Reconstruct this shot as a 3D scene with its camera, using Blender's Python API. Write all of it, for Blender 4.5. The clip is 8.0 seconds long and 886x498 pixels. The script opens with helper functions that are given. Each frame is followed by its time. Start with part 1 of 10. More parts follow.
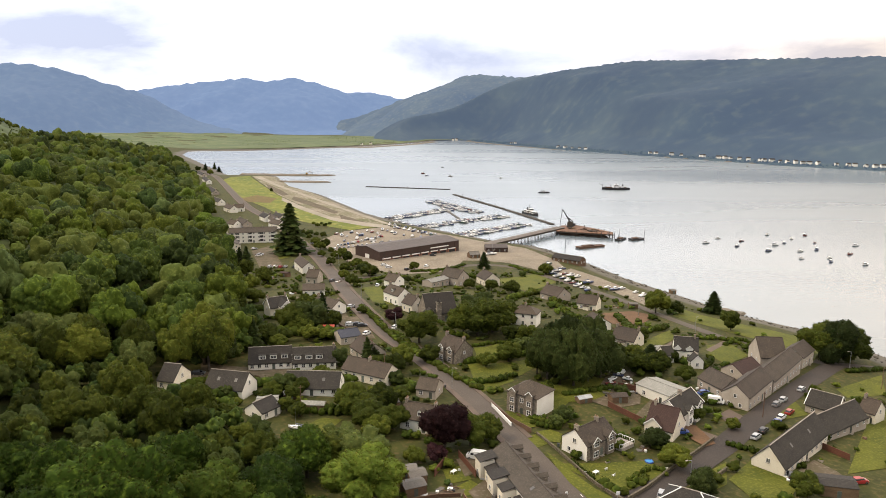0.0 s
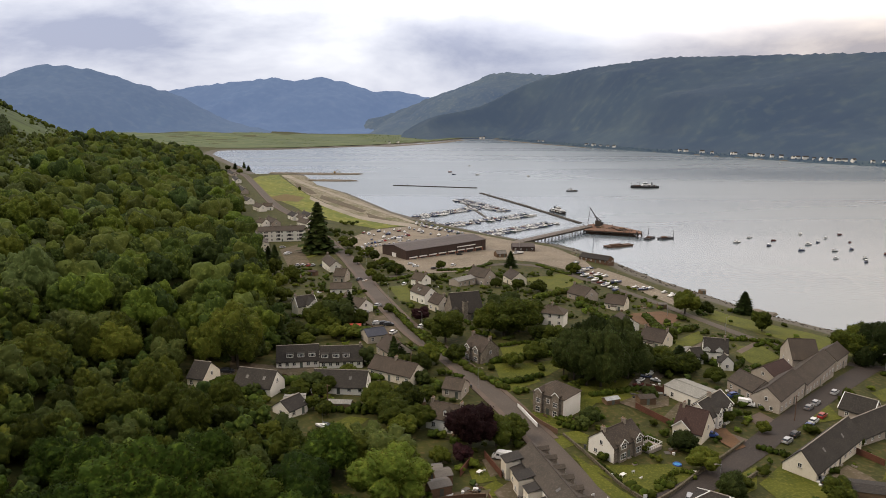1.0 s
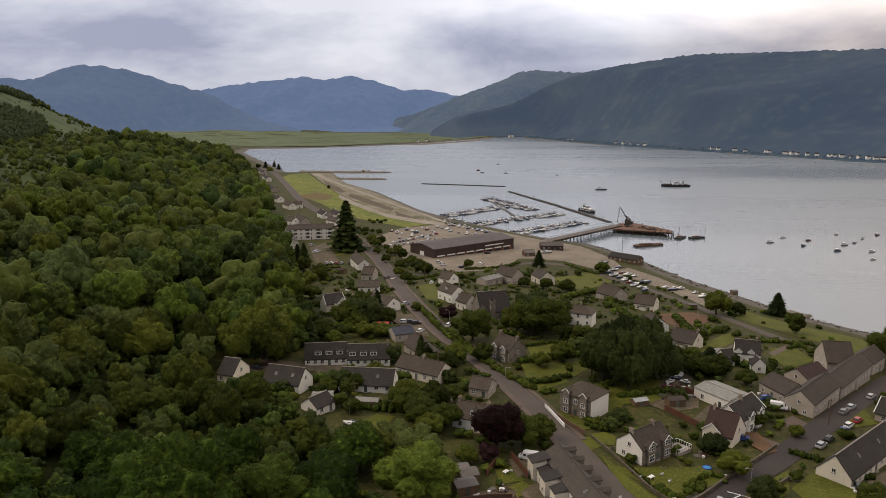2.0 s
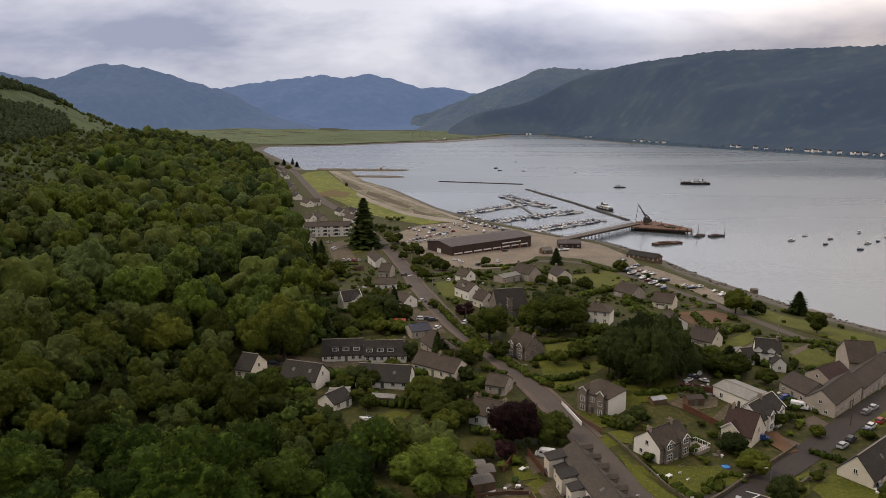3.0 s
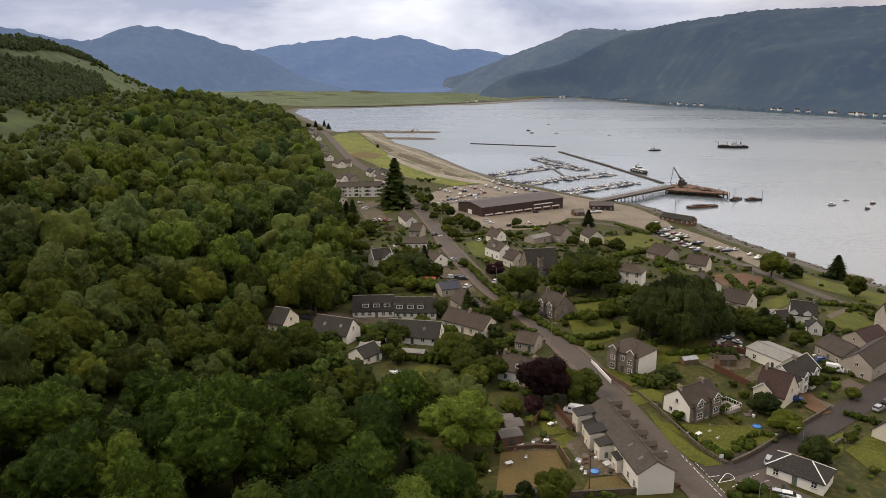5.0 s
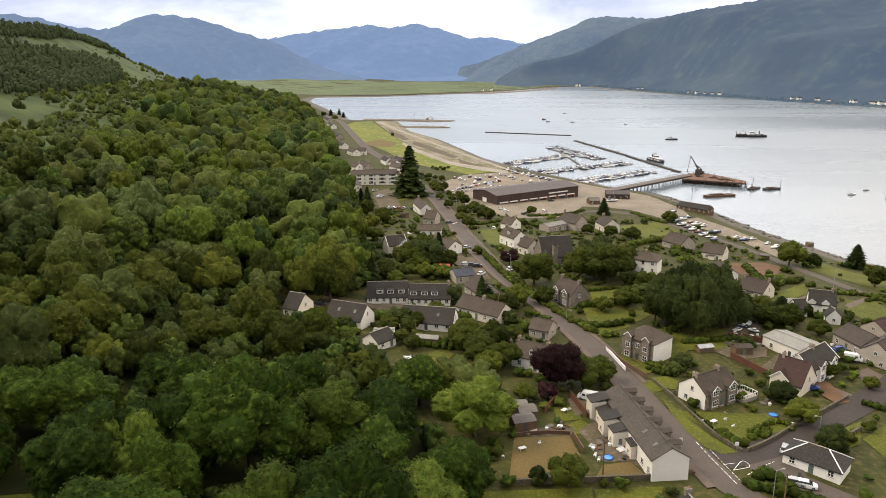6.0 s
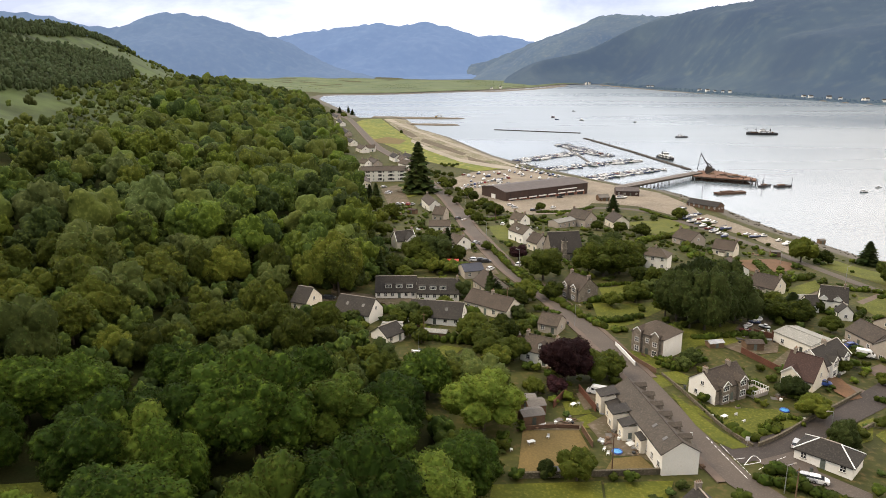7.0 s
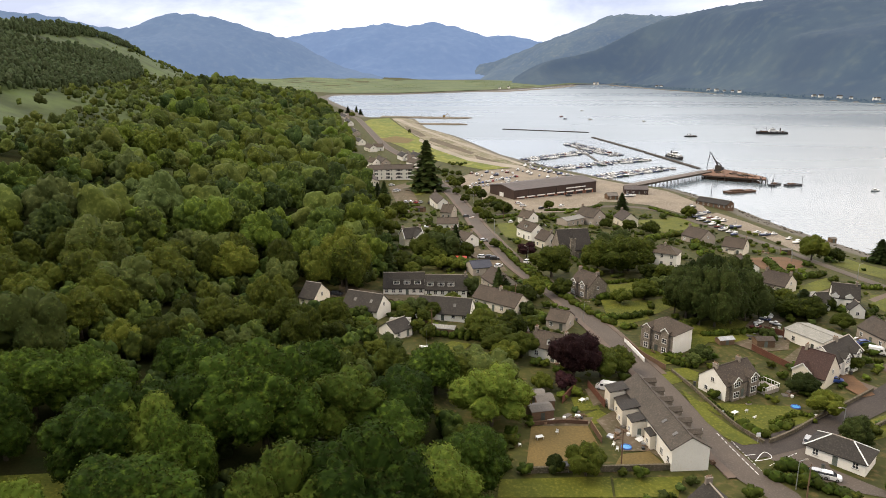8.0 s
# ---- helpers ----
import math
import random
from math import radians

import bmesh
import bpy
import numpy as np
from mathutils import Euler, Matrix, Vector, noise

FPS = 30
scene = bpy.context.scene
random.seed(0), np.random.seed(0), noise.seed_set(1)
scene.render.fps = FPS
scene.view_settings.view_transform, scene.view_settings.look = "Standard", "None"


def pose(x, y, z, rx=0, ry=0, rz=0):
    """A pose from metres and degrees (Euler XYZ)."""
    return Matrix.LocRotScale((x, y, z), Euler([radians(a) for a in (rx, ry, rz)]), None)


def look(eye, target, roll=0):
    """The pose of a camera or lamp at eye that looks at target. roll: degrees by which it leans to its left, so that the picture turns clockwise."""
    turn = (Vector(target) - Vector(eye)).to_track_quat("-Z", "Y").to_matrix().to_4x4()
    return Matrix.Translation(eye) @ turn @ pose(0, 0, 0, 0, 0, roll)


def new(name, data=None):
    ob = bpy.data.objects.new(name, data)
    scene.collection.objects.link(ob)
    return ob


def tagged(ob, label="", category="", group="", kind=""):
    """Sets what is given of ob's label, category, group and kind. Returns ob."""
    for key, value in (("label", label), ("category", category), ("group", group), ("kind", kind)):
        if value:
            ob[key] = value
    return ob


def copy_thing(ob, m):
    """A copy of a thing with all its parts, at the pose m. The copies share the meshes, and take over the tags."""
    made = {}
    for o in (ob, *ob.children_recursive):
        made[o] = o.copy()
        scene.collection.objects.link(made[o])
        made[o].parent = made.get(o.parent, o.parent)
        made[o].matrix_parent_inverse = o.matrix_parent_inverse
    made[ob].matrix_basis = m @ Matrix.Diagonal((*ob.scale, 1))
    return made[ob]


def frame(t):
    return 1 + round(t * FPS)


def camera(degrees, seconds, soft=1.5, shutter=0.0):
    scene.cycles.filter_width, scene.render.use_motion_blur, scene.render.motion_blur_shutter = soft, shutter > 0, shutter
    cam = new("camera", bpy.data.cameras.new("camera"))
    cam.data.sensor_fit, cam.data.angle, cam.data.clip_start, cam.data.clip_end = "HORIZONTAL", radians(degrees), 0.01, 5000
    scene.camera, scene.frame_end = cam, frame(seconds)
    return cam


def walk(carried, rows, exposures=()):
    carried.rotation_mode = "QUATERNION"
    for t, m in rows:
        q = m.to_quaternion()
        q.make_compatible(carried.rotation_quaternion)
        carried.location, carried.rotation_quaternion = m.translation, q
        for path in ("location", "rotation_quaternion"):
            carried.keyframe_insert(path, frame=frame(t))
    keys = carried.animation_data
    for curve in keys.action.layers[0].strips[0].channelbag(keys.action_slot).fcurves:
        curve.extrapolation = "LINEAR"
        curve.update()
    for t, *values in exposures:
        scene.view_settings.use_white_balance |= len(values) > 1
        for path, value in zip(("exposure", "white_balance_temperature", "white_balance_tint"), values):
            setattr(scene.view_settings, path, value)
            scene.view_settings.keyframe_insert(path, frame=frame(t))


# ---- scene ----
cam = camera(64.1, 8.0, soft=0.9)
# seconds, eye x y z, yaw, pitch, roll
PATH = [
    (0, 1.62, 1.45, 98.50, 0.03, -10.55, 0.15),
    (0.5, 1.76, 1.49, 98.71, 0.93, -10.61, -0.02),
    (1, 1.86, 1.53, 98.95, 2.26, -10.69, -0.15),
    (1.5, 1.96, 1.57, 99.20, 3.56, -10.74, -0.26),
    (2.2, 2.03, 1.64, 99.09, 4.90, -10.85, -0.33),
    (3, 2.13, 1.72, 98.75, 6.00, -10.97, -0.42),
    (3.5, 2.14, 1.77, 98.45, 6.75, -11.06, -0.43),
    (4, 2.15, 1.84, 97.83, 7.35, -11.10, -0.44),
    (4.2, 2.14, 1.86, 97.50, 7.59, -11.18, -0.43),
    (4.3, 2.14, 1.88, 97.34, 7.71, -11.36, -0.43),
    (4.4, 2.14, 1.89, 97.18, 7.83, -11.66, -0.43),
    (4.5, 2.14, 1.90, 97.02, 7.96, -12.09, -0.43),
    (4.6, 2.13, 1.92, 96.90, 8.08, -12.55, -0.43),
    (4.7, 2.13, 1.94, 96.80, 8.20, -12.93, -0.43),
    (5, 2.10, 1.98, 96.46, 8.56, -13.85, -0.42),
    (5.3, 2.07, 2.03, 96.12, 8.92, -14.38, -0.42),
    (5.8, 2.05, 2.13, 95.56, 9.52, -14.66, -0.41),
    (6, 2.03, 2.15, 95.33, 9.76, -14.68, -0.41),
    (6.5, 1.97, 2.26, 94.70, 10.15, -14.75, -0.41),
    (7, 1.90, 2.37, 93.94, 10.47, -14.80, -0.42),
    (7.5, 1.82, 2.50, 93.21, 10.79, -14.80, -0.45),
    (8, 1.73, 2.63, 92.45, 11.12, -14.76, -0.49),
]
EXPOSURES = [(0.0, 0.15, 6400, 10), (0.5, -0.08, 6350, 11), (1.0, -0.46, 6300, 12), (1.5, -0.70, 6250, 13), (3.0, -0.86, 6250, 15), (4.0, -0.88, 6250, 15), (4.6, -0.74, 6250, 14), (6.0, 0.12, 6250, 10), (7.0, 0.19, 6250, 10), (8.0, 0.15, 6250, 10)]
walk(cam, [(t, pose(x, y, z, 90 + p, 0, w) @ pose(0, 0, 0, 0, 0, r)) for t, x, y, z, w, p, r in PATH], EXPOSURES)
# ---- daylight: high broken cloud, low weak sun over the far shore ----
world = bpy.data.worlds.new("sky")
scene.world = world
world.use_nodes = True
nt = world.node_tree
nt.nodes.clear()


def link(tree, a, b):
    tree.links.new(a, b)


SUN_ELEVATION, SUN_TURN = radians(48), radians(-98)
w_out = nt.nodes.new("ShaderNodeOutputWorld")
w_bg = nt.nodes.new("ShaderNodeBackground")
w_sky = nt.nodes.new("ShaderNodeTexSky")
w_sky.sky_type, w_sky.sun_disc, w_sky.sun_elevation, w_sky.sun_rotation = "NISHITA", False, SUN_ELEVATION, SUN_TURN
w_sky.air_density, w_sky.dust_density, w_sky.ozone_density = 1.0, 2.0, 1.0
w_co = nt.nodes.new("ShaderNodeTexCoord")
w_sep = nt.nodes.new("ShaderNodeSeparateXYZ")
link(nt, w_co.outputs["Generated"], w_sep.inputs[0])


def w_math(op, a, b=None, clamp=False):
    n = nt.nodes.new("ShaderNodeMath")
    n.operation, n.use_clamp = op, clamp
    for k, v in enumerate((a, b)):
        if v is None:
            continue
        if hasattr(v, "is_linked"):
            link(nt, v, n.inputs[k])
        else:
            n.inputs[k].default_value = v
    return n.outputs[0]


# cloud deck: long banks lying along the horizon
w_noise = nt.nodes.new("ShaderNodeTexNoise")
w_noise.inputs["Scale"].default_value, w_noise.inputs["Detail"].default_value, w_noise.inputs["Roughness"].default_value = 3.3, 8.0, 0.55
w_noise.inputs["Distortion"].default_value = 0.25
w_map = nt.nodes.new("ShaderNodeMapping")
w_map.inputs["Location"].default_value = (5.2, 1.7, 0.0)
w_map.inputs["Scale"].default_value = (1.0, 1.0, 2.6)
link(nt, w_co.outputs["Generated"], w_map.inputs[0])
link(nt, w_map.outputs[0], w_noise.inputs["Vector"])
w_ramp = nt.nodes.new("ShaderNodeValToRGB")
w_ramp.color_ramp.elements[0].position, w_ramp.color_ramp.elements[0].color = 0.43, (11.1, 11.1, 11.4, 1)
w_ramp.color_ramp.elements[1].position, w_ramp.color_ramp.elements[1].color = 0.70, (4.8, 5.1, 6.5, 1)
# heavier cloud over the hills to the west, thin bright cloud to the east and overhead
w_shade = w_math("ADD", w_noise.outputs["Fac"], w_math("MULTIPLY", w_math("ADD", w_sep.outputs[0], -0.10), -0.05))
w_high = w_math("MULTIPLY", w_math("SUBTRACT", w_sep.outputs[2], 0.115), -2.4)
link(nt, w_math("ADD", w_shade, w_math("MINIMUM", w_math("MAXIMUM", w_high, -0.13), 0.10)), w_ramp.inputs[0])
# the deck glows towards the hidden sun
w_sun = nt.nodes.new("ShaderNodeVectorMath")
w_sun.operation = "DOT_PRODUCT"
link(nt, w_co.outputs["Generated"], w_sun.inputs[0])
w_sun.inputs[1].default_value = (math.sin(SUN_TURN) * math.cos(SUN_ELEVATION), math.cos(SUN_TURN) * math.cos(SUN_ELEVATION), math.sin(SUN_ELEVATION))
w_glow = w_math("MULTIPLY", w_math("POWER", w_math("MAXIMUM", w_sun.outputs["Value"], 0.0), 2.0), 0.2)
w_warm = nt.nodes.new("ShaderNodeMix")
w_warm.data_type = "RGBA"
w_warm.blend_type = "ADD"
link(nt, w_glow, w_warm.inputs["Factor"])
# a warmer break in the cloud down the loch
w_tint = nt.nodes.new("ShaderNodeMix")
w_tint.data_type, w_tint.blend_type = "RGBA", "MULTIPLY"
link(nt, w_math("MULTIPLY", w_math("SUBTRACT", w_sep.outputs[0], 0.14), 2.4, True), w_tint.inputs["Factor"])
link(nt, w_ramp.outputs[0], w_tint.inputs["A"])
w_tint.inputs["B"].default_value = (1.12, 0.90, 0.66, 1)
link(nt, w_tint.outputs["Result"], w_warm.inputs["A"])
w_warm.inputs["B"].default_value = (9.0, 8.3, 7.2, 1)
w_mix = nt.nodes.new("ShaderNodeMix")
w_mix.data_type = "RGBA"
w_mix.inputs["Factor"].default_value = 0.88
link(nt, w_sky.outputs[0], w_mix.inputs["A"])
link(nt, w_warm.outputs["Result"], w_mix.inputs["B"])
# the cloud thins to a bright sheet higher up over the loch
w_thin = w_math("MULTIPLY", w_math("MULTIPLY", w_math("SUBTRACT", w_sep.outputs[2], 0.085), 17.0, True), w_math("MULTIPLY", w_math("ADD", w_sep.outputs[0], 0.20), 2.6, True))
w_lift = nt.nodes.new("ShaderNodeMix")
w_lift.data_type, w_lift.blend_type = "RGBA", "ADD"
link(nt, w_thin, w_lift.inputs["Factor"])
link(nt, w_mix.outputs["Result"], w_lift.inputs["A"])
w_lift.inputs["B"].default_value = (5.6, 5.35, 5.1, 1)
# out of view, overhead and behind, the deck is dimmed to darken the ground
w_dim = w_math("MINIMUM", w_math("MAXIMUM", w_math("ADD", w_math("MULTIPLY", w_sep.outputs[1], 0.32), 0.74), 0.50), 1.0)
w_deck = nt.nodes.new("ShaderNodeVectorMath")
w_deck.operation = "SCALE"
link(nt, w_lift.outputs["Result"], w_deck.inputs[0])
link(nt, w_dim, w_deck.inputs["Scale"])
link(nt, w_deck.outputs[0], w_bg.inputs["Color"])
w_bg.inputs["Strength"].default_value = 0.135
link(nt, w_bg.outputs[0], w_out.inputs[0])

sun = new("sun", bpy.data.lights.new("sun", "SUN"))
sun.data.energy, sun.data.angle, sun.data.color = 2.25, radians(20), (1.0, 0.80, 0.55)
sun.matrix_world = look((0, 0, 300), (-math.sin(SUN_TURN) * math.cos(SUN_ELEVATION), -math.cos(SUN_TURN) * math.cos(SUN_ELEVATION), 300 - math.sin(SUN_ELEVATION)))
# ---- materials ----
MATS = {}


def material(name, a, b, rough=0.8, scale=1.0, fine=12.0, bump=0.0, metal=0.0, c=None, random_shift=0.0, spec=0.3, reach=0.3, coords="world", stretch=(1, 1, 1), island=0.0, grain=0.38):
    """Colours a and b by a broad noise, broken up by a fine one; c: stains. scale and fine: features per metre."""
    m = bpy.data.materials.new(name)
    m.use_nodes = True
    t = m.node_tree
    n = t.nodes
    p = n["Principled BSDF"]
    p.inputs["Roughness"].default_value, p.inputs["Metallic"].default_value = rough, metal
    p.inputs["Specular IOR Level"].default_value = spec
    if coords == "world":
        co = n.new("ShaderNodeNewGeometry").outputs["Position"]
    else:
        co = n.new("ShaderNodeTexCoord").outputs["Object"]
    if stretch != (1, 1, 1):
        mp = n.new("ShaderNodeMapping")
        mp.inputs["Scale"].default_value = stretch
        t.links.new(co, mp.inputs[0])
        co = mp.outputs[0]
    broad, small = n.new("ShaderNodeTexNoise"), n.new("ShaderNodeTexNoise")
    for node, s, d in ((broad, scale, 4), (small, fine, 3)):
        node.inputs["Scale"].default_value, node.inputs["Detail"].default_value = s, d
        t.links.new(co, node.inputs["Vector"])
    mix = n.new("ShaderNodeMix")
    mix.data_type = "RGBA"
    ramp = n.new("ShaderNodeMapRange")
    ramp.inputs["From Min"].default_value, ramp.inputs["From Max"].default_value = 0.5 - reach * 0.6, 0.5 + reach * 0.6
    t.links.new(broad.outputs["Fac"], ramp.inputs["Value"])
    t.links.new(ramp.outputs[0], mix.inputs["Factor"])
    mix.inputs["A"].default_value, mix.inputs["B"].default_value = (*a, 1), (*b, 1)
    out = mix.outputs["Result"]
    if c:
        m2 = n.new("ShaderNodeMix")
        m2.data_type = "RGBA"
        r2 = n.new("ShaderNodeMapRange")
        r2.inputs["From Min"].default_value, r2.inputs["From Max"].default_value = 0.52, 0.72
        t.links.new(small.outputs["Fac"], r2.inputs["Value"])
        t.links.new(r2.outputs[0], m2.inputs["Factor"])
        t.links.new(out, m2.inputs["A"])
        m2.inputs["B"].default_value = (*c, 1)
        out = m2.outputs["Result"]
    # fine grain in brightness
    hs = n.new("ShaderNodeHueSaturation")
    g = n.new("ShaderNodeMapRange")
    g.inputs["To Min"].default_value, g.inputs["To Max"].default_value = 1 - grain, 1 + grain
    t.links.new(small.outputs["Fac"], g.inputs["Value"])
    val = g.outputs[0]
    if random_shift or island:
        if island:
            rnd = n.new("ShaderNodeNewGeometry").outputs["Random Per Island"]
        else:
            rnd = n.new("ShaderNodeObjectInfo").outputs["Random"]
        r = n.new("ShaderNodeMapRange")
        k = random_shift or island
        r.inputs["To Min"].default_value, r.inputs["To Max"].default_value = 1 - k, 1 + k
        t.links.new(rnd, r.inputs["Value"])
        mul = n.new("ShaderNodeMath")
        mul.operation = "MULTIPLY"
        t.links.new(val, mul.inputs[0])
        t.links.new(r.outputs[0], mul.inputs[1])
        val = mul.outputs[0]
        rh = n.new("ShaderNodeMapRange")
        rh.inputs["To Min"].default_value, rh.inputs["To Max"].default_value = 0.5 - k * 0.06, 0.5 + k * 0.06
        t.links.new(rnd, rh.inputs["Value"])
        t.links.new(rh.outputs[0], hs.inputs["Hue"])
    t.links.new(val, hs.inputs["Value"])
    t.links.new(out, hs.inputs["Color"])
    t.links.new(hs.outputs[0], p.inputs["Base Color"])
    if bump:
        bp = n.new("ShaderNodeBump")
        bp.inputs["Strength"].default_value, bp.inputs["Distance"].default_value = 0.7, bump
        t.links.new(small.outputs["Fac"], bp.inputs["Height"])
        t.links.new(bp.outputs[0], p.inputs["Normal"])
    MATS[name] = m
    return m


M_GRASS = material("meadow", (0.058, 0.060, 0.009), (0.031, 0.036, 0.006), 0.9, 0.16, 0.7, 0.1, c=(0.086, 0.064, 0.021), reach=0.35)
M_LAWN = material("lawn", (0.098, 0.106, 0.007), (0.063, 0.075, 0.005), 0.9, 0.12, 1.6, 0.05, c=(0.126, 0.116, 0.016), reach=0.25)
M_DRYLAWN = material("dry_lawn", (0.156, 0.107, 0.036), (0.107, 0.082, 0.028), 0.9, 0.15, 2.0, 0.05, reach=0.5)
M_FIELD = material("field", (0.165, 0.175, 0.020), (0.095, 0.125, 0.018), 0.9, 0.025, 0.2, 0.1, c=(0.23, 0.20, 0.05), reach=0.3)
M_FLATS = material("valley_fields", (0.105, 0.135, 0.052), (0.072, 0.100, 0.044), 0.9, 0.004, 0.02, 0.0, c=(0.145, 0.15, 0.072), stretch=(1, 2.5, 1), reach=0.25)
M_ASPHALT = material("asphalt", (0.100, 0.081, 0.066), (0.080, 0.066, 0.054), 0.85, 0.12, 3.0, 0.01, c=(0.118, 0.096, 0.077), grain=0.14)
M_SKYLIGHT = material("dusty_skylight_glass", (0.15, 0.145, 0.135), (0.11, 0.105, 0.10), 0.45, 0.6, 4.0)
M_TAR = material("dark_tarmac", (0.053, 0.043, 0.037), (0.041, 0.034, 0.030), 0.85, 0.12, 3.0, 0.01, c=(0.068, 0.056, 0.047), grain=0.16)
M_PAVING = material("paving", (0.135, 0.100, 0.077), (0.103, 0.078, 0.062), 0.85, 0.3, 3.0, 0.01, grain=0.14)
M_GRAVEL = material("gravel", (0.240, 0.200, 0.148), (0.165, 0.138, 0.102), 0.95, 0.06, 1.2, 0.04, c=(0.31, 0.275, 0.22), reach=0.3, grain=0.2)
M_SOIL = material("soil", (0.15, 0.085, 0.045), (0.11, 0.065, 0.035), 0.95, 0.2, 2.0, 0.06)
M_BEACH = material("shingle", (0.21, 0.175, 0.13), (0.12, 0.105, 0.085), 0.9, 0.06, 0.8, 0.08, c=(0.09, 0.075, 0.05), reach=0.4)
M_WASTE = material("rough_waste_ground", (0.235, 0.20, 0.145), (0.115, 0.115, 0.05), 0.95, 0.03, 0.35, 0.06, c=(0.31, 0.275, 0.215), reach=0.25, grain=0.25)
M_PALEGRAVEL = material("pale_gravel", (0.33, 0.295, 0.235), (0.235, 0.205, 0.16), 0.95, 0.06, 0.9, 0.03, reach=0.35, grain=0.2)
M_YARD = material("worn_yard", (0.129, 0.098, 0.067), (0.076, 0.066, 0.033), 0.95, 0.25, 1.0, 0.03, c=(0.151, 0.123, 0.094), reach=0.3, grain=0.3)
M_WHITE = material("white_render", (0.85, 0.83, 0.78), (0.78, 0.76, 0.70), 0.85, 0.25, 2.5, 0.01, c=(0.70, 0.67, 0.60), random_shift=0.05, grain=0.15)
M_CREAM = material("cream_render", (0.76, 0.71, 0.60), (0.68, 0.63, 0.53), 0.85, 0.25, 2.5, 0.01, c=(0.56, 0.51, 0.42), random_shift=0.06, grain=0.15)
M_STONE = material("grey_stone", (0.225, 0.192, 0.155), (0.150, 0.128, 0.106), 0.9, 0.6, 2.2, 0.04, c=(0.30, 0.262, 0.212), random_shift=0.08)
M_OLDWALL = material("mossy_stone_wall", (0.120, 0.098, 0.070), (0.080, 0.072, 0.046), 0.95, 0.6, 2.2, 0.04, c=(0.16, 0.135, 0.10))
M_CHIMNEY = material("sooty_harling", (0.33, 0.285, 0.235), (0.20, 0.17, 0.14), 0.9, 0.5, 3.0, 0.02, c=(0.12, 0.105, 0.09), random_shift=0.15)
M_HARL = material("grey_roughcast", (0.423, 0.374, 0.320), (0.351, 0.310, 0.266), 0.9, 0.3, 3.0, 0.02, random_shift=0.1, grain=0.2)
M_BROWNWALL = material("brown_cladding", (0.065, 0.042, 0.036), (0.05, 0.033, 0.028), 0.75, 0.2, 3.0, 0.01, stretch=(1, 1, 0.15))
M_BRICK = material("red_brick", (0.30, 0.12, 0.075), (0.23, 0.095, 0.06), 0.9, 0.5, 4.0, 0.01)
M_PAINT = material("white_paint", (0.80, 0.80, 0.78), (0.72, 0.72, 0.70), 0.5, 0.7, 5.0)
M_BLACKPIPE = material("black_gutter", (0.03, 0.03, 0.032), (0.045, 0.045, 0.045), 0.5, 0.7, 5.0)
M_CLAY = material("clay_pot", (0.30, 0.19, 0.12), (0.22, 0.14, 0.09), 0.85, 2.0, 9.0)
M_BLUEPAINT = material("blue_paint", (0.06, 0.13, 0.42), (0.05, 0.10, 0.34), 0.5, 0.7, 5.0)
M_REDPAINT = material("red_paint", (0.42, 0.06, 0.03), (0.33, 0.05, 0.03), 0.55, 0.7, 5.0)
M_DOOR = material("painted_door", (0.10, 0.12, 0.10), (0.08, 0.09, 0.08), 0.5, 0.7, 5.0, random_shift=0.5)
M_WOOD = material("weathered_timber", (0.158, 0.100, 0.062), (0.112, 0.072, 0.046), 0.9, 0.4, 3.0, 0.02, stretch=(1, 1, 3), random_shift=0.2)
M_REDWOOD = material("stained_fence", (0.13, 0.055, 0.034), (0.10, 0.044, 0.028), 0.9, 0.4, 3.0, 0.02)
M_FELT = material("roofing_felt", (0.160, 0.144, 0.129), (0.120, 0.110, 0.099), 0.95, 0.4, 3.0, 0.01, random_shift=0.15)
M_STEEL = material("galvanised_steel", (0.42, 0.43, 0.44), (0.34, 0.35, 0.36), 0.45, 0.6, 4.0, 0.0, metal=0.6)
M_RUST = material("rusty_iron", (0.12, 0.07, 0.045), (0.08, 0.052, 0.038), 0.9, 0.3, 2.0, 0.03)
M_CONCRETE = material("concrete", (0.340, 0.298, 0.249), (0.260, 0.228, 0.194), 0.9, 0.3, 2.5, 0.01, random_shift=0.1)


def roof_material(name, a, b, c, courses=3.6):
    """Slates or tiles: courses along the slope, weathered streaks and patches."""
    m = material(name, a, b, 0.75, 0.35, 3.0, 0.0, c=c, random_shift=0.1, spec=0.3, grain=0.25)
    t = m.node_tree
    p = t.nodes["Principled BSDF"]
    co = t.nodes.new("ShaderNodeNewGeometry")
    wave = t.nodes.new("ShaderNodeTexWave")
    wave.bands_direction = "Z"
    wave.inputs["Scale"].default_value, wave.inputs["Distortion"].default_value = courses, 0.4
    t.links.new(co.outputs["Position"], wave.inputs["Vector"])
    bp = t.nodes.new("ShaderNodeBump")
    bp.inputs["Strength"].default_value, bp.inputs["Distance"].default_value = 0.5, 0.03
    t.links.new(wave.outputs["Fac"], bp.inputs["Height"])
    t.links.new(bp.outputs[0], p.inputs["Normal"])
    return m


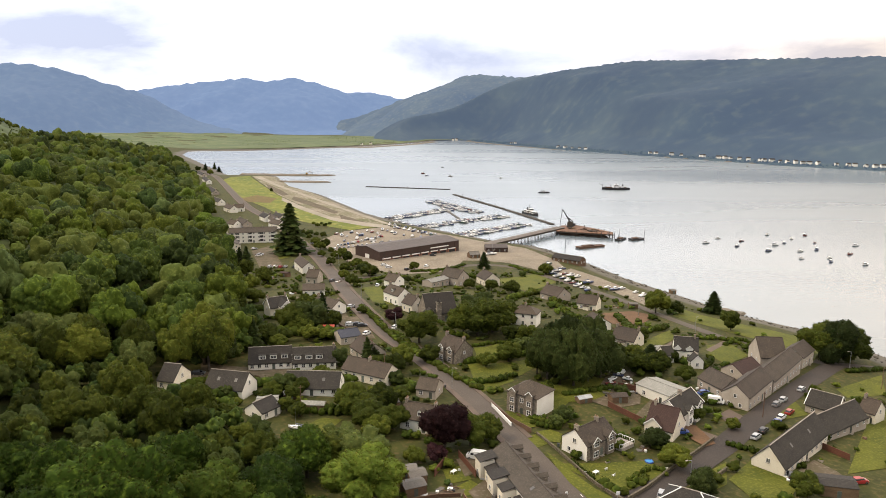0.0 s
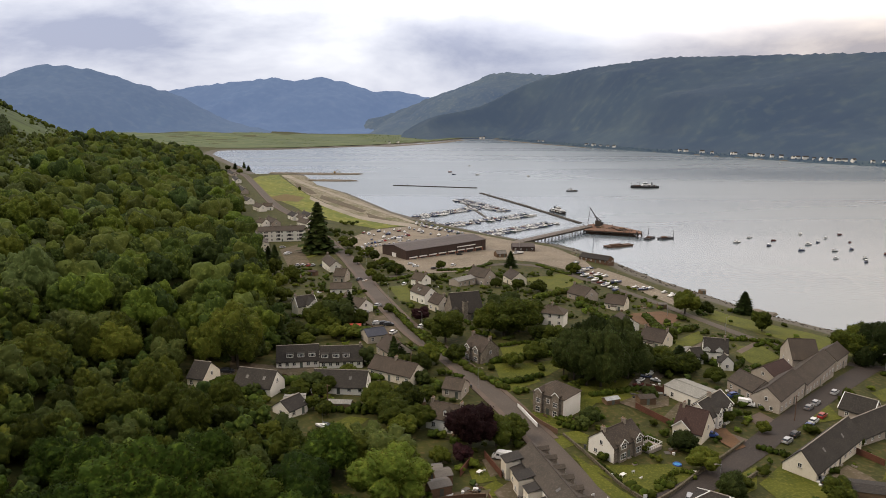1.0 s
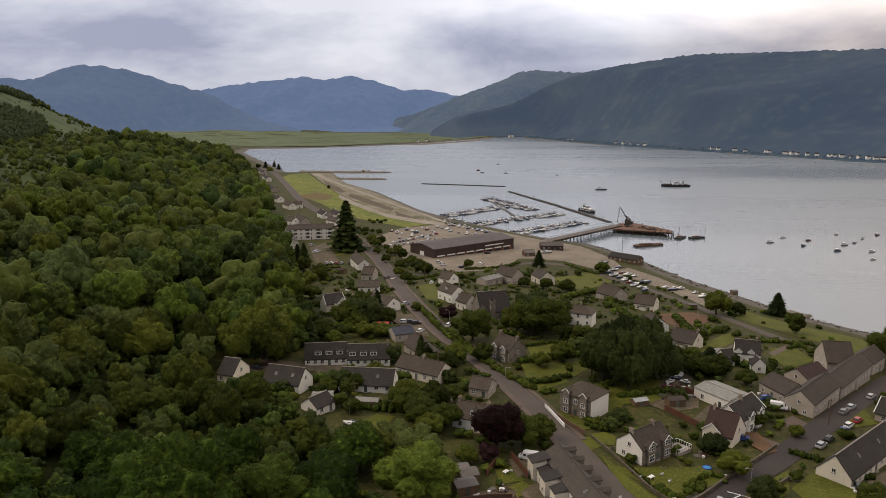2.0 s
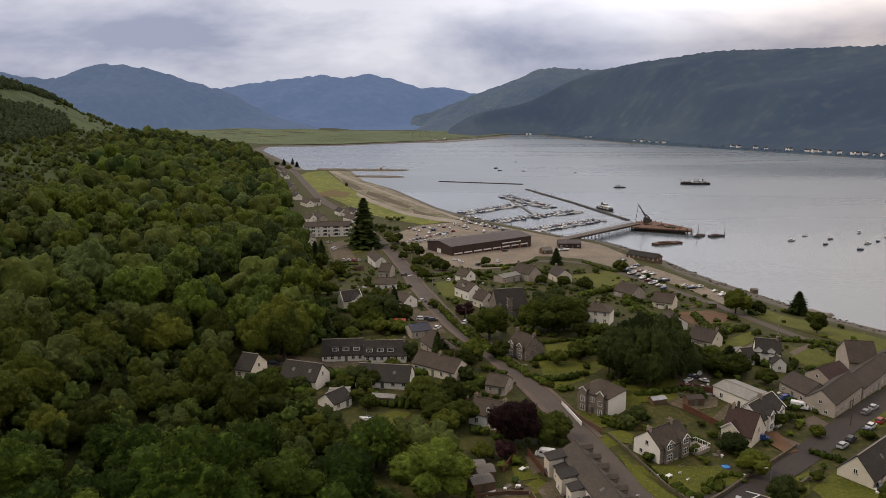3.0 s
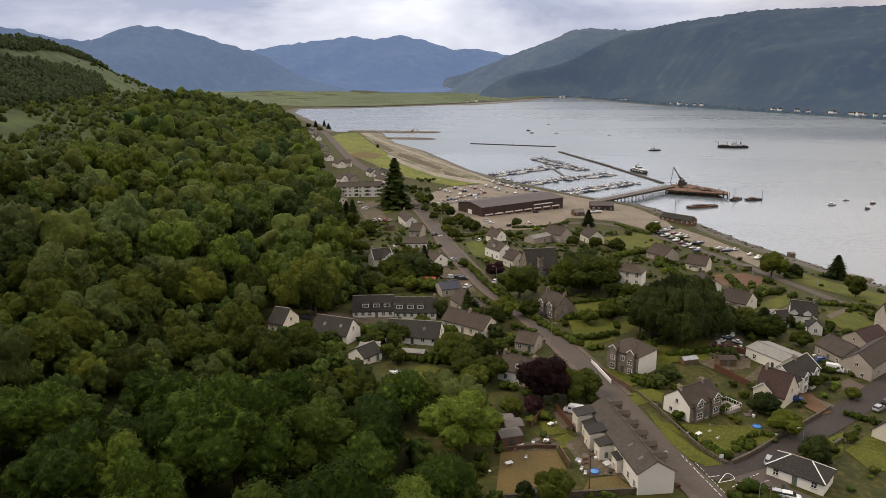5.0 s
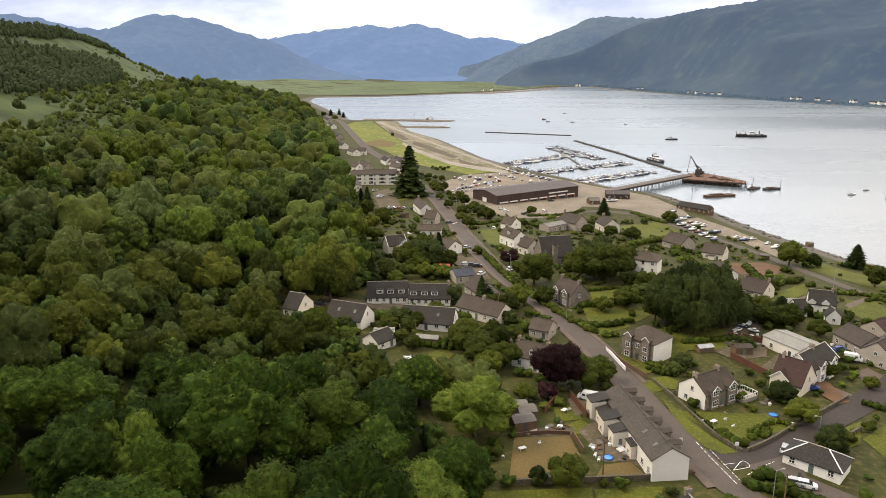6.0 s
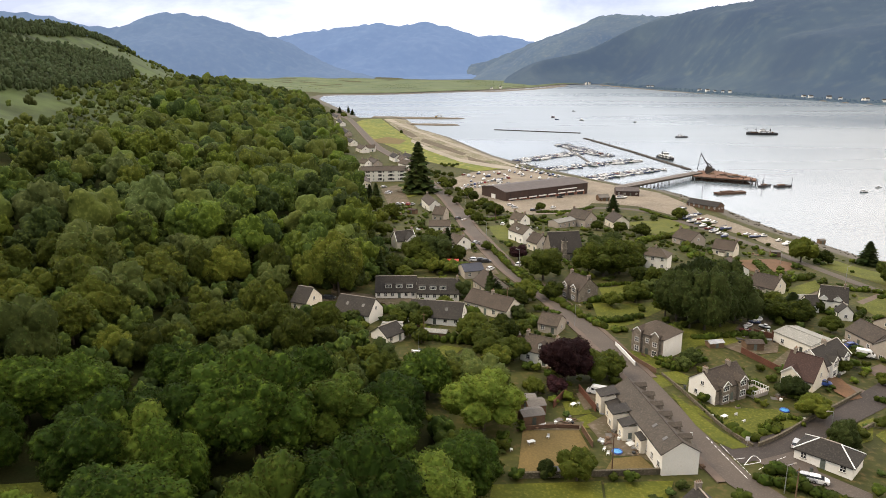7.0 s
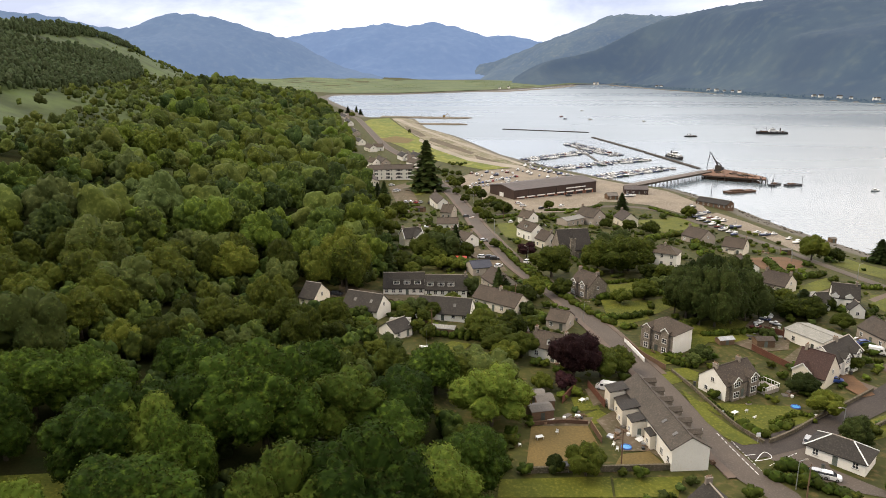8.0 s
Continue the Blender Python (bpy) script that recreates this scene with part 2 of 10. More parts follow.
M_SLATE = roof_material("slate_roof", (0.036, 0.031, 0.026), (0.025, 0.022, 0.019), (0.056, 0.048, 0.039))
M_ROWSLATE = roof_material("weathered_slate_roof", (0.072, 0.059, 0.047), (0.052, 0.043, 0.034), (0.096, 0.077, 0.060))
M_GREYTILE = roof_material("grey_tile_roof", (0.076, 0.058, 0.043), (0.058, 0.045, 0.033), (0.104, 0.079, 0.055))
M_BROWNTILE = roof_material("brown_tile_roof", (0.064, 0.049, 0.037), (0.047, 0.037, 0.029), (0.084, 0.066, 0.050))
M_REDTILE = roof_material("red_brown_tile_roof", (0.052, 0.027, 0.022), (0.040, 0.022, 0.019), (0.068, 0.038, 0.030))
M_SHEET = roof_material("pale_sheet_roof", (0.243, 0.237, 0.212), (0.189, 0.185, 0.166), (0.306, 0.292, 0.257), 1.2)
M_BLUEROOF = roof_material("blue_sheet_roof", (0.052, 0.055, 0.072), (0.038, 0.042, 0.056), (0.07, 0.074, 0.09), 1.2)

M_PANE = bpy.data.materials.new("window_glass")
M_PANE.use_nodes = True
p = M_PANE.node_tree.nodes["Principled BSDF"]
p.inputs["Base Color"].default_value, p.inputs["Roughness"].default_value, p.inputs["IOR"].default_value = (0.025, 0.028, 0.032, 1), 0.06, 1.5
p.inputs["Specular IOR Level"].default_value = 0.6
# ---- the lie of the land: water's edge, foot of the wooded hill, ridges ----
SHORE = [(173, 0), (200, 133), (186, 273), (178, 303), (169, 321), (149, 347), (132, 384), (112, 428), (104, 454), (90, 500), (69, 541), (44, 559), (-44, 665), (-84, 732), (-162, 911), (-227, 1024), (-286, 1197), (-363, 1193), (-684, 1859), (-746, 2075), (-560, 2119), (-339, 2326), (-174, 2625), (-35, 3010), (109, 3018), (237, 2591), (375, 2193), (491, 1960), (584, 1772), (661, 1616), (726, 1484), (839, 1346), (1197, 1064), (2261, 399), (2261, 0)]
FOOT_Y = [-266, 53, 133, 196, 266, 366, 466, 644, 1064, 1330, 1862]
FOOT_X = [19, 0, -24, -53, -73, -106, -144, -202, -388, -495, -725]


def shore_distance(x, y):
    """Metres inland from the water's edge; negative on the water."""
    x, y = np.asarray(x, float), np.asarray(y, float)
    best, inside = np.full(x.shape, 1e12), np.zeros(x.shape, bool)
    for (ax, ay), (bx, by) in zip(SHORE, SHORE[1:] + SHORE[:1]):
        dx, dy = bx - ax, by - ay
        t = np.clip(((x - ax) * dx + (y - ay) * dy) / (dx * dx + dy * dy), 0, 1)
        best = np.minimum(best, (x - ax - t * dx) ** 2 + (y - ay - t * dy) ** 2)
        if ay != by:
            inside ^= ((ay > y) != (by > y)) & (x < dx * (y - ay) / dy + ax)
    return np.where(inside, -np.sqrt(best), np.sqrt(best))


def ground_height(x, y):
    x, y = np.asarray(x, float), np.asarray(y, float)
    d = shore_distance(x, y)
    amount = np.interp(y, [315, 415, 1730, 2130], [15.3, 6.6, 5.3, 4.0])
    z = np.where(d < 16, 0.6 + d * 0.2, 3.8 + amount * (1 - np.exp(-np.maximum(d - 16, 0) / 106)))
    z = np.where(d < 0, np.maximum(0.6 + d * 0.15, -5), z)
    u = np.maximum(np.interp(y, FOOT_Y, FOOT_X) - x, 0) * 0.96
    w = np.minimum(u, 400)
    hill = 0.14 * w + 0.00050 * w * w + np.clip(u - 400, 0, 80) * 0.2
    hill *= np.interp(y, [0, 600, 1170, 1400, 1850, 2200], [1, 1, 0.88, 0.76, 0.45, 0.15])
    hill += np.clip(u - 230, 0, 210) * np.interp(y, [400, 550, 700, 850, 1100, 1300, 1600], [0, -0.05, -0.05, 0.03, 0.09, 0.08, 0])
    hill += (np.sin(x * 0.016 + 1) * np.sin(y * 0.013) * 4 + 1.3 * np.sin(x * 0.038) * np.sin(y * 0.032 + 2)) * np.clip(u / 160, 0, 1)
    return z + hill
# ---- mesh helpers ----
def link_mesh(name, verts, faces, mat, parent=None, smooth=False, label=""):
    me = bpy.data.meshes.new(name)
    me.from_pydata([tuple(v) for v in verts], [], [tuple(f) for f in faces])
    me.materials.append(mat)
    if smooth:
        me.polygons.foreach_set("use_smooth", [True] * len(me.polygons))
    me.update()
    ob = new(name, me)
    ob.parent = parent
    if label:
        ob["label"] = label
    return ob


def part(name, bm, mat, parent, label="", m=None):
    """Links a bmesh as one mesh object under a thing or under a part."""
    me = bpy.data.meshes.new(name)
    bm.to_mesh(me)
    bm.free()
    me.materials.append(mat)
    return again(name, me, parent, label, m)


def again(name, me, parent, label="", m=None):
    """One more object on a mesh that stands already."""
    ob = new(name, me)
    ob.parent = parent
    if m is not None:
        ob.matrix_basis = m
    if label:
        ob["label"] = label
    return ob


def thing(name, x, y, turn=0.0, z=None, label="", category="", group=""):
    ob = new(name)
    ob.matrix_basis = pose(x, y, float(ground_height(x, y)) if z is None else z, 0, 0, turn)
    return tagged(ob, label, category, group)


def box(bm, x0, y0, z0, x1, y1, z1, m=None):
    vs = [bm.verts.new(Vector(p)) for p in ((x0, y0, z0), (x1, y0, z0), (x1, y1, z0), (x0, y1, z0), (x0, y0, z1), (x1, y0, z1), (x1, y1, z1), (x0, y1, z1))]
    for f in ((3, 2, 1, 0), (4, 5, 6, 7), (0, 1, 5, 4), (1, 2, 6, 5), (2, 3, 7, 6), (3, 0, 4, 7)):
        bm.faces.new([vs[k] for k in f])
    if m is not None:
        for v in vs:
            v.co = m @ v.co
    return vs


def tube(bm, x, y, z0, z1, r0, r1=None, sides=8, m=None):
    r1 = r0 if r1 is None else r1
    rings = [[bm.verts.new((x + r * math.cos(2 * math.pi * k / sides), y + r * math.sin(2 * math.pi * k / sides), z)) for k in range(sides)] for z, r in ((z0, r0), (z1, r1))]
    for k in range(sides):
        bm.faces.new((rings[0][k], rings[0][(k + 1) % sides], rings[1][(k + 1) % sides], rings[1][k]))
    bm.faces.new(rings[1])
    bm.faces.new(rings[0][::-1])
    if m is not None:
        for v in rings[0] + rings[1]:
            v.co = m @ v.co


def beam(bm, a, b, w, h=None):
    """A square bar from a to b."""
    a, b = Vector(a), Vector(b)
    d = b - a
    m = Matrix.Translation(a) @ d.to_track_quat("X", "Z").to_matrix().to_4x4()
    h = h or w
    box(bm, 0, -w / 2, -h / 2, d.length, w / 2, h / 2, m)


def smooth_line(points, step=4.0):
    """A rounded line through the points (Catmull-Rom), about a point every step metres."""
    p = [Vector(q).to_2d() if len(q) > 2 else Vector(q) for q in points]
    p = [2 * p[0] - p[1], *p, 2 * p[-1] - p[-2]]
    out = []
    for k in range(1, len(p) - 2):
        n = max(1, int((p[k + 1] - p[k]).length / step))
        for j in range(n):
            t = j / n
            out.append(0.5 * (2 * p[k] + (p[k + 1] - p[k - 1]) * t + (2 * p[k - 1] - 5 * p[k] + 4 * p[k + 1] - p[k + 2]) * t * t
                              + (3 * p[k] - p[k - 1] - 3 * p[k + 1] + p[k + 2]) * t ** 3))
    out.append(p[-2])
    return out


def strip(name, points, left, right, rise, mat, thick=0.0, step=4.0, kind="structure", label="", category="", cross=3):
    """A band along a line, from left to right metres beside it, laid on the ground. thick > 0 gives it side faces."""
    line = smooth_line(points, step)
    verts, faces, cols = [], [], cross + 1
    for k, p in enumerate(line):
        d = (line[min(k + 1, len(line) - 1)] - line[max(k - 1, 0)]).normalized()
        side = Vector((d.y, -d.x))
        row = [p + side * (left + (right - left) * j / cross) for j in range(cols)]
        zs = ground_height([q.x for q in row], [q.y for q in row]) + rise
        verts += [(q.x, q.y, z) for q, z in zip(row, zs)]
        if thick:
            verts += [(row[0].x, row[0].y, zs[0] - thick), (row[-1].x, row[-1].y, zs[-1] - thick)]
    n = cols + (2 if thick else 0)
    for k in range(len(line) - 1):
        a, b = k * n, (k + 1) * n
        faces += [(a + j, a + j + 1, b + j + 1, b + j) for j in range(cols - 1)]
        if thick:
            faces += [(a + cols, a, b, b + cols), (a + cols - 1, a + cols + 1, b + cols + 1, b + cols - 1)]
    ob = link_mesh(name, verts, faces, mat)
    return tagged(ob, label, category, kind=kind)


OPEN_GROUND, LAWNS = [], []


def patch(name, outline, mat, rise=0.12, label="", category="ground", cell=4.0, kind="structure"):
    """A piece of ground cover with the given outline, laid on the ground."""
    (LAWNS if mat is M_LAWN else OPEN_GROUND).append(list(outline))
    bm = bmesh.new()
    bm.faces.new([bm.verts.new((x, y, 0)) for x, y in outline])
    bmesh.ops.triangulate(bm, faces=bm.faces[:])
    for _ in range(7):
        long = [e for e in bm.edges if e.calc_length() > cell]
        if not long:
            break
        bmesh.ops.subdivide_edges(bm, edges=long, cuts=1)
        bmesh.ops.triangulate(bm, faces=bm.faces[:])
    co = np.array([v.co[:] for v in bm.verts])
    for v, z in zip(bm.verts, ground_height(co[:, 0], co[:, 1])):
        v.co.z = z + rise
    bmesh.ops.recalc_face_normals(bm, faces=bm.faces[:])
    if sum(f.normal.z for f in bm.faces) < 0:
        bmesh.ops.reverse_faces(bm, faces=bm.faces[:])
    ob = part(name, bm, mat, None)
    return tagged(ob, label, category, kind=kind)


# ---- ground: one sheet out to the horizon ----
def axis(lo, near_lo, near_hi, hi, fine, grow):
    up, down, s = [near_hi], [near_lo], fine
    while up[-1] < hi:
        s *= grow
        up.append(up[-1] + s)
    s = fine
    while down[-1] > lo:
        s *= grow
        down.append(down[-1] - s)
    return np.array(down[:0:-1] + list(np.arange(near_lo, near_hi, fine)) + up)


def sheet(xs, ys, zs):
    gx, gy = np.meshgrid(xs, ys)
    n, m = gx.shape
    verts = np.stack([gx, gy, zs(gx, gy)], -1).reshape(-1, 3)
    k = np.arange(n * m).reshape(n, m)
    faces = np.stack([k[:-1, :-1], k[:-1, 1:], k[1:, 1:], k[1:, :-1]], -1).reshape(-1, 4)
    return verts, faces


gv, gf = sheet(axis(-4500, -220, 210, 4500, 5.0, 1.06), axis(-1500, 40, 600, 4900, 5.0, 1.05), ground_height)
M_GROUND = M_GRASS.copy()
M_GROUND.name = "ground_cover"
t = M_GROUND.node_tree
# shingle and mud along the water, by height above it
p = t.nodes["Principled BSDF"]
geo, sep, rng, mx = t.nodes.new("ShaderNodeNewGeometry"), t.nodes.new("ShaderNodeSeparateXYZ"), t.nodes.new("ShaderNodeMapRange"), t.nodes.new("ShaderNodeMix")
mx.data_type = "RGBA"
old = p.inputs["Base Color"].links[0].from_socket
t.links.new(geo.outputs["Position"], sep.inputs[0])
t.links.new(sep.outputs[2], rng.inputs["Value"])
rng.inputs["From Min"].default_value, rng.inputs["From Max"].default_value = 2.5, 3.5
t.links.new(rng.outputs[0], mx.inputs["Factor"])
mx.inputs["A"].default_value = (0.112, 0.100, 0.080, 1)
t.links.new(old, mx.inputs["B"])
# greener pasture up the hill
rng2, mx2 = t.nodes.new("ShaderNodeMapRange"), t.nodes.new("ShaderNodeMix")
mx2.data_type = "RGBA"
t.links.new(sep.outputs[2], rng2.inputs["Value"])
rng2.inputs["From Min"].default_value, rng2.inputs["From Max"].default_value = 26, 44
t.links.new(rng2.outputs[0], mx2.inputs["Factor"])
t.links.new(mx.outputs["Result"], mx2.inputs["A"])
turf, hs2, vr = t.nodes.new("ShaderNodeTexNoise"), t.nodes.new("ShaderNodeHueSaturation"), t.nodes.new("ShaderNodeMapRange")
turf.inputs["Scale"].default_value, turf.inputs["Detail"].default_value = 0.03, 6
t.links.new(geo.outputs["Position"], turf.inputs["Vector"])
vr.inputs["From Min"].default_value, vr.inputs["From Max"].default_value, vr.inputs["To Min"].default_value, vr.inputs["To Max"].default_value = 0.3, 0.7, 0.45, 1.5
t.links.new(turf.outputs["Fac"], vr.inputs["Value"])
t.links.new(vr.outputs[0], hs2.inputs["Value"])
hs2.inputs["Color"].default_value = (0.054, 0.075, 0.020, 1)
t.links.new(hs2.outputs[0], mx2.inputs["B"])
t.links.new(mx2.outputs["Result"], p.inputs["Base Color"])
tagged(link_mesh("ground", gv, gf, M_GROUND, smooth=True), "grassy coastal ground sloping gently down to the loch", "ground", kind="structure")

# ---- the loch ----
M_WATER = bpy.data.materials.new("loch_water")
M_WATER.use_nodes = True
t = M_WATER.node_tree
p = t.nodes["Principled BSDF"]
p.inputs["Base Color"].default_value = (0.135, 0.165, 0.185, 1)
p.inputs["IOR"].default_value, p.inputs["Specular IOR Level"].default_value = 1.75, 0.6
geo = t.nodes.new("ShaderNodeNewGeometry")


def water_noise(scale, stretch, turn, detail, low, high, distort=0.6):
    """A noise drawn out along the wind, spread from low to high."""
    mp, nz, mr = t.nodes.new("ShaderNodeMapping"), t.nodes.new("ShaderNodeTexNoise"), t.nodes.new("ShaderNodeMapRange")
    mp.inputs["Scale"].default_value, mp.inputs["Rotation"].default_value = (stretch, 1.0, 1.0), (0, 0, radians(turn))
    nz.inputs["Scale"].default_value, nz.inputs["Detail"].default_value, nz.inputs["Distortion"].default_value = scale, detail, distort
    mr.inputs["From Min"].default_value, mr.inputs["From Max"].default_value = 0.40, 0.62
    mr.inputs["To Min"].default_value, mr.inputs["To Max"].default_value = low, high
    t.links.new(geo.outputs["Position"], mp.inputs[0])
    t.links.new(mp.outputs[0], nz.inputs["Vector"])
    t.links.new(nz.outputs["Fac"], mr.inputs["Value"])
    return mr.outputs[0]


# short chop, calm slicks and wind-ruffled lanes across the loch
chop = water_noise(0.45, 0.45, 28, 4, 0.0, 1.0, 0.5)
lanes = water_noise(0.0035, 0.16, -22, 5, 0.25, 0.85)
fine_lanes = water_noise(0.02, 0.14, -15, 5, 0.92, 1.0)
bp = t.nodes.new("ShaderNodeBump")
bp.inputs["Distance"].default_value = 0.045
mul = t.nodes.new("ShaderNodeMath")
mul.operation = "MULTIPLY"
t.links.new(lanes, mul.inputs[0])
t.links.new(fine_lanes, mul.inputs[1])
t.links.new(mul.outputs[0], bp.inputs["Strength"])
t.links.new(chop, bp.inputs["Height"])
t.links.new(bp.outputs[0], p.inputs["Normal"])
gloss = t.nodes.new("ShaderNodeMapRange")
gloss.inputs["To Min"].default_value, gloss.inputs["To Max"].default_value = 0.18, 0.34
t.links.new(mul.outputs[0], gloss.inputs["Value"])
t.links.new(gloss.outputs[0], p.inputs["Roughness"])
wv, wf = sheet(np.linspace(-1050, 2500, 20), np.linspace(-150, 3150, 20), lambda x, y: 0 * x)
tagged(link_mesh("water", wv, wf, M_WATER), "calm silver-grey loch water with wind-ruffled lanes", "water", kind="structure")


# ---- mountains round the loch ----
def ridge_field(crest, slope, power=1.0):
    def height(x, y):
        z = np.full(x.shape, -1e6)
        for (ax, ay, az), (bx, by, bz) in zip(crest, crest[1:]):
            dx, dy = bx - ax, by - ay
            s = np.clip(((x - ax) * dx + (y - ay) * dy) / (dx * dx + dy * dy), 0, 1)
            d = np.hypot(x - ax - s * dx, y - ay - s * dy)
            top = az + s * (bz - az)
            z = np.maximum(z, top - slope * d ** power * (1 + 0.12 * np.sin(d * 0.011 + (ax + s * dx) * 0.013)))
        return z
    return height


def rough(x, y, size, amount):
    """A few crossing waves for gullies and shoulders."""
    z = np.zeros(x.shape)
    for k in range(5):
        a, f = 0.7 + 1.31 * k, (1.7 ** k) / size
        z += np.sin((x * math.cos(a) + y * math.sin(a)) * f + 2.1 * k + 1.5 * np.sin((x * math.sin(a) - y * math.cos(a)) * f * 0.6)) / 1.6 ** k
    return z * amount


LIFTS = []


def land_height(x, y):
    """Ground or mountain side, whichever is higher."""
    x, y = np.asarray(x, float), np.asarray(y, float)
    z = np.maximum(ground_height(x, y), 1.0)
    for lift in LIFTS:
        z = np.maximum(z, lift(x, y))
    return z


def mountain(name, crest, slope, box4, cell, bumps, mat, label, shore=False):
    x0, y0, x1, y1 = box4
    h = ridge_field(crest, slope)


    def lift(x, y):
        z = h(x, y)
        low = np.maximum(z, 0)
        shelf = np.maximum(low - 34 * (1 - np.exp(-low / 34)), 0) * 1.0 + 34 * np.clip(low / 200, 0, 1)
        shelf = shelf + rough(x, y, bumps * 4, bumps) * np.clip(z / 90, 0, 1)
        inland = shore_distance(x, y)
        # a narrow shelf of level ground between the water and the slope
        if shore:
            shelf = np.minimum(shelf, 2.0 + np.maximum(inland - 45, 0) * 0.5 + np.maximum(inland - 140, 0) * 0.9)
        return np.where((z < 8) | (inland < (20 if shore else 260)), -8, shelf)

    LIFTS.append(lift)
    verts, faces = sheet(np.arange(x0, x1, cell), np.arange(y0, y1, cell), lift)
    up = verts[:, 2] > -7
    faces = faces[up[faces].any(1)]
    return tagged(link_mesh(name, verts, faces, mat, smooth=True), label, "mountain", kind="structure")


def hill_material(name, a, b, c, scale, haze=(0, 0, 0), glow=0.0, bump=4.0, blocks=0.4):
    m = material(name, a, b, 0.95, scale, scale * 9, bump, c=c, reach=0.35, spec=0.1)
    t = m.node_tree
    p = t.nodes["Principled BSDF"]
    # blocks of planting of different age, open moor on the shoulders
    geo, wob, vor = t.nodes.new("ShaderNodeNewGeometry"), t.nodes.new("ShaderNodeTexNoise"), t.nodes.new("ShaderNodeTexVoronoi")
    wob.inputs["Scale"].default_value, wob.inputs["Detail"].default_value = 0.006, 3
    hsv, rng = t.nodes.new("ShaderNodeHueSaturation"), t.nodes.new("ShaderNodeMapRange")
    mad = t.nodes.new("ShaderNodeVectorMath")
    mad.operation = "MULTIPLY_ADD"
    mad.inputs[1].default_value = (260, 260, 120)
    t.links.new(wob.outputs["Color"], mad.inputs[0])
    t.links.new(geo.outputs["Position"], mad.inputs[2])
    t.links.new(geo.outputs["Position"], wob.inputs["Vector"])
    t.links.new(mad.outputs[0], vor.inputs["Vector"])
    vor.feature = "SMOOTH_F1"
    vor.inputs["Scale"].default_value, vor.inputs["Smoothness"].default_value = 0.0048, 0.7
    sepc = t.nodes.new("ShaderNodeSeparateColor")
    t.links.new(vor.outputs["Color"], sepc.inputs[0])
    rng.inputs["To Min"].default_value, rng.inputs["To Max"].default_value = 1 - blocks * 0.8, 1 + blocks
    t.links.new(sepc.outputs[0], rng.inputs["Value"])
    t.links.new(rng.outputs[0], hsv.inputs["Value"])
    t.links.new(p.inputs["Base Color"].links[0].from_socket, hsv.inputs["Color"])
    t.links.new(hsv.outputs[0], p.inputs["Base Color"])
    # blue emission puts the haze of distance into the material
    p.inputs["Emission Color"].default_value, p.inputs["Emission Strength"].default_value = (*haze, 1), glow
    return m


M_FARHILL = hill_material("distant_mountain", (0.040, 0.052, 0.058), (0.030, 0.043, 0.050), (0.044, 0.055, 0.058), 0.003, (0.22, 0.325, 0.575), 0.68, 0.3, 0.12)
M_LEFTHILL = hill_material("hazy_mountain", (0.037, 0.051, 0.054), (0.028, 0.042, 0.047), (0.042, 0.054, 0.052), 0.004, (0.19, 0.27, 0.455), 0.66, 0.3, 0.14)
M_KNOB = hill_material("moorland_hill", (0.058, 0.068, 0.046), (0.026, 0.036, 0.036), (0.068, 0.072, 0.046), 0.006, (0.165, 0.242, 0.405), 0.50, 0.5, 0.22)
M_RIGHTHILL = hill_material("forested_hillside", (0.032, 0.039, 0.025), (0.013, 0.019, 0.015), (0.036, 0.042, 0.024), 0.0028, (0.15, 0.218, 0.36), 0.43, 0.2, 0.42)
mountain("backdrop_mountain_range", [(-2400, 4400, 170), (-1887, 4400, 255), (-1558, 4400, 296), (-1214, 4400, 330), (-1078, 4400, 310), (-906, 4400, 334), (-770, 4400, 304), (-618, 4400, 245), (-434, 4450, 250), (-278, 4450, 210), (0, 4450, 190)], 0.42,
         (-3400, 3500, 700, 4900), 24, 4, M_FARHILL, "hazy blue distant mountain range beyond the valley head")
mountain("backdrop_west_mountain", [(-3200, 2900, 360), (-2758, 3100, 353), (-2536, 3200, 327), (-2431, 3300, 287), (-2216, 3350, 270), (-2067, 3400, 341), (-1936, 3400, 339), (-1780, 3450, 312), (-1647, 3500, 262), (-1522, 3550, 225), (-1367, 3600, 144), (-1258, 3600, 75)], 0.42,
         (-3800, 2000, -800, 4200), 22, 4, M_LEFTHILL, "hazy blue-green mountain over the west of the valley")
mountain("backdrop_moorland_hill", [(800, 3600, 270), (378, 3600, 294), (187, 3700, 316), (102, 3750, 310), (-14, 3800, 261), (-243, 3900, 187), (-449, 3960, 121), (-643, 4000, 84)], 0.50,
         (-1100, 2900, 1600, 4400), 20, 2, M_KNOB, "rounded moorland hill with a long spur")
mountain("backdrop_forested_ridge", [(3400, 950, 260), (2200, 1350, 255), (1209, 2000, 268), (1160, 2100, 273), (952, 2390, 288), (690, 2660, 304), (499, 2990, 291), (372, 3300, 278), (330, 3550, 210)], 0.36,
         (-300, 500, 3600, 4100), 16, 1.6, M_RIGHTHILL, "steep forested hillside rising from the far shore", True)


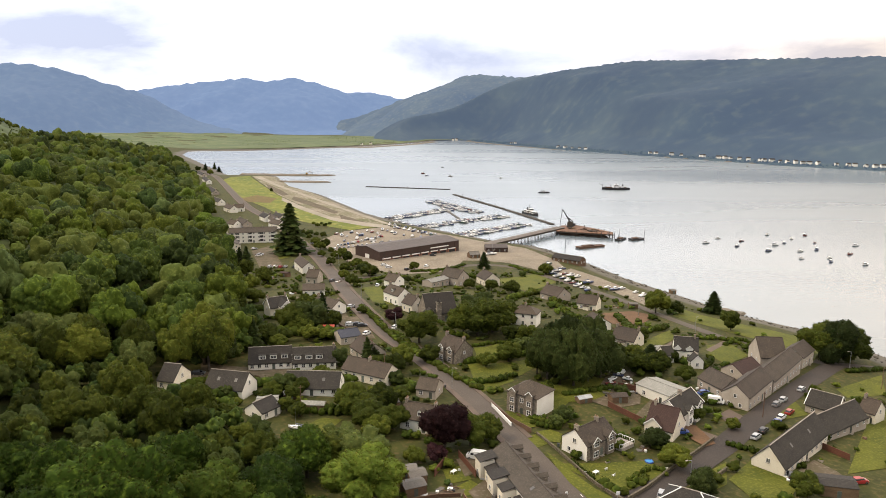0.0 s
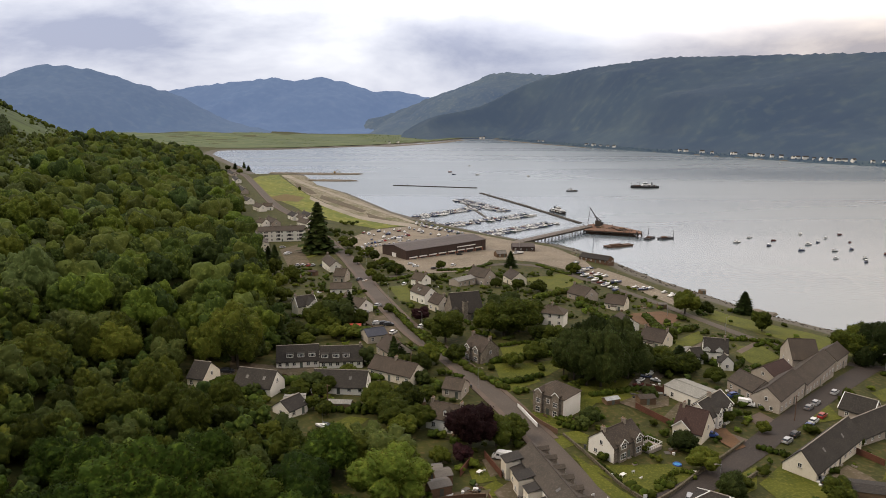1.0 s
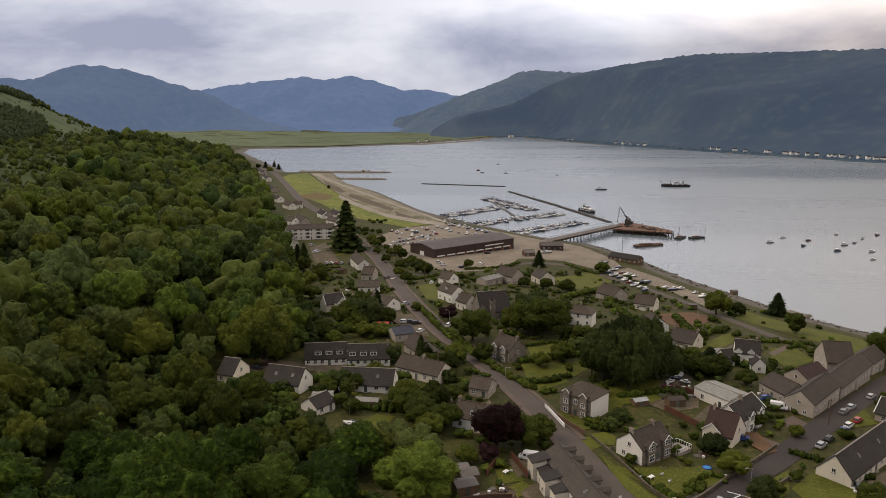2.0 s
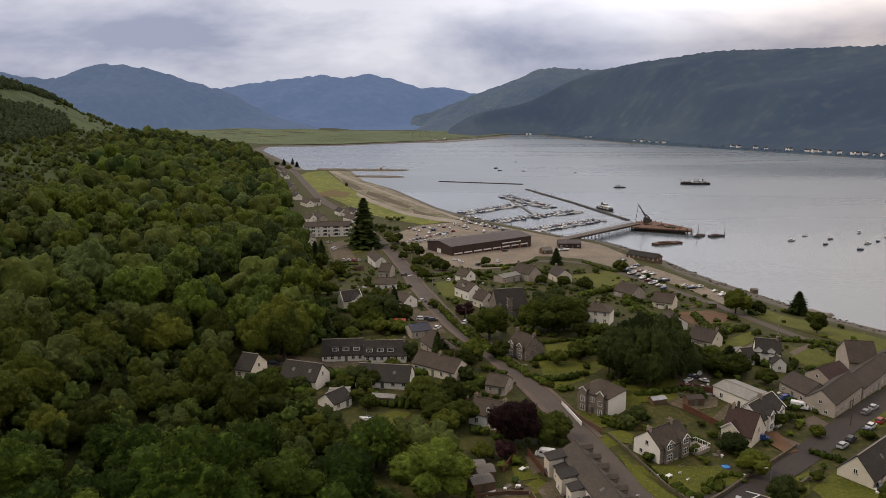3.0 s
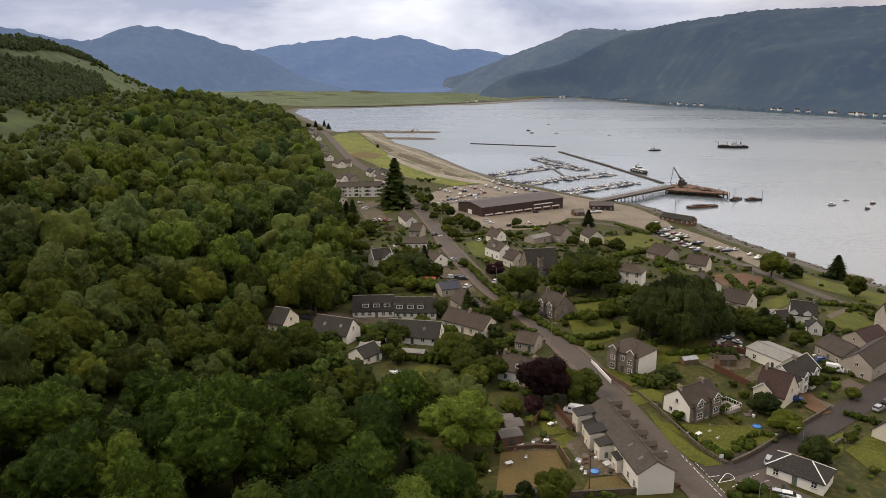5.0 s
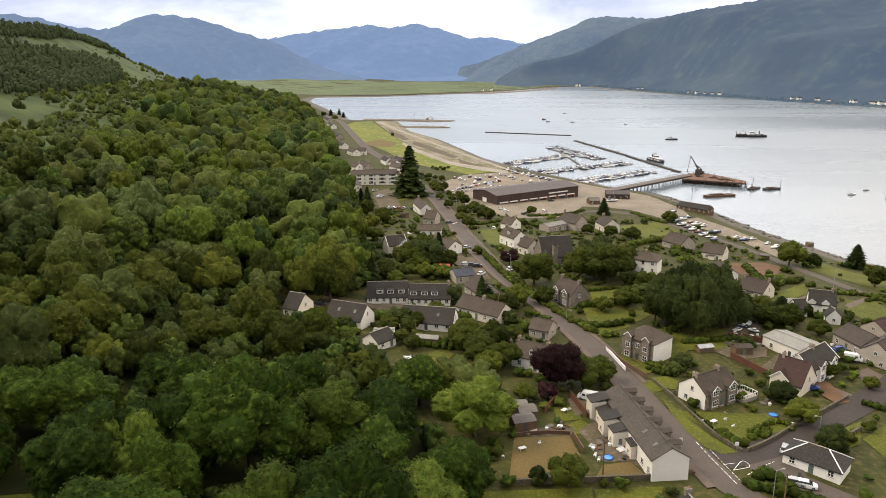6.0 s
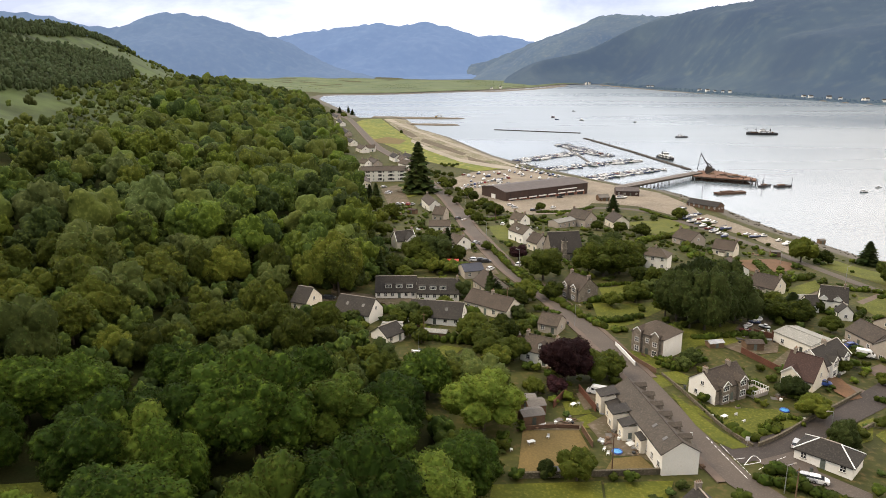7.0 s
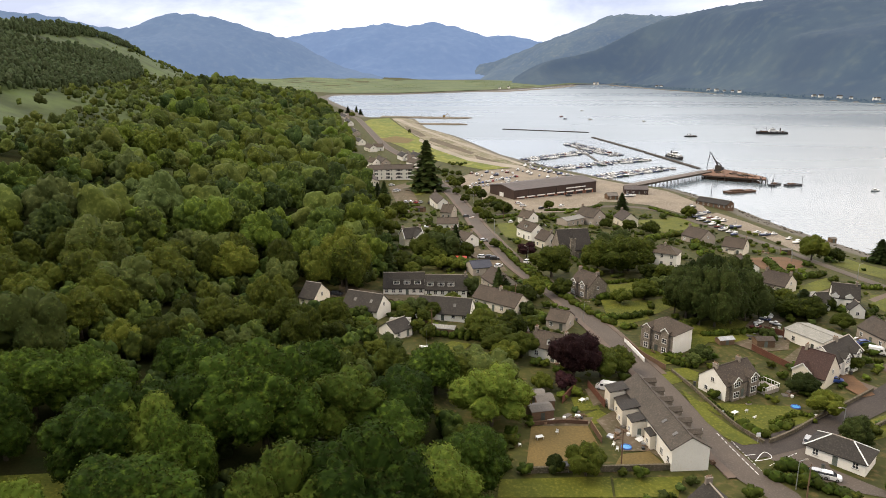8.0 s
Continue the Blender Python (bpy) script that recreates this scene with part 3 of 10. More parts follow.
# green flats at the head of the loch, with mud at the tide line
patch("ground_head_flats", [(-900, 2080), (-700, 2110), (-540, 2160), (-330, 2370), (-165, 2660), (-50, 3020), (90, 3060), (40, 3300), (-300, 3500), (-1100, 3500), (-1500, 2900)], M_FLATS, 0.6,
      "flat green fields at the head of the loch", "fields", 90)
for name, outline in (("mudflat_west", [(-735, 2070), (-560, 2112), (-330, 2320), (-170, 2600), (-210, 2560), (-420, 2260), (-600, 2080)]),
                      ("mudflat_mid", [(-330, 2310), (-150, 2600), (-40, 2960), (-20, 2900), (-110, 2560), (-250, 2300)]),
                      ("mudflat_east", [(120, 2980), (250, 2560), (380, 2180), (360, 2180), (220, 2540), (90, 2960)])):
    link = [(x, y, 0.12 + 0.0001 * k) for k, (x, y) in enumerate(outline)]
    ob = link_mesh(name, link, [tuple(range(len(link)))], M_BEACH)
    tagged(ob, "brown mud bank at the tide line", "mudflat", kind="structure")
# ---- roads ----
MAIN_ROAD = [(46.0, 96.0), (40.9, 125.9), (36.2, 131.5), (29.4, 148.4), (21.0, 174.0), (9.0, 205.2), (-7.2, 240.2), (-21.5, 269.0), (-42.3, 325.8), (-64.7, 408.2), (-92.6, 485.5), (-152.4, 628.0), (-213.1, 755.3), (-343.2, 1082.3), (-430.0, 1270.0)]
SIDE_ROAD = [(36.0, 140.7), (44.9, 146.3), (53.5, 153.2), (76.3, 176.0), (81.0, 181.5), (101.9, 205.2), (131.7, 237.5), (151.4, 258.5)]
SHORE_ROAD = [(201.3, 260.8), (171.3, 259.6), (142.9, 258.9), (119.9, 277.0), (106.6, 306.6), (92.3, 350.5), (71.0, 394.6), (49.2, 431.7), (24.9, 438.1), (-6.8, 419.5), (-28.9, 395.7), (-46.6, 382.4)]
strip("road_main", MAIN_ROAD, -3.1, 3.1, 0.16, M_ASPHALT, label="grey asphalt main road running through the village", category="road")
strip("pavement_main_west", MAIN_ROAD[2:], -4.9, -3.1, 0.28, M_PAVING, 0.3, label="narrow grey pavement beside the main road", category="pavement", cross=1)
strip("pavement_main_east", MAIN_ROAD[4:], 3.1, 4.6, 0.28, M_PAVING, 0.3, label="narrow grey pavement beside the main road", category="pavement", cross=1)
strip("road_side", SIDE_ROAD, -3.4, 3.4, 0.14, M_TAR, label="dark asphalt side street down to the shore", category="road")
strip("road_shore", SHORE_ROAD, -2.8, 2.8, 0.15, M_ASPHALT, label="grey asphalt shore road above the beach", category="road")
# ---- trees ----
def leaf_material(name, a, b, c, shift=0.34, single=True):
    m = material(name, a, b, 0.75, 0.09, 0.9, 0.0, c=c, reach=0.45, spec=0.06, island=shift)
    t = m.node_tree
    p, out = t.nodes["Principled BSDF"], t.nodes["Material Output"]
    tint, info, low = t.nodes.new("ShaderNodeHueSaturation"), t.nodes.new("ShaderNodeObjectInfo"), t.nodes.new("ShaderNodeMapRange")
    hue = t.nodes.new("ShaderNodeMapRange")
    low.inputs["To Min"].default_value, low.inputs["To Max"].default_value = (0.6, 1.5) if single else (1.0, 1.0)
    hue.inputs["To Min"].default_value, hue.inputs["To Max"].default_value = (0.508, 0.492) if single else (0.5, 0.5)
    t.links.new(info.outputs["Random"], low.inputs["Value"])
    t.links.new(info.outputs["Random"], hue.inputs["Value"])
    t.links.new(low.outputs[0], tint.inputs["Value"])
    t.links.new(hue.outputs[0], tint.inputs["Hue"])
    t.links.new(p.inputs["Base Color"].links[0].from_socket, tint.inputs["Color"])
    t.links.new(tint.outputs[0], p.inputs["Base Color"])
    tr, mx = t.nodes.new("ShaderNodeBsdfTranslucent"), t.nodes.new("ShaderNodeMixShader")
    mx.inputs[0].default_value = 0.14
    t.links.new(p.inputs["Base Color"].links[0].from_socket, tr.inputs["Color"])
    t.links.new(p.outputs[0], mx.inputs[1])
    t.links.new(tr.outputs[0], mx.inputs[2])
    t.links.new(mx.outputs[0], out.inputs["Surface"])
    return m


M_LEAF = leaf_material("oak_foliage", (0.032, 0.049, 0.006), (0.013, 0.023, 0.003), (0.056, 0.076, 0.009))
M_LEAF_GARDEN = leaf_material("garden_foliage", (0.050, 0.066, 0.009), (0.026, 0.038, 0.006), (0.074, 0.088, 0.012))
M_LEAF_WOOD = leaf_material("woodland_foliage", (0.052, 0.073, 0.013), (0.025, 0.039, 0.008), (0.098, 0.118, 0.020), 0.26, False)
M_WOOD_DARK = leaf_material("dark_woodland_foliage", (0.034, 0.053, 0.013), (0.018, 0.031, 0.009), (0.062, 0.084, 0.018), 0.26, False)
M_WOOD_BRIGHT = leaf_material("birch_foliage", (0.080, 0.106, 0.013), (0.044, 0.064, 0.009), (0.125, 0.150, 0.021), 0.26, False)
M_WOOD_GREY = leaf_material("sallow_foliage", (0.072, 0.092, 0.027), (0.044, 0.060, 0.018), (0.096, 0.116, 0.036), 0.26, False)
# paler kinds and open scrub, lightened further for distance haze
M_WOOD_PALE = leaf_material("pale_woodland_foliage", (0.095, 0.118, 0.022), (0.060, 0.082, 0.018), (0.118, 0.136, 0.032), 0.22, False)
M_LEAF_PALE = leaf_material("ash_foliage", (0.074, 0.093, 0.012), (0.044, 0.063, 0.009), (0.094, 0.107, 0.016))
M_LEAF_GREY = leaf_material("willow_foliage", (0.058, 0.082, 0.020), (0.042, 0.059, 0.015), (0.082, 0.102, 0.026))
M_LEAF_DARK = leaf_material("conifer_foliage", (0.034, 0.049, 0.012), (0.019, 0.029, 0.008), (0.046, 0.060, 0.016))
M_LEAF_LARCH = leaf_material("plantation_foliage", (0.062, 0.084, 0.036), (0.044, 0.060, 0.028), (0.078, 0.10, 0.044), 0.22, False)
M_LEAF_COPPER = leaf_material("copper_beech_foliage", (0.030, 0.013, 0.014), (0.020, 0.009, 0.010), (0.044, 0.018, 0.017))
M_BARK = material("bark", (0.085, 0.07, 0.055), (0.055, 0.045, 0.036), 0.95, 1.0, 6.0, 0.05)


def icosphere(level):
    bm = bmesh.new()
    bmesh.ops.create_icosphere(bm, subdivisions=level, radius=1.0)
    v = np.array([q.co[:] for q in bm.verts])
    f = np.array([[q.index for q in g.verts] for g in bm.faces])
    bm.free()
    return v, f


ICO = {k: icosphere(k) for k in range(1, 7)}


def unit(v):
    return v / np.maximum(np.linalg.norm(v, axis=-1, keepdims=True), 1e-9)


def cards(rng, centre, normal, size):
    """Two triangles a leaf spray, facing about along its normal."""
    n = unit(normal)
    a = unit(np.cross(n, rng.normal(size=n.shape)))
    b = np.cross(n, a)
    s = size[:, None]
    v = np.stack([centre - a * s - b * s * 0.55, centre + a * s - b * s * 0.7, centre + a * s * 0.75 + b * s * 0.6 - n * s * 0.25, centre - a * s * 0.8 + b * s * 0.75], 1)
    k = np.arange(len(centre))[:, None] * 4
    f = np.concatenate([k + [0, 1, 2], k + [0, 2, 3]])
    return v.reshape(-1, 3), f


def broad_crown(seed, clumps, level, leaves, leaf, radius=6.0, height=14.4, foot=1.6, small=0.26, large=0.40, core=0.84):
    """A domed crown of foliage clumps with leaf sprays on them, standing over z = foot."""
    rng = np.random.default_rng(seed)
    V, F, n = [], [], 0
    bv, bf = ICO[level]
    k = np.arange(clumps) + 0.5
    up = 1 - 1.62 * k / clumps
    ang = k * 2.39996 + rng.uniform(0, 6)
    lean = rng.normal(size=2) * 0.12
    # the body of the crown
    dv, df = ICO[2]
    V.append(dv * (1 + rng.uniform(-0.06, 0.06, (len(dv), 1))) * np.array([radius, radius, height * 0.5]) * 0.80 + [lean[0] * radius, lean[1] * radius, foot + height * 0.46])
    F.append(df)
    n += len(dv)
    for i in range(clumps):
        h = np.sqrt(max(0, 1 - up[i] ** 2))
        d = np.array([h * np.cos(ang[i]), h * np.sin(ang[i]), up[i]])
        d = d + rng.normal(size=3) * 0.10
        far = rng.uniform(0.70, 0.86)
        c = d * far * np.array([radius, radius, height * 0.5]) + [lean[0] * radius, lean[1] * radius, foot + height * 0.46]
        r = radius * rng.uniform(small, large) * (1.2 if level == 1 else 1.0)
        q = bv * (1 + rng.uniform(-0.22, 0.22, (len(bv), 1))) * [r, r, r * 0.82]
        V.append(q * core + c)
        F.append(bf + n)
        n += len(bv)
        if leaves:
            dirs = unit(rng.normal(size=(leaves, 3)) + d * 0.9 + [0, 0, 0.45])
            pts = c + dirs * [r, r, r * 0.82] * rng.uniform(0.84, 1.2, (leaves, 1))
            v, f = cards(rng, pts, dirs * 0.6 + d * 0.7 + rng.normal(size=(leaves, 3)) * 0.38, leaf * rng.uniform(0.6, 1.35, leaves))
            V.append(v)
            F.append(f + n)
            n += len(v)
    V = np.concatenate(V)
    V[:, 2] = np.maximum(V[:, 2], 0.3)
    return V, np.concatenate(F)


def dome_crown(seed, level, lobes, clumps, leaves, leaf, radius=6.0, height=14.4, foot=1.4, clump=0.12, spread=0.16, rugged=0.014, shape=1.0):
    """A billowing crown: a few great lobes, each covered in rounded foliage clumps, with leaf sprays lying on them."""
    rng = np.random.default_rng(seed)

    def ring(n, low):
        k = np.arange(n) + 0.5
        up = 1 - (1 - low) * k / n
        turn = k * 2.39996 + rng.uniform(0, 6)
        flat = np.sqrt(np.maximum(0, 1 - up ** 2))
        return unit(np.stack([flat * np.cos(turn), flat * np.sin(turn), up], -1) + rng.normal(size=(n, 3)) * spread)

    def reach(d, c, r):
        """How far out along each direction the farthest of the balls ends, and which ball that is."""
        along = d @ c.T
        inner = along ** 2 - (c ** 2).sum(1) + r ** 2
        far = np.where(inner > 0, along + np.sqrt(np.maximum(inner, 0)), 0)
        best = far.argmax(1)
        return far[np.arange(len(d)), best], best

    ld = ring(lobes, -0.55)
    lc = ld * rng.uniform(0.42, 0.80, (lobes, 1)) * [1, 1, 0.9]
    lr = rng.uniform(0.24, 0.48, lobes)
    lc, lr = np.vstack([lc, [[0, 0, -0.05]]]), np.append(lr, 0.52)
    cd = ring(clumps, -0.75)
    cr = clump * rng.uniform(0.7, 1.45, clumps)
    cc = cd * (reach(cd, lc, lr)[0] - cr * rng.uniform(-0.05, 0.45, clumps))[:, None]
    balls, sizes = np.vstack([lc, cc]), np.append(lr * 0.97, cr)
    dirs, faces = ICO[level]
    far, _ = reach(dirs, balls, sizes)
    V = dirs * (far * (1 + rng.normal(size=len(dirs)) * rugged))[:, None]
    faces = faces[(dirs[faces][:, :, 2] > -0.8).any(1)]
    keep = np.unique(faces)
    index = np.zeros(len(dirs), int)
    index[keep] = np.arange(len(keep))
    V, faces = V[keep], index[faces]
    axes = np.array([radius, radius, height * 0.5 * shape])
    middle = np.array([0, 0, foot + height * 0.5])
    V = V * axes + middle
    if leaves:
        d = rng.normal(size=(leaves * 2, 3))
        d = unit(d)
        d = d[d[:, 2] > -0.7][:leaves]
        far, best = reach(d, balls, sizes)
        p = d * far[:, None]
        n = unit(p - balls[best])
        p = p * rng.uniform(0.995, 1.085, (len(p), 1))
        v, f = cards(rng, p * axes + middle, n + rng.normal(size=n.shape) * 0.45 + [0, 0, 0.15], leaf * rng.uniform(0.6, 1.35, len(p)))
        V, faces = np.vstack([V, v]), np.vstack([faces, f + len(V)])
    return V, faces


def cone_crown(seed, tiers, arms, spread=3.6, height=18.0, foot=2.0, leaf=0.55, extra=3):
    """A conifer: whorls of drooping boughs, each a few flat sprays."""
    rng = np.random.default_rng(seed)
    C, N, S = [], [], []
    for i in range(tiers):
        t = i / (tiers - 1)
        z = foot + (height - foot) * t
        reach = spread * (1 - t) ** 0.75 * (0.8 + 0.3 * math.sin(i * 2.1)) + 0.3
        for j in range(arms):
            a = 2 * math.pi * (j + 0.5 * (i % 2)) / arms + rng.uniform(-0.3, 0.3)
            r = reach * rng.uniform(0.5, 1.25)
            for e in range(extra):
                s = (e + 0.6) / extra
                C.append((math.cos(a) * r * s, math.sin(a) * r * s, z - 0.35 * r * s + rng.uniform(-0.25, 0.25)))
                N.append((math.cos(a) * 0.45 + rng.normal() * 0.25, math.sin(a) * 0.45 + rng.normal() * 0.25, 0.8))
                S.append(leaf * rng.uniform(0.8, 1.5) * (0.5 + 0.6 * (1 - t)) * (0.7 + 0.4 * spread / 3.6))
    v, f = cards(rng, np.array(C), np.array(N), np.array(S) * 1.5)
    bv, bf = ICO[1]
    core = bv * [spread * 0.62, spread * 0.62, height * 0.44] + [0, 0, foot + height * 0.40]
    core[:, :2] *= np.clip(1.12 - core[:, 2:] / height, 0.05, 1)
    return np.concatenate([v, core]), np.concatenate([f, bf + len(v)])


def tri_mesh(name, V, F, mat):
    me = bpy.data.meshes.new(name)
    V, F = np.asarray(V, np.float32), np.asarray(F, np.int32)
    me.vertices.add(len(V))
    me.vertices.foreach_set("co", V.ravel())
    me.loops.add(F.size)
    me.loops.foreach_set("vertex_index", F.ravel())
    me.polygons.add(len(F))
    me.polygons.foreach_set("loop_start", np.arange(0, F.size, 3, dtype=np.int32))
    me.update(calc_edges=True)
    me.polygons.foreach_set("use_smooth", np.ones(len(F), bool))
    me.materials.append(mat)
    return me


def trunk_mesh(seed, height, r):
    rng = random.Random(seed)
    bm = bmesh.new()
    tube(bm, 0, 0, -1.5, height * 0.5, r, r * 0.55, 8)
    for k in range(5):
        a, z = k * 1.3 + rng.uniform(0, 1), height * rng.uniform(0.22, 0.48)
        out = height * rng.uniform(0.16, 0.26)
        d = Vector((math.cos(a) * out, math.sin(a) * out, height * rng.uniform(0.18, 0.3)))
        m = Matrix.Translation((0, 0, z)) @ d.to_track_quat("Z", "Y").to_matrix().to_4x4()
        tube(bm, 0, 0, 0, d.length, r * 0.45, r * 0.14, 6, m)
    me = bpy.data.meshes.new("trunk")
    bm.to_mesh(me)
    bm.free()
    me.materials.append(M_BARK)
    return me


# unit trees: 16 m high broadleaves with a 6 m crown radius, 18 m conifers
NEAR = [tri_mesh("crown", *dome_crown(s, 6, 12, 340, 6500, 0.125, clump=0.068, rugged=0.010), m) for s, m in ((1, M_LEAF), (2, M_LEAF), (3, M_LEAF_PALE), (4, M_LEAF), (5, M_LEAF), (6, M_LEAF))]
GARDEN_CROWNS = [tri_mesh("crown", *dome_crown(s, 5, 12, 220, 5000, 0.15, clump=0.078), M_LEAF_GARDEN) for s in (7, 8)]
MID = [tri_mesh("crown", *dome_crown(s, 5, 10, 150, 2000, 0.17, clump=0.088), m) for s, m in ((11, M_LEAF_GARDEN), (12, M_LEAF_GARDEN), (13, M_LEAF_PALE), (14, M_LEAF_GREY), (15, M_LEAF_GARDEN))]
DARK = [tri_mesh("crown", *dome_crown(s, 5, 14, 190, 3600, 0.17, clump=0.08), M_LEAF_DARK) for s in (25, 26)]
COPPER = tri_mesh("crown", *dome_crown(21, 5, 10, 170, 4500, 0.16, clump=0.08), M_LEAF_COPPER)
CONIFER = [tri_mesh("crown", *cone_crown(s, 28, 18, extra=6, leaf=0.42), M_LEAF_DARK) for s in (31, 32)]
TRUNK = [trunk_mesh(s, 16, 0.42) for s in (1, 2)]
LABELS = {"oak": "broadleaf tree with a dense rounded green crown", "ash": "tall tree with a pale green spreading crown", "copper": "copper beech with dark purple-red foliage",
          "conifer": "tall dark green conifer with drooping boughs", "wood": "broadleaf tree at the edge of the wood", "yew": "tall dark evergreen with a dense crown", "shrub": "rounded green garden shrub"}


def tree(x, y, h, r, kind="oak", crown=None, turn=None, name="tree", group="", trunk=True):
    k = int(abs(x * 7.3 + y * 3.1) * 10)
    turn = (k * 37) % 360 if turn is None else turn
    ob = thing(name, x, y, turn, label=LABELS[kind], category="shrub" if kind == "shrub" else "tree", group=group)
    if kind == "conifer":
        me, s = CONIFER[k % 2], (r / 3.0, r / 3.0, h / 18)
    else:
        r = min(r, 0.52 * h)
        me = COPPER if kind == "copper" else DARK[k % 2] if kind == "yew" else MID[2] if kind == "ash" else crown or MID[k % 5]
        s = (r / 6 * (0.88 + 0.24 * (k % 7) / 6), r / 6 * (0.88 + 0.24 * (k % 5) / 4), h / 16)
    size = Matrix.Diagonal((*s, 1))
    sunk = Matrix.Translation((0, 0, 0 if kind == "conifer" else -0.13 * h if kind == "yew" else -0.07 * h))
    again("crown", me, ob, m=sunk @ size)
    if trunk:
        again("trunk", TRUNK[k % 2], ob, m=size)
    return ob


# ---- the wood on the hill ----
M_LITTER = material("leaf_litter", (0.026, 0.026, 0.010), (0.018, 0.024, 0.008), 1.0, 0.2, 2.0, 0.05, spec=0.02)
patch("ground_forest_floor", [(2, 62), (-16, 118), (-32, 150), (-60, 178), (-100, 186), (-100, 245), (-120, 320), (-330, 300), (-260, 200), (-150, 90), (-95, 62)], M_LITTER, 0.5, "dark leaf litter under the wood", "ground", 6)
patch("ground_glade", [(-92, 72), (-88, 84), (-80, 89), (-72, 86), (-70, 76), (-77, 66), (-88, 64)], M_LAWN, 0.62, "grassy glade in the wood", "ground", 5)
WOOD_Y = [-60, 60, 90, 104, 118, 134, 150, 165, 180, 188, 206, 214, 240, 262, 300, 400, 470, 560, 700, 1000, 1330, 1860]
WOOD_X = [10, 4, -3, -8, -13, -20, -30, -42, -58, -86, -88, -70, -66, -72, -88, -118, -150, -180, -235, -352, -498, -730]
rng = np.random.default_rng(5)


def inside(x, y, outline):
    hit = np.zeros(np.shape(x), bool)
    for (ax, ay), (bx, by) in zip(outline, outline[1:] + outline[:1]):
        if ay != by:
            hit ^= ((ay > y) != (by > y)) & (x < (bx - ax) * (y - ay) / (by - ay) + ax)
    return hit


PASTURE = [(-330, 280), (-430, 420), (-410, 470), (-384, 488), (-366, 489), (-346, 433), (-318, 385), (-306, 340), (-286, 318), (-266, 256)]
SMALL_PASTURE = [(-252, 246), (-244, 264), (-229, 262), (-219, 242), (-222, 226)]
PLANTATION = [(-614, 689), (-606, 765), (-690, 985), (-665, 1010), (-547, 837), (-417, 559), (-404, 478), (-390, 425), (-470, 440), (-560, 560)]
UPPER_PASTURE = [(-614, 680), (-606, 765), (-690, 985), (-665, 1010), (-550, 845), (-610, 1000), (-750, 1300), (-880, 1300), (-780, 1000), (-690, 800), (-650, 680)]


def wood_kind(x, y):
    """0 open pasture, 1 broadleaf wood, 2 conifers, 3 thin scrub."""
    u = np.interp(y, FOOT_Y, FOOT_X) - x
    top = np.interp(y, [0, 277, 385, 555, 850, 1133], [150, 142, 155, 175, 205, 222])
    kind = np.where(u < top, 1, 3)
    kind = np.where(inside(x, y, PLANTATION), 2, kind)
    kind = np.where(inside(x, y, PASTURE) | inside(x, y, SMALL_PASTURE) | inside(x, y, UPPER_PASTURE), 0, kind)
    kind = np.where((u > 392) | ((x + 78) ** 2 + (y - 78) ** 2 < 150), np.where(u > 392, 2, 0), kind)
    return kind


def wood_spots(y0, y1, step, reach):
    ys = np.arange(y0, y1, step)
    xs = np.arange(-reach, 20, step)
    gx, gy = np.meshgrid(xs, ys)
    gx = gx + (np.arange(len(ys)) % 2)[:, None] * step / 2 + rng.uniform(-0.42, 0.42, gx.shape) * step
    gy = gy + rng.uniform(-0.42, 0.42, gy.shape) * step
    x, y = gx.ravel(), gy.ravel()
    ok = (x < np.interp(y, WOOD_Y, WOOD_X)) & (x > -1.25 * y - 60)
    kind = wood_kind(x, y)
    ok &= (kind > 0) & ((kind < 3) | (rng.uniform(size=x.shape) < 0.6))
    return x[ok], y[ok]


# the great trees at the foot of the slope: x, y, height, crown radius, look
GREAT_TREES = [(-52.2, 109.2, 25, 11.0, 0), (-64.5, 101, 19, 7.4, 1), (-65.5, 93.6, 17, 6.2, 2), (-72.0, 91.0, 18, 7.6, 1), (-55.2, 75.1, 19, 10.2, 4), (-41.3, 119.5, 18, 7.8, 2), (-15.0, 139.8, 15, 8.0, 2),
               (-19.3, 101.6, 16, 10.6, 2), (-14.1, 116.1, 14, 6.6, 4), (-32.6, 127.8, 17, 8.8, 3), (-41.5, 89.5, 15, 8.0, 4), (-30.2, 114.4, 14, 7.2, 5), (-93.3, 102.6, 16, 7.9, 0), (-85.3, 108.5, 16, 6.8, 3),
               (-53.6, 133.5, 16, 7.2, 1), (-29.6, 151.7, 14, 7.4, 4), (-68.0, 118.5, 17, 7.2, 4)]
for x, y, h, r, look_of in GREAT_TREES:
    tree(x, y, h, r, "wood", NEAR[look_of], group="wood on the hill")
GREAT = np.array([(x, y, r) for x, y, h, r, look_of in GREAT_TREES])


def clear_of_great(x, y, share=1.0):
    gap = np.hypot(x[:, None] - GREAT[:, 0], y[:, None] - GREAT[:, 1]) - share * GREAT[:, 2]
    return gap.min(1)


near_n = len(GREAT_TREES)
x, y = wood_spots(46, 235, 11.0, 330)
ok = clear_of_great(x, y) > 3.0
x, y = x[ok], y[ok]
close = np.hypot(x, y)
order = np.argsort(close)
rest = []
for k in order:
    big = rng.choice([0.78, 0.95, 1.1, 1.35], p=[0.3, 0.3, 0.25, 0.15]) * rng.uniform(0.9, 1.1) * (1.15 if close[k] < 130 else 1.0)
    if 122 < y[k] < 192 and x[k] > -112:
        big *= 0.72
    if near_n < 172:
        tree(x[k], y[k], 14.5 * big * rng.uniform(0.85, 1.2), 5.6 * big * rng.uniform(0.88, 1.12), "wood", NEAR[near_n % 6] if close[k] < 150 else MID[near_n % 5], group="wood on the hill")
        near_n += 1
    else:
        rest.append((x[k], y[k], big))
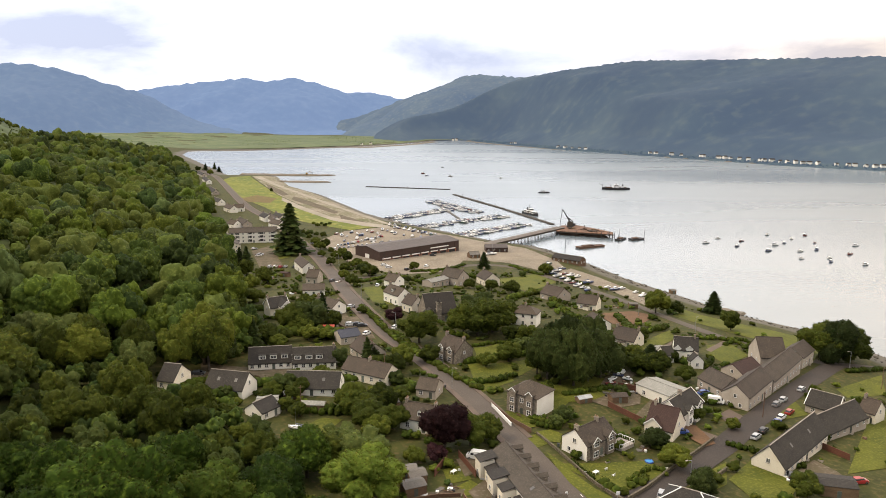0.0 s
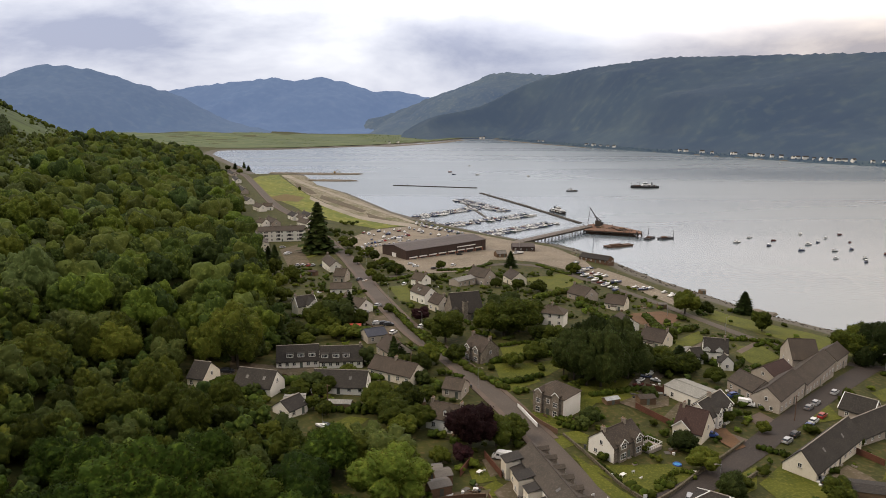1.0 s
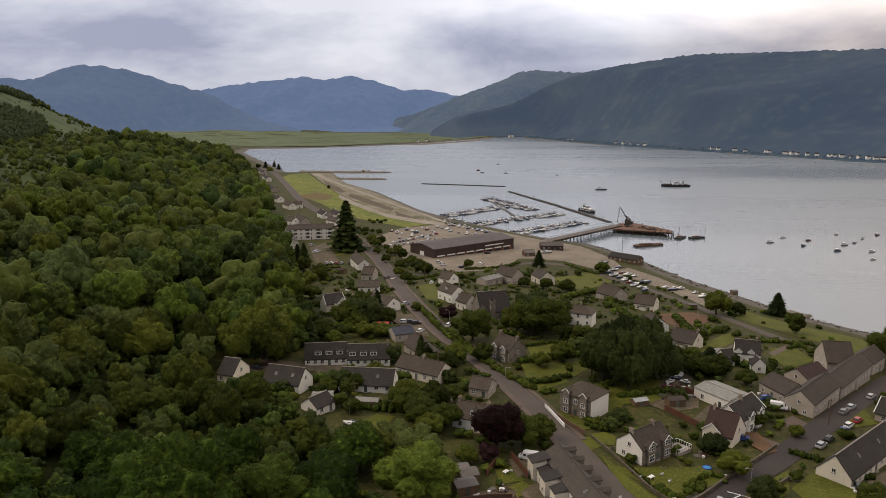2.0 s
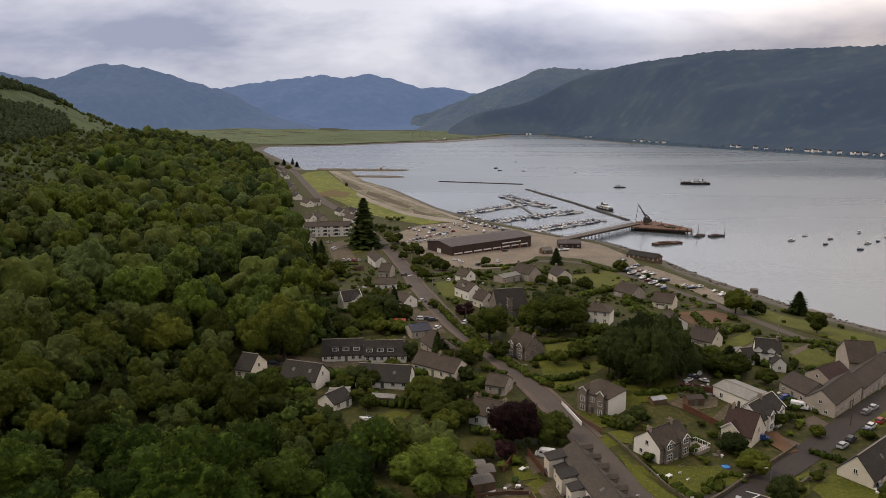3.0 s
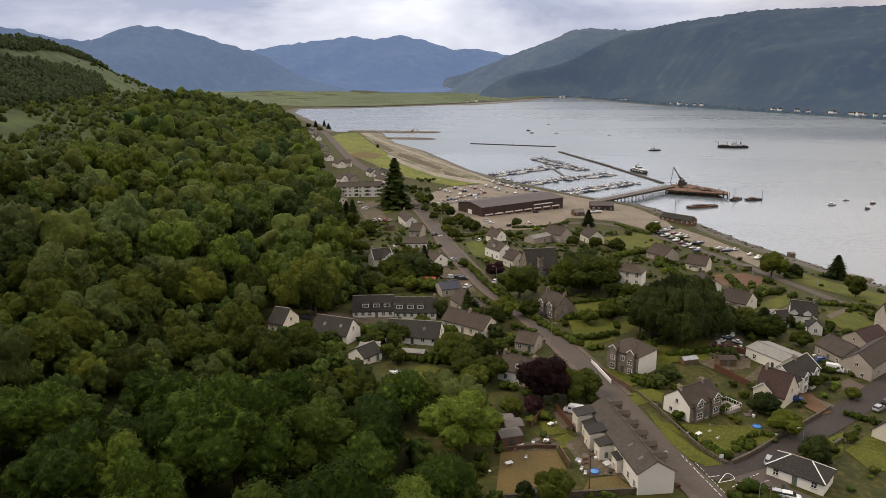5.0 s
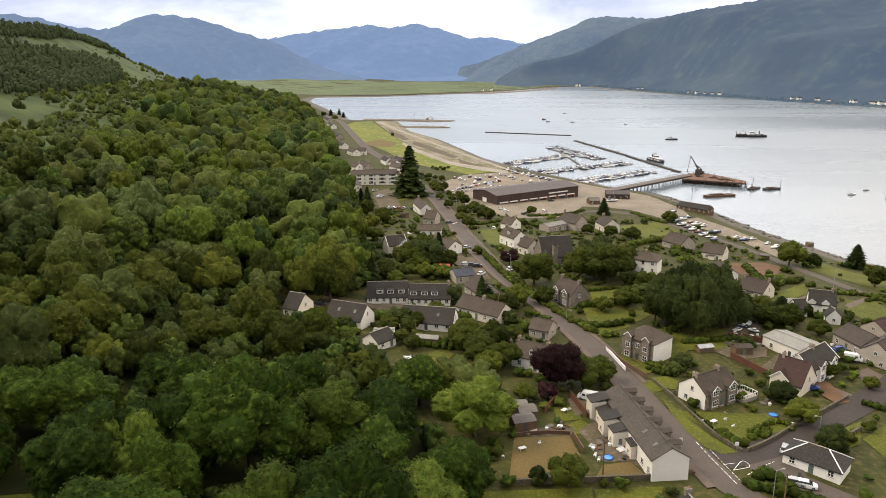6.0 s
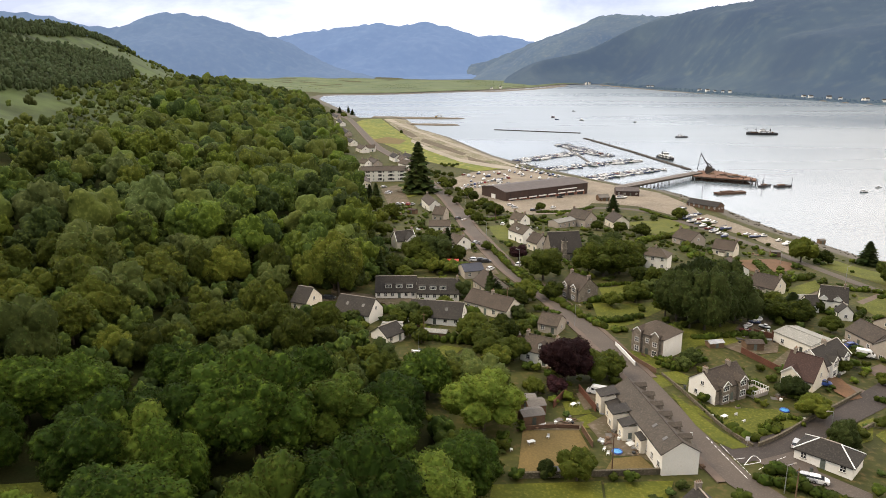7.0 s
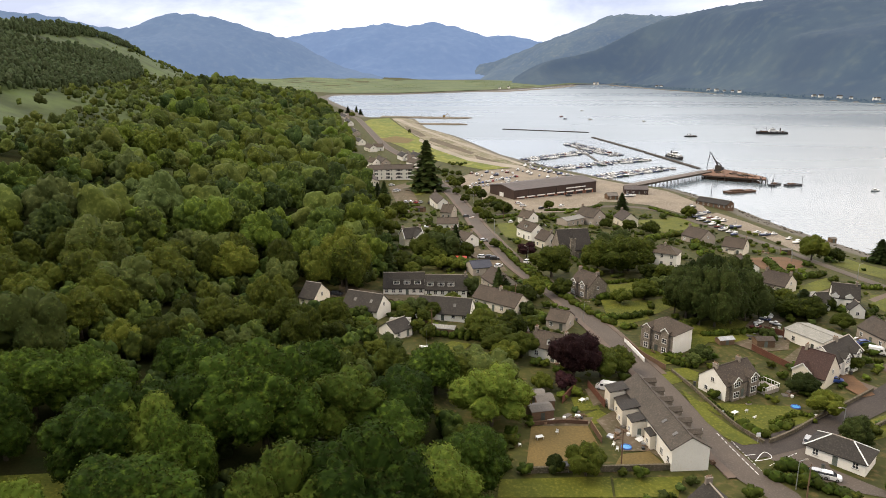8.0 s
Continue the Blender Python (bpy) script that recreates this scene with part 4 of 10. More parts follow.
LOW_CROWNS = [dome_crown(s, 3, 5, 16, 50, 0.5, clump=0.2) for s in (84, 85, 86)]
MIDDLE_CROWNS = [dome_crown(s, 5, 9, 95, 260, 0.24, clump=0.11, rugged=0.018) for s in range(87, 95)]
FAR_CROWNS = [dome_crown(s, 3, 7, 24, 40, 0.5, clump=0.19) for s in range(40, 47)]
SHORE_CROWNS = [dome_crown(s, 2, 5, 5, 5, 1.0, foot=0.2, clump=0.24) for s in (51, 52, 53, 54)]
for y0, y1, step, reach in ((235, 520, 11.4, 650), (520, 1000, 13.0, 980), (1000, 1750, 16, 1250)):
    x, y = wood_spots(y0, y1, step, reach)
    rest += [(a, b, rng.choice([0.62, 0.8, 0.95, 1.15, 1.4]) * (step / 11.2) ** 0.6) for a, b in zip(x, y)]


def grove(name, spots, crowns, mat, label, low=0.0, height=ground_height):
    V, F, n = [], [], 0
    xs, ys = np.array([s[0] for s in spots]), np.array([s[1] for s in spots])
    zs = height(xs, ys)
    for k, (a, b, s) in enumerate(spots):
        v, f = crowns[k % len(crowns)]
        t = k * 2.4
        c, sn = math.cos(t), math.sin(t)
        w = v * [s, s, s * (0.85 + 0.3 * ((k * 7) % 10) / 10)] @ np.array([[c, sn, 0], [-sn, c, 0], [0, 0, 1]])
        w[:, 2] -= low
        V.append(w + [a, b, zs[k]])
        F.append(f + n)
        n += len(v)
    ob = new(name, tri_mesh(name, np.concatenate(V), np.concatenate(F), mat))
    return tagged(ob, label, "trees", kind="stuff")


# plantation of dark conifers high on the slope, pale scrub round the pastures
spots = np.array(rest)
kinds = wood_kind(spots[:, 0], spots[:, 1])
rest = [(a, b, s * (0.42 if k == 3 else 0.55 if k == 2 else 1.0)) for (a, b, s), k in zip(rest, kinds)]
conif = kinds == 2
pale = ~conif & ((rng.uniform(size=len(spots)) < 0.22) | (kinds == 3))
leafy = [s for s, c, q in zip(rest, conif, pale) if not c and not q]
tone = rng.choice(4, len(leafy), p=[0.40, 0.24, 0.26, 0.10])
near_wood = np.array([math.hypot(s[0], s[1]) < 420 for s in leafy])
for k, (mat, label) in enumerate(((M_LEAF_WOOD, "dense broadleaf woodland covering the hillside"), (M_WOOD_DARK, "darker oaks mixed through the wood"),
                                  (M_WOOD_BRIGHT, "bright green birches mixed through the wood"), (M_WOOD_GREY, "grey-green willows mixed through the wood"))):
    grove("near_woodland", [s for s, j, q in zip(leafy, tone, near_wood) if j == k and q], MIDDLE_CROWNS, mat, label, 1.0)
    grove("woodland", [s for s, j, q in zip(leafy, tone, near_wood) if j == k and not q], FAR_CROWNS, mat, label, 1.0)
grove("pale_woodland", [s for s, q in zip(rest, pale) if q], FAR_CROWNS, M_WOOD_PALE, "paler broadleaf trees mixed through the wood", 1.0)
# thick scrub along the upper edge of the wood
sx, sy = np.meshgrid(np.arange(-900, -180, 6.5), np.arange(200, 1300, 6.5))
sx, sy = (sx + rng.uniform(-3, 3, sx.shape)).ravel(), (sy + rng.uniform(-3, 3, sy.shape)).ravel()
ok = (wood_kind(sx, sy) == 3) & (sx > -1.1 * sy - 60)
ok &= (rng.uniform(size=sx.shape) < 0.70)
ok |= (wood_kind(sx, sy) == 0) & (sx > -1.1 * sy - 60) & (rng.uniform(size=sx.shape) < 0.035)
sizes = rng.choice([0.22, 0.32, 0.42, 0.6], ok.sum(), p=[0.4, 0.3, 0.2, 0.1]) * rng.uniform(0.85, 1.15, ok.sum())
scrub = list(zip(sx[ok], sy[ok], sizes))
grove("scrub", scrub[::2], LOW_CROWNS, M_WOOD_GREY, "grey-green scrub between the wood and the pasture")
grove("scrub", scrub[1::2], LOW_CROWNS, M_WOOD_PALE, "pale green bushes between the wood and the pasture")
px, py = np.meshgrid(np.arange(-1250, -340, 5.0), np.arange(330, 1750, 5.0))
px, py = (px + rng.uniform(-2.4, 2.4, px.shape)).ravel(), (py + rng.uniform(-2.4, 2.4, py.shape)).ravel()
u = np.interp(py, FOOT_Y, FOOT_X) - px
ok = inside(px, py, PLANTATION) | ((u > 392) & (u < 425))
pines = [(a, b, q) for a, b, q in zip(px[ok], py[ok], rng.choice([0.36, 0.46, 0.56, 0.7], ok.sum()) * rng.uniform(0.9, 1.1, ok.sum()))]
grove("conifer_plantation", pines, [broad_crown(s, 5, 1, 5, 0.9, small=0.26, large=0.4, core=1.0, radius=4.2, height=17) for s in (71, 72, 73)], M_LEAF_LARCH, "dark conifer plantation along the ridge")

# undergrowth under and between the trees
bx, by = wood_spots(60, 300, 7.0, 330)
keep = (clear_of_great(bx, by, 0.5) > 0) & (rng.uniform(size=bx.shape) < np.where(np.hypot(bx, by) < 150, 0.7, 0.7))
grove("undergrowth", [(a, b, rng.uniform(0.22, 0.42)) for a, b in zip(bx[keep], by[keep])], LOW_CROWNS, M_WOOD_DARK, "leafy undergrowth beneath the woodland trees")
# young birch and hazel in the hollow above the cottages
YOUNG = [dome_crown(s, 4, 6, 40, 160, 0.4, clump=0.15) for s in (61, 62, 63)]
bx, by = wood_spots(112, 236, 5.6, 150)
keep = (np.hypot(bx, by) > 118) & (clear_of_great(bx, by, 0.8) > 0) & (rng.uniform(size=bx.shape) < 0.62)
grove("young_trees", [(a, b, rng.uniform(0.34, 0.62)) for a, b in zip(bx[keep], by[keep])], YOUNG, M_LEAF_WOOD, "dense young trees filling the hollow above the cottages", 0.6)
# ---- houses ----
WINDOWS = {}
HOUSE_SPOTS = []


def window(parent, x, y, z, w, h, turn, bars=1, frame_mat=None):
    """A framed window on a wall: frame with mullions and sill, and a pane behind them. turn: 0 faces -y."""
    key = (round(w, 2), round(h, 2), bars)
    if key not in WINDOWS:
        fr = bmesh.new()
        t = 0.09
        cols = [-w / 2, -w / 2 + t]
        for k in range(bars):
            c = -w / 2 + w * (k + 1) / (bars + 1)
            cols += [c - 0.035, c + 0.035]
        cols += [w / 2 - t, w / 2]
        rows = [0, t] + ([h * 0.5 - 0.03, h * 0.5 + 0.03] if h > 1.2 else []) + [h - t, h]
        grid = [[fr.verts.new((q, -0.07, r)) for q in cols] for r in rows]
        for j in range(len(rows) - 1):
            for i in range(len(cols) - 1):
                if i % 2 == 0 or j % 2 == 0:
                    fr.faces.new((grid[j][i], grid[j][i + 1], grid[j + 1][i + 1], grid[j + 1][i]))
        out = bmesh.ops.extrude_face_region(fr, geom=fr.faces[:])
        for v in [g for g in out["geom"] if isinstance(g, bmesh.types.BMVert)]:
            v.co.y = 0.02
        bmesh.ops.recalc_face_normals(fr, faces=fr.faces[:])
        fm = bpy.data.meshes.new("window")
        fr.to_mesh(fm)
        fr.free()
        fm.materials.append(M_PAINT)
        pn = bmesh.new()
        box(pn, -w / 2 + t, -0.03, t, w / 2 - t, 0.0, h - t)
        pm = bpy.data.meshes.new("pane")
        pn.to_mesh(pm)
        pn.free()
        pm.materials.append(M_PANE)
        sl = bmesh.new()
        box(sl, -w / 2 - 0.08, -0.16, -0.1, w / 2 + 0.08, 0.02, 0.0)
        sm = bpy.data.meshes.new("window_sill")
        sl.to_mesh(sm)
        sl.free()
        sm.materials.append(M_CONCRETE)
        WINDOWS[key] = (fm, pm, sm)
    fm, pm, sm = WINDOWS[key]
    ob = again("window", fm, parent, m=pose(x, y, z, 0, 0, turn))
    again("pane", pm, ob)
    if parent.matrix_basis.translation.y < 300 or parent.parent:
        again("window_sill", sm, ob)
    return ob


def gable_roof(bm, x0, x1, half, eave, ridge, over=0.3, thick=0.16, end=0.15):
    """Two slabs that meet at the ridge."""
    k = (ridge - eave) / half
    y1, z1 = half + over, eave - over * k
    up = thick * math.hypot(1, k)
    for s in (-1, 1):
        v = [bm.verts.new(p) for p in ((x0 - end, s * y1, z1), (x1 + end, s * y1, z1), (x1 + end, 0, ridge), (x0 - end, 0, ridge),
                                        (x0 - end, s * y1, z1 + up), (x1 + end, s * y1, z1 + up), (x1 + end, 0, ridge + up), (x0 - end, 0, ridge + up))]
        for f in ((0, 1, 2, 3), (7, 6, 5, 4), (0, 4, 5, 1), (1, 5, 6, 2), (3, 7, 4, 0)):
            q = [v[j] for j in f]
            bm.faces.new(q if s > 0 else q[::-1])
    return up


def hip_roof(bm, x0, x1, half, eave, ridge, over=0.35, thick=0.16):
    k = (ridge - eave) / half
    z1, y1 = eave - over * k, half + over
    a0, a1 = x0 - over, x1 + over
    r0, r1 = x0 + half, x1 - half
    if r0 > r1 - 0.3:
        r0 = r1 = (x0 + x1) / 2
        r0, r1 = r0 - 0.15, r1 + 0.15
    low = [bm.verts.new(p) for p in ((a0, -y1, z1), (a1, -y1, z1), (a1, y1, z1), (a0, y1, z1))]
    top = [bm.verts.new((p.co.x, p.co.y, z1 + thick)) for p in low]
    e0, e1 = bm.verts.new((r0, 0, ridge + thick)), bm.verts.new((r1, 0, ridge + thick))
    for f in ((top[0], top[1], e1, e0), (top[1], top[2], e1), (top[2], top[3], e0, e1), (top[3], top[0], e0)):
        bm.faces.new(f)
    for j in range(4):
        bm.faces.new((low[j], low[(j + 1) % 4], top[(j + 1) % 4], top[j]))
    bm.faces.new(low[::-1])
    return r0, r1, thick


def chimney(parent, x, y, z0, z1, along=0.7, across=1.1, pots=2, mat=None):
    bm = bmesh.new()
    box(bm, x - along / 2, y - across / 2, z0, x + along / 2, y + across / 2, z1)
    box(bm, x - along / 2 - 0.08, y - across / 2 - 0.08, z1, x + along / 2 + 0.08, y + across / 2 + 0.08, z1 + 0.16)
    ch = part("chimney", bm, mat or M_STONE, parent)
    for j in range(pots):
        bm = bmesh.new()
        py = y + (j - (pots - 1) / 2) * (across / max(pots, 1))
        tube(bm, x, py, z1 + 0.16, z1 + 0.55, 0.12, 0.10, 8)
        part("chimney_pot", bm, M_CLAY, ch)


def dormer(parent, x, side, half, eave, ridge, w, h, up, roof, cheek, flat=False):
    """A window that stands out of the roof slope; side -1 is the -y slope."""
    k = (ridge - eave) / half
    yf = half * 0.80
    zf = eave + (half - yf) * k + up * 0.5
    zt = zf + h
    bm = bmesh.new()
    depth = min(yf, (zt + 0.3 - eave) / k - (half - yf) + 0.4) if not flat else min(yf, h / k + 0.2)
    y0, y1 = (-yf, -yf + depth) if side < 0 else (yf - depth, yf)
    box(bm, x - w / 2, y0, zf - 0.25, x + w / 2, y1, zt)
    if not flat:
        f = y0 if side < 0 else y1
        a, b, c = (bm.verts.new(q) for q in ((x - w / 2, f, zt), (x + w / 2, f, zt), (x, f, zt + w * 0.42)))
        bm.faces.new((a, b, c) if side < 0 else (b, a, c))
    d = part("dormer", bm, cheek, parent)
    bm = bmesh.new()
    if flat:
        box(bm, x - w / 2 - 0.15, y0 - 0.15, zt, x + w / 2 + 0.15, y1 + 0.15, zt + 0.14)
    else:
        kk = 0.84
        m = Matrix.Translation((x, (y0 + y1) / 2, 0)) @ Matrix.Rotation(math.pi / 2, 4, "Z")
        start = len(bm.verts)
        gable_roof(bm, -(y1 - y0) / 2, (y1 - y0) / 2, w / 2, zt, zt + w / 2 * kk, 0.18, 0.1, 0.18)
        for v in bm.verts:
            v.co = m @ v.co
    part("dormer_roof", bm, roof, d)
    window(d, x, (-yf - 0.01) if side < 0 else yf + 0.01, zf + 0.15, w - 0.3, h - 0.3, 0 if side < 0 else 180, 1 if w < 1.8 else 3)


def front_gable(parent, x, side, half, eave, ridge, w, wall, roof, out=0.7, rise=1.5, storeys=2, lancet=False):
    """A bay of the front wall that rises through the eaves into a gable with its own roof."""
    zt = eave + rise * 0.45
    y0 = side * (half + out)
    k = (ridge - eave) / half
    back = max(0.4, half - (zt + w * 0.42 - eave) / k)
    lo, hi = min(y0, side * back), max(y0, side * back)
    bm = bmesh.new()
    sec = [(-w / 2, -1.5), (w / 2, -1.5), (w / 2, zt), (0, zt + w * 0.42), (-w / 2, zt)]
    va, vb = [bm.verts.new((x + q, lo, z)) for q, z in sec], [bm.verts.new((x + q, hi, z)) for q, z in sec]
    bm.faces.new(va)
    bm.faces.new(vb[::-1])
    for j in range(5):
        bm.faces.new((va[j], va[(j + 1) % 5], vb[(j + 1) % 5], vb[j]))
    bmesh.ops.recalc_face_normals(bm, faces=bm.faces[:])
    bay = part("gabled_bay", bm, wall, parent)
    bm = bmesh.new()
    gable_roof(bm, -(hi - lo) / 2, (hi - lo) / 2, w / 2, zt, zt + w * 0.42, 0.2, 0.12, 0.22)
    m = Matrix.Translation((x, (lo + hi) / 2, 0)) @ Matrix.Rotation(math.pi / 2, 4, "Z")
    for v in bm.verts:
        v.co = m @ v.co
    part("bay_roof", bm, roof, bay)
    for e in (-1, 1):
        bm = bmesh.new()
        beam(bm, (x + e * (w / 2 + 0.2), y0 + side * 0.24, zt - 0.1), (x, y0 + side * 0.24, zt + w * 0.42 + 0.12), 0.1, 0.22)
        part("bargeboard", bm, M_PAINT if not lancet else M_STONE, bay, "white-painted gable edge" if not lancet else "stone gable edge")
    turn = 0 if side < 0 else 180
    if lancet:
        for q in (-0.9, 0, 0.9):
            window(bay, x + q, y0, 1.2, 0.6, zt - 1.3 + (0.6 if q == 0 else 0), turn, 0)
    else:
        for j in range(storeys):
            z = 0.7 + 2.7 * j
            if z + 1.5 < zt + 0.6:
                window(bay, x, y0, z, w - 0.7, 1.6 if j == 0 else 1.4, turn, 2 if w > 2.2 else 1)


def house(a, b, ridge, eave, depth, wall, roof, label, hip=False, storeys=1, chimneys=(0, 1), pots=3, dormers=(), dormer_w=1.4, flat_dormers=False, gap=3.2,
          front=None, name="house", group="", gutters=True, gable_windows=True, skylights=(), porch=0, category="house", whitewashed=(), facing=None, cheeks=None, trim=False, bays=(), gables=(), gable_w=2.6, gable_wall=None, lancet=False, gable_out=0.7):
    """A house under a ridge from a to b. dormers: (share of the length, side). front: the side with the door."""
    a, b = Vector(a), Vector(b)
    mid, d = (a + b) / 2, b - a
    half = depth / 2
    n = d.length + (depth * 0.98 if hip else 0)
    x0, x1 = -n / 2, n / 2
    HOUSE_SPOTS.append((mid.x, mid.y, max(n, depth)))
    ob = thing(name, mid.x, mid.y, math.degrees(math.atan2(d.y, d.x)), label=label, category=category, group=group)
    front = -1 if front is None else front
    bm = bmesh.new()
    if hip:
        box(bm, x0, -half, -2.0, x1, half, eave)
    else:
        sec = [(-half, -2.0), (half, -2.0), (half, eave), (0, ridge - 0.02), (-half, eave)]
        v0, v1 = [bm.verts.new((x0, y, z)) for y, z in sec], [bm.verts.new((x1, y, z)) for y, z in sec]
        bm.faces.new(v0[::-1])
        bm.faces.new(v1)
        for j in range(5):
            bm.faces.new((v0[j], v0[(j + 1) % 5], v1[(j + 1) % 5], v1[j]))
        bmesh.ops.recalc_face_normals(bm, faces=bm.faces[:])
    part("wall", bm, wall, ob)
    if facing:
        bm = bmesh.new()
        y0 = front * half
        box(bm, x0, y0 - 0.035, -2.0, x1, y0 + 0.035, eave)
        part("front_facing", bm, facing, ob, "grey stone front")
    for e in whitewashed:
        bm = bmesh.new()
        sec = [(-half, -2.0), (half, -2.0), (half, eave), (-half, eave)] if hip else [(-half, -2.0), (half, -2.0), (half, eave), (0, ridge - 0.02), (-half, eave)]
        xe = x1 if e > 0 else x0
        va, vb = [bm.verts.new((xe - 0.04, y, z)) for y, z in sec], [bm.verts.new((xe + 0.04, y, z)) for y, z in sec]
        bm.faces.new(va)
        bm.faces.new(vb)
        for j in range(len(sec)):
            bm.faces.new((va[j], va[(j + 1) % len(sec)], vb[(j + 1) % len(sec)], vb[j]))
        bmesh.ops.recalc_face_normals(bm, faces=bm.faces[:])
        part("side_wall", bm, M_WHITE, ob, "white-painted side wall")
    bm = bmesh.new()
    if hip:
        r0, r1, up = hip_roof(bm, x0, x1, half, eave, ridge)
    else:
        up = gable_roof(bm, x0, x1, half, eave, ridge)
        r0, r1 = x0 - 0.1, x1 + 0.1
    part("roof", bm, roof, ob)
    bm = bmesh.new()
    beam(bm, (r0, 0, ridge + up + 0.02), (r1, 0, ridge + up + 0.02), 0.26, 0.14)
    part("ridge_tiles", bm, M_CONCRETE if roof is M_SLATE else roof, ob)
    k = (ridge - eave) / half
    if trim:
        ends = [((x0 - 0.3, s * (half + 0.3), eave - 0.2 * k + 0.16), (r0, 0, ridge + up)) for s in (-1, 1)] + [((x1 + 0.3, s * (half + 0.3), eave - 0.2 * k + 0.16), (r1, 0, ridge + up)) for s in (-1, 1)]
        for p0, p1 in ends:
            bm = bmesh.new()
            beam(bm, p0, p1, 0.22, 0.12)
            part("bargeboard" if not hip else "hip_flashing", bm, M_PAINT, ob, "white-painted roof edge")
    for share, w in bays:
        bm = bmesh.new()
        xb = x0 + share * n
        box(bm, xb - w / 2, -half - 0.06, 0.2, xb + w / 2, -half + 0.3, eave - 0.3)
        # no recess is cut: the black colour gives the bay its darkness
        bay = part("balcony_bay", bm, M_BLACKPIPE, ob, "flat black panel standing in for a dark balcony recess")
        for j in range(storeys):
            bm = bmesh.new()
            box(bm, xb - w / 2 - 0.1, -half - 1.1, 2.7 * j + 0.15, xb + w / 2 + 0.1, -half - 0.05, 2.7 * j + 0.3)
            box(bm, xb - w / 2 - 0.1, -half - 1.1, 2.7 * j + 0.3, xb + w / 2 + 0.1, -half - 1.04, 2.7 * j + 1.2)
            part("balcony", bm, M_WHITE, bay, "white balcony front")
    if gutters:
        for s in (-1, 1):
            bm = bmesh.new()
            beam(bm, (x0, s * (half + 0.33), eave - 0.3 * k - 0.02), (x1, s * (half + 0.33), eave - 0.3 * k - 0.02), 0.11)
            part("gutter", bm, M_BLACKPIPE, ob)
    for c in chimneys:
        chimney(ob, r0 + 0.45 + c * (r1 - r0 - 0.9), 0, ridge - 0.5, ridge + 0.95, 0.62, 1.15, pots, M_CHIMNEY)
    # windows and door, storey by storey
    floors = [0.95] if storeys == 1 else [0.95 + 2.7 * j for j in range(storeys)]
    count = max(2, int(n / gap))
    for s in (-1, 1):
        for j, z in enumerate(floors):
            if z + 1.2 > eave:
                continue
            for i in range(count):
                x = x0 + n * (i + 0.5) / count
                if s == front and j == 0 and i == count // 2:
                    bm = bmesh.new()
                    box(bm, x - 0.48, s * half - 0.06, 0.05, x + 0.48, s * half + 0.06, 2.1)
                    part("door", bm, M_DOOR, ob)
                    bm = bmesh.new()
                    box(bm, x - 0.7, s * half - (0.6 if s < 0 else 0), -0.6, x + 0.7, s * half + (0.6 if s > 0 else 0), 0.05)
                    part("door_step", bm, M_CONCRETE, ob)
                    continue
                if any(s == g and abs(x0 + share * n - x) < gable_w / 2 + 0.6 for share, g in gables):
                    continue
                window(ob, x, s * half, z, 1.15, min(1.35, eave - z - 0.15), 0 if s < 0 else 180)
    if gable_windows and not hip:
        for e, turn in ((x0, 270), (x1, 90)):
            for j, z in enumerate(floors if storeys > 1 else [2.9 if ridge > 5.6 else 0.95]):
                if z + 1.1 > ridge - 0.9:
                    continue
                for y in ((-half * 0.42, half * 0.42) if z + 1.4 < eave and depth > 7 else (0,)):
                    window(ob, e, y, z, 1.0, 1.15, turn)
    for share, s in dormers:
        dormer(ob, x0 + share * n, s, half, eave, ridge, dormer_w, 1.35, up, roof, cheeks or (wall if flat_dormers else M_PAINT), flat_dormers)
    for share, s in gables:
        front_gable(ob, x0 + share * n, s, half, eave, ridge, gable_w, gable_wall or facing or wall, roof, out=gable_out, storeys=storeys if storeys > 1 else 2, lancet=lancet)
    for share, s in skylights:
        bm = bmesh.new()
        y = s * half * 0.5
        z = eave + half * 0.5 * k + up + 0.02
        m = Matrix.Translation((x0 + share * n, y, z)) @ Matrix.Rotation(-s * math.atan(k), 4, "X")
        box(bm, -0.4, -0.55, -0.05, 0.4, 0.55, 0.06, m)
        part("skylight", bm, M_SKYLIGHT, ob)
    if porch:
        bm = bmesh.new()
        y = porch * half
        box(bm, -1.2, min(y, y + porch * 1.8), -1.0, 1.2, max(y, y + porch * 1.8), 2.3)
        pc = part("porch", bm, wall, ob)
        bm = bmesh.new()
        box(bm, -1.4, min(y, y + porch * 2.0), 2.3, 1.4, max(y, y + porch * 2.0), 2.46)
        part("porch_roof", bm, roof, pc)
    return ob
# each house stands under its ridge line
house((24.8, 131.0), (16.5, 158.7), 6.9, 4.6, 7.5, M_WHITE, M_ROWSLATE, 'long cream terrace of roadside cottages with small roof dormers', storeys=2, chimneys=(), cheeks=M_STONE, dormers=[(0.1, -1), (0.26, -1), (0.42, -1), (0.58, -1), (0.74, -1), (0.9, -1)], dormer_w=1.3, front=1, gable_windows=False, skylights=[(0.12, 1), (0.3, 1)])
house((34.5, 166.4), (43.3, 173.8), 7.1, 4.0, 8.0, M_WHITE, M_BROWNTILE, 'white two-storey house with gabled stone bays', storeys=2, chimneys=(0.02, 0.75), facing=M_STONE, gables=[(0.24, -1), (0.76, -1)], gable_w=2.7)
house((26.4, 194.5), (27.2, 193.85), 8.9, 6.1, 9.2, M_STONE, M_GREYTILE, "grey stone villa with white side wall and hipped roof", hip=True, storeys=2, chimneys=(), whitewashed=(1,), gable_windows=False, gables=[(.22, -1), (.78, -1)], gable_w=2.1)
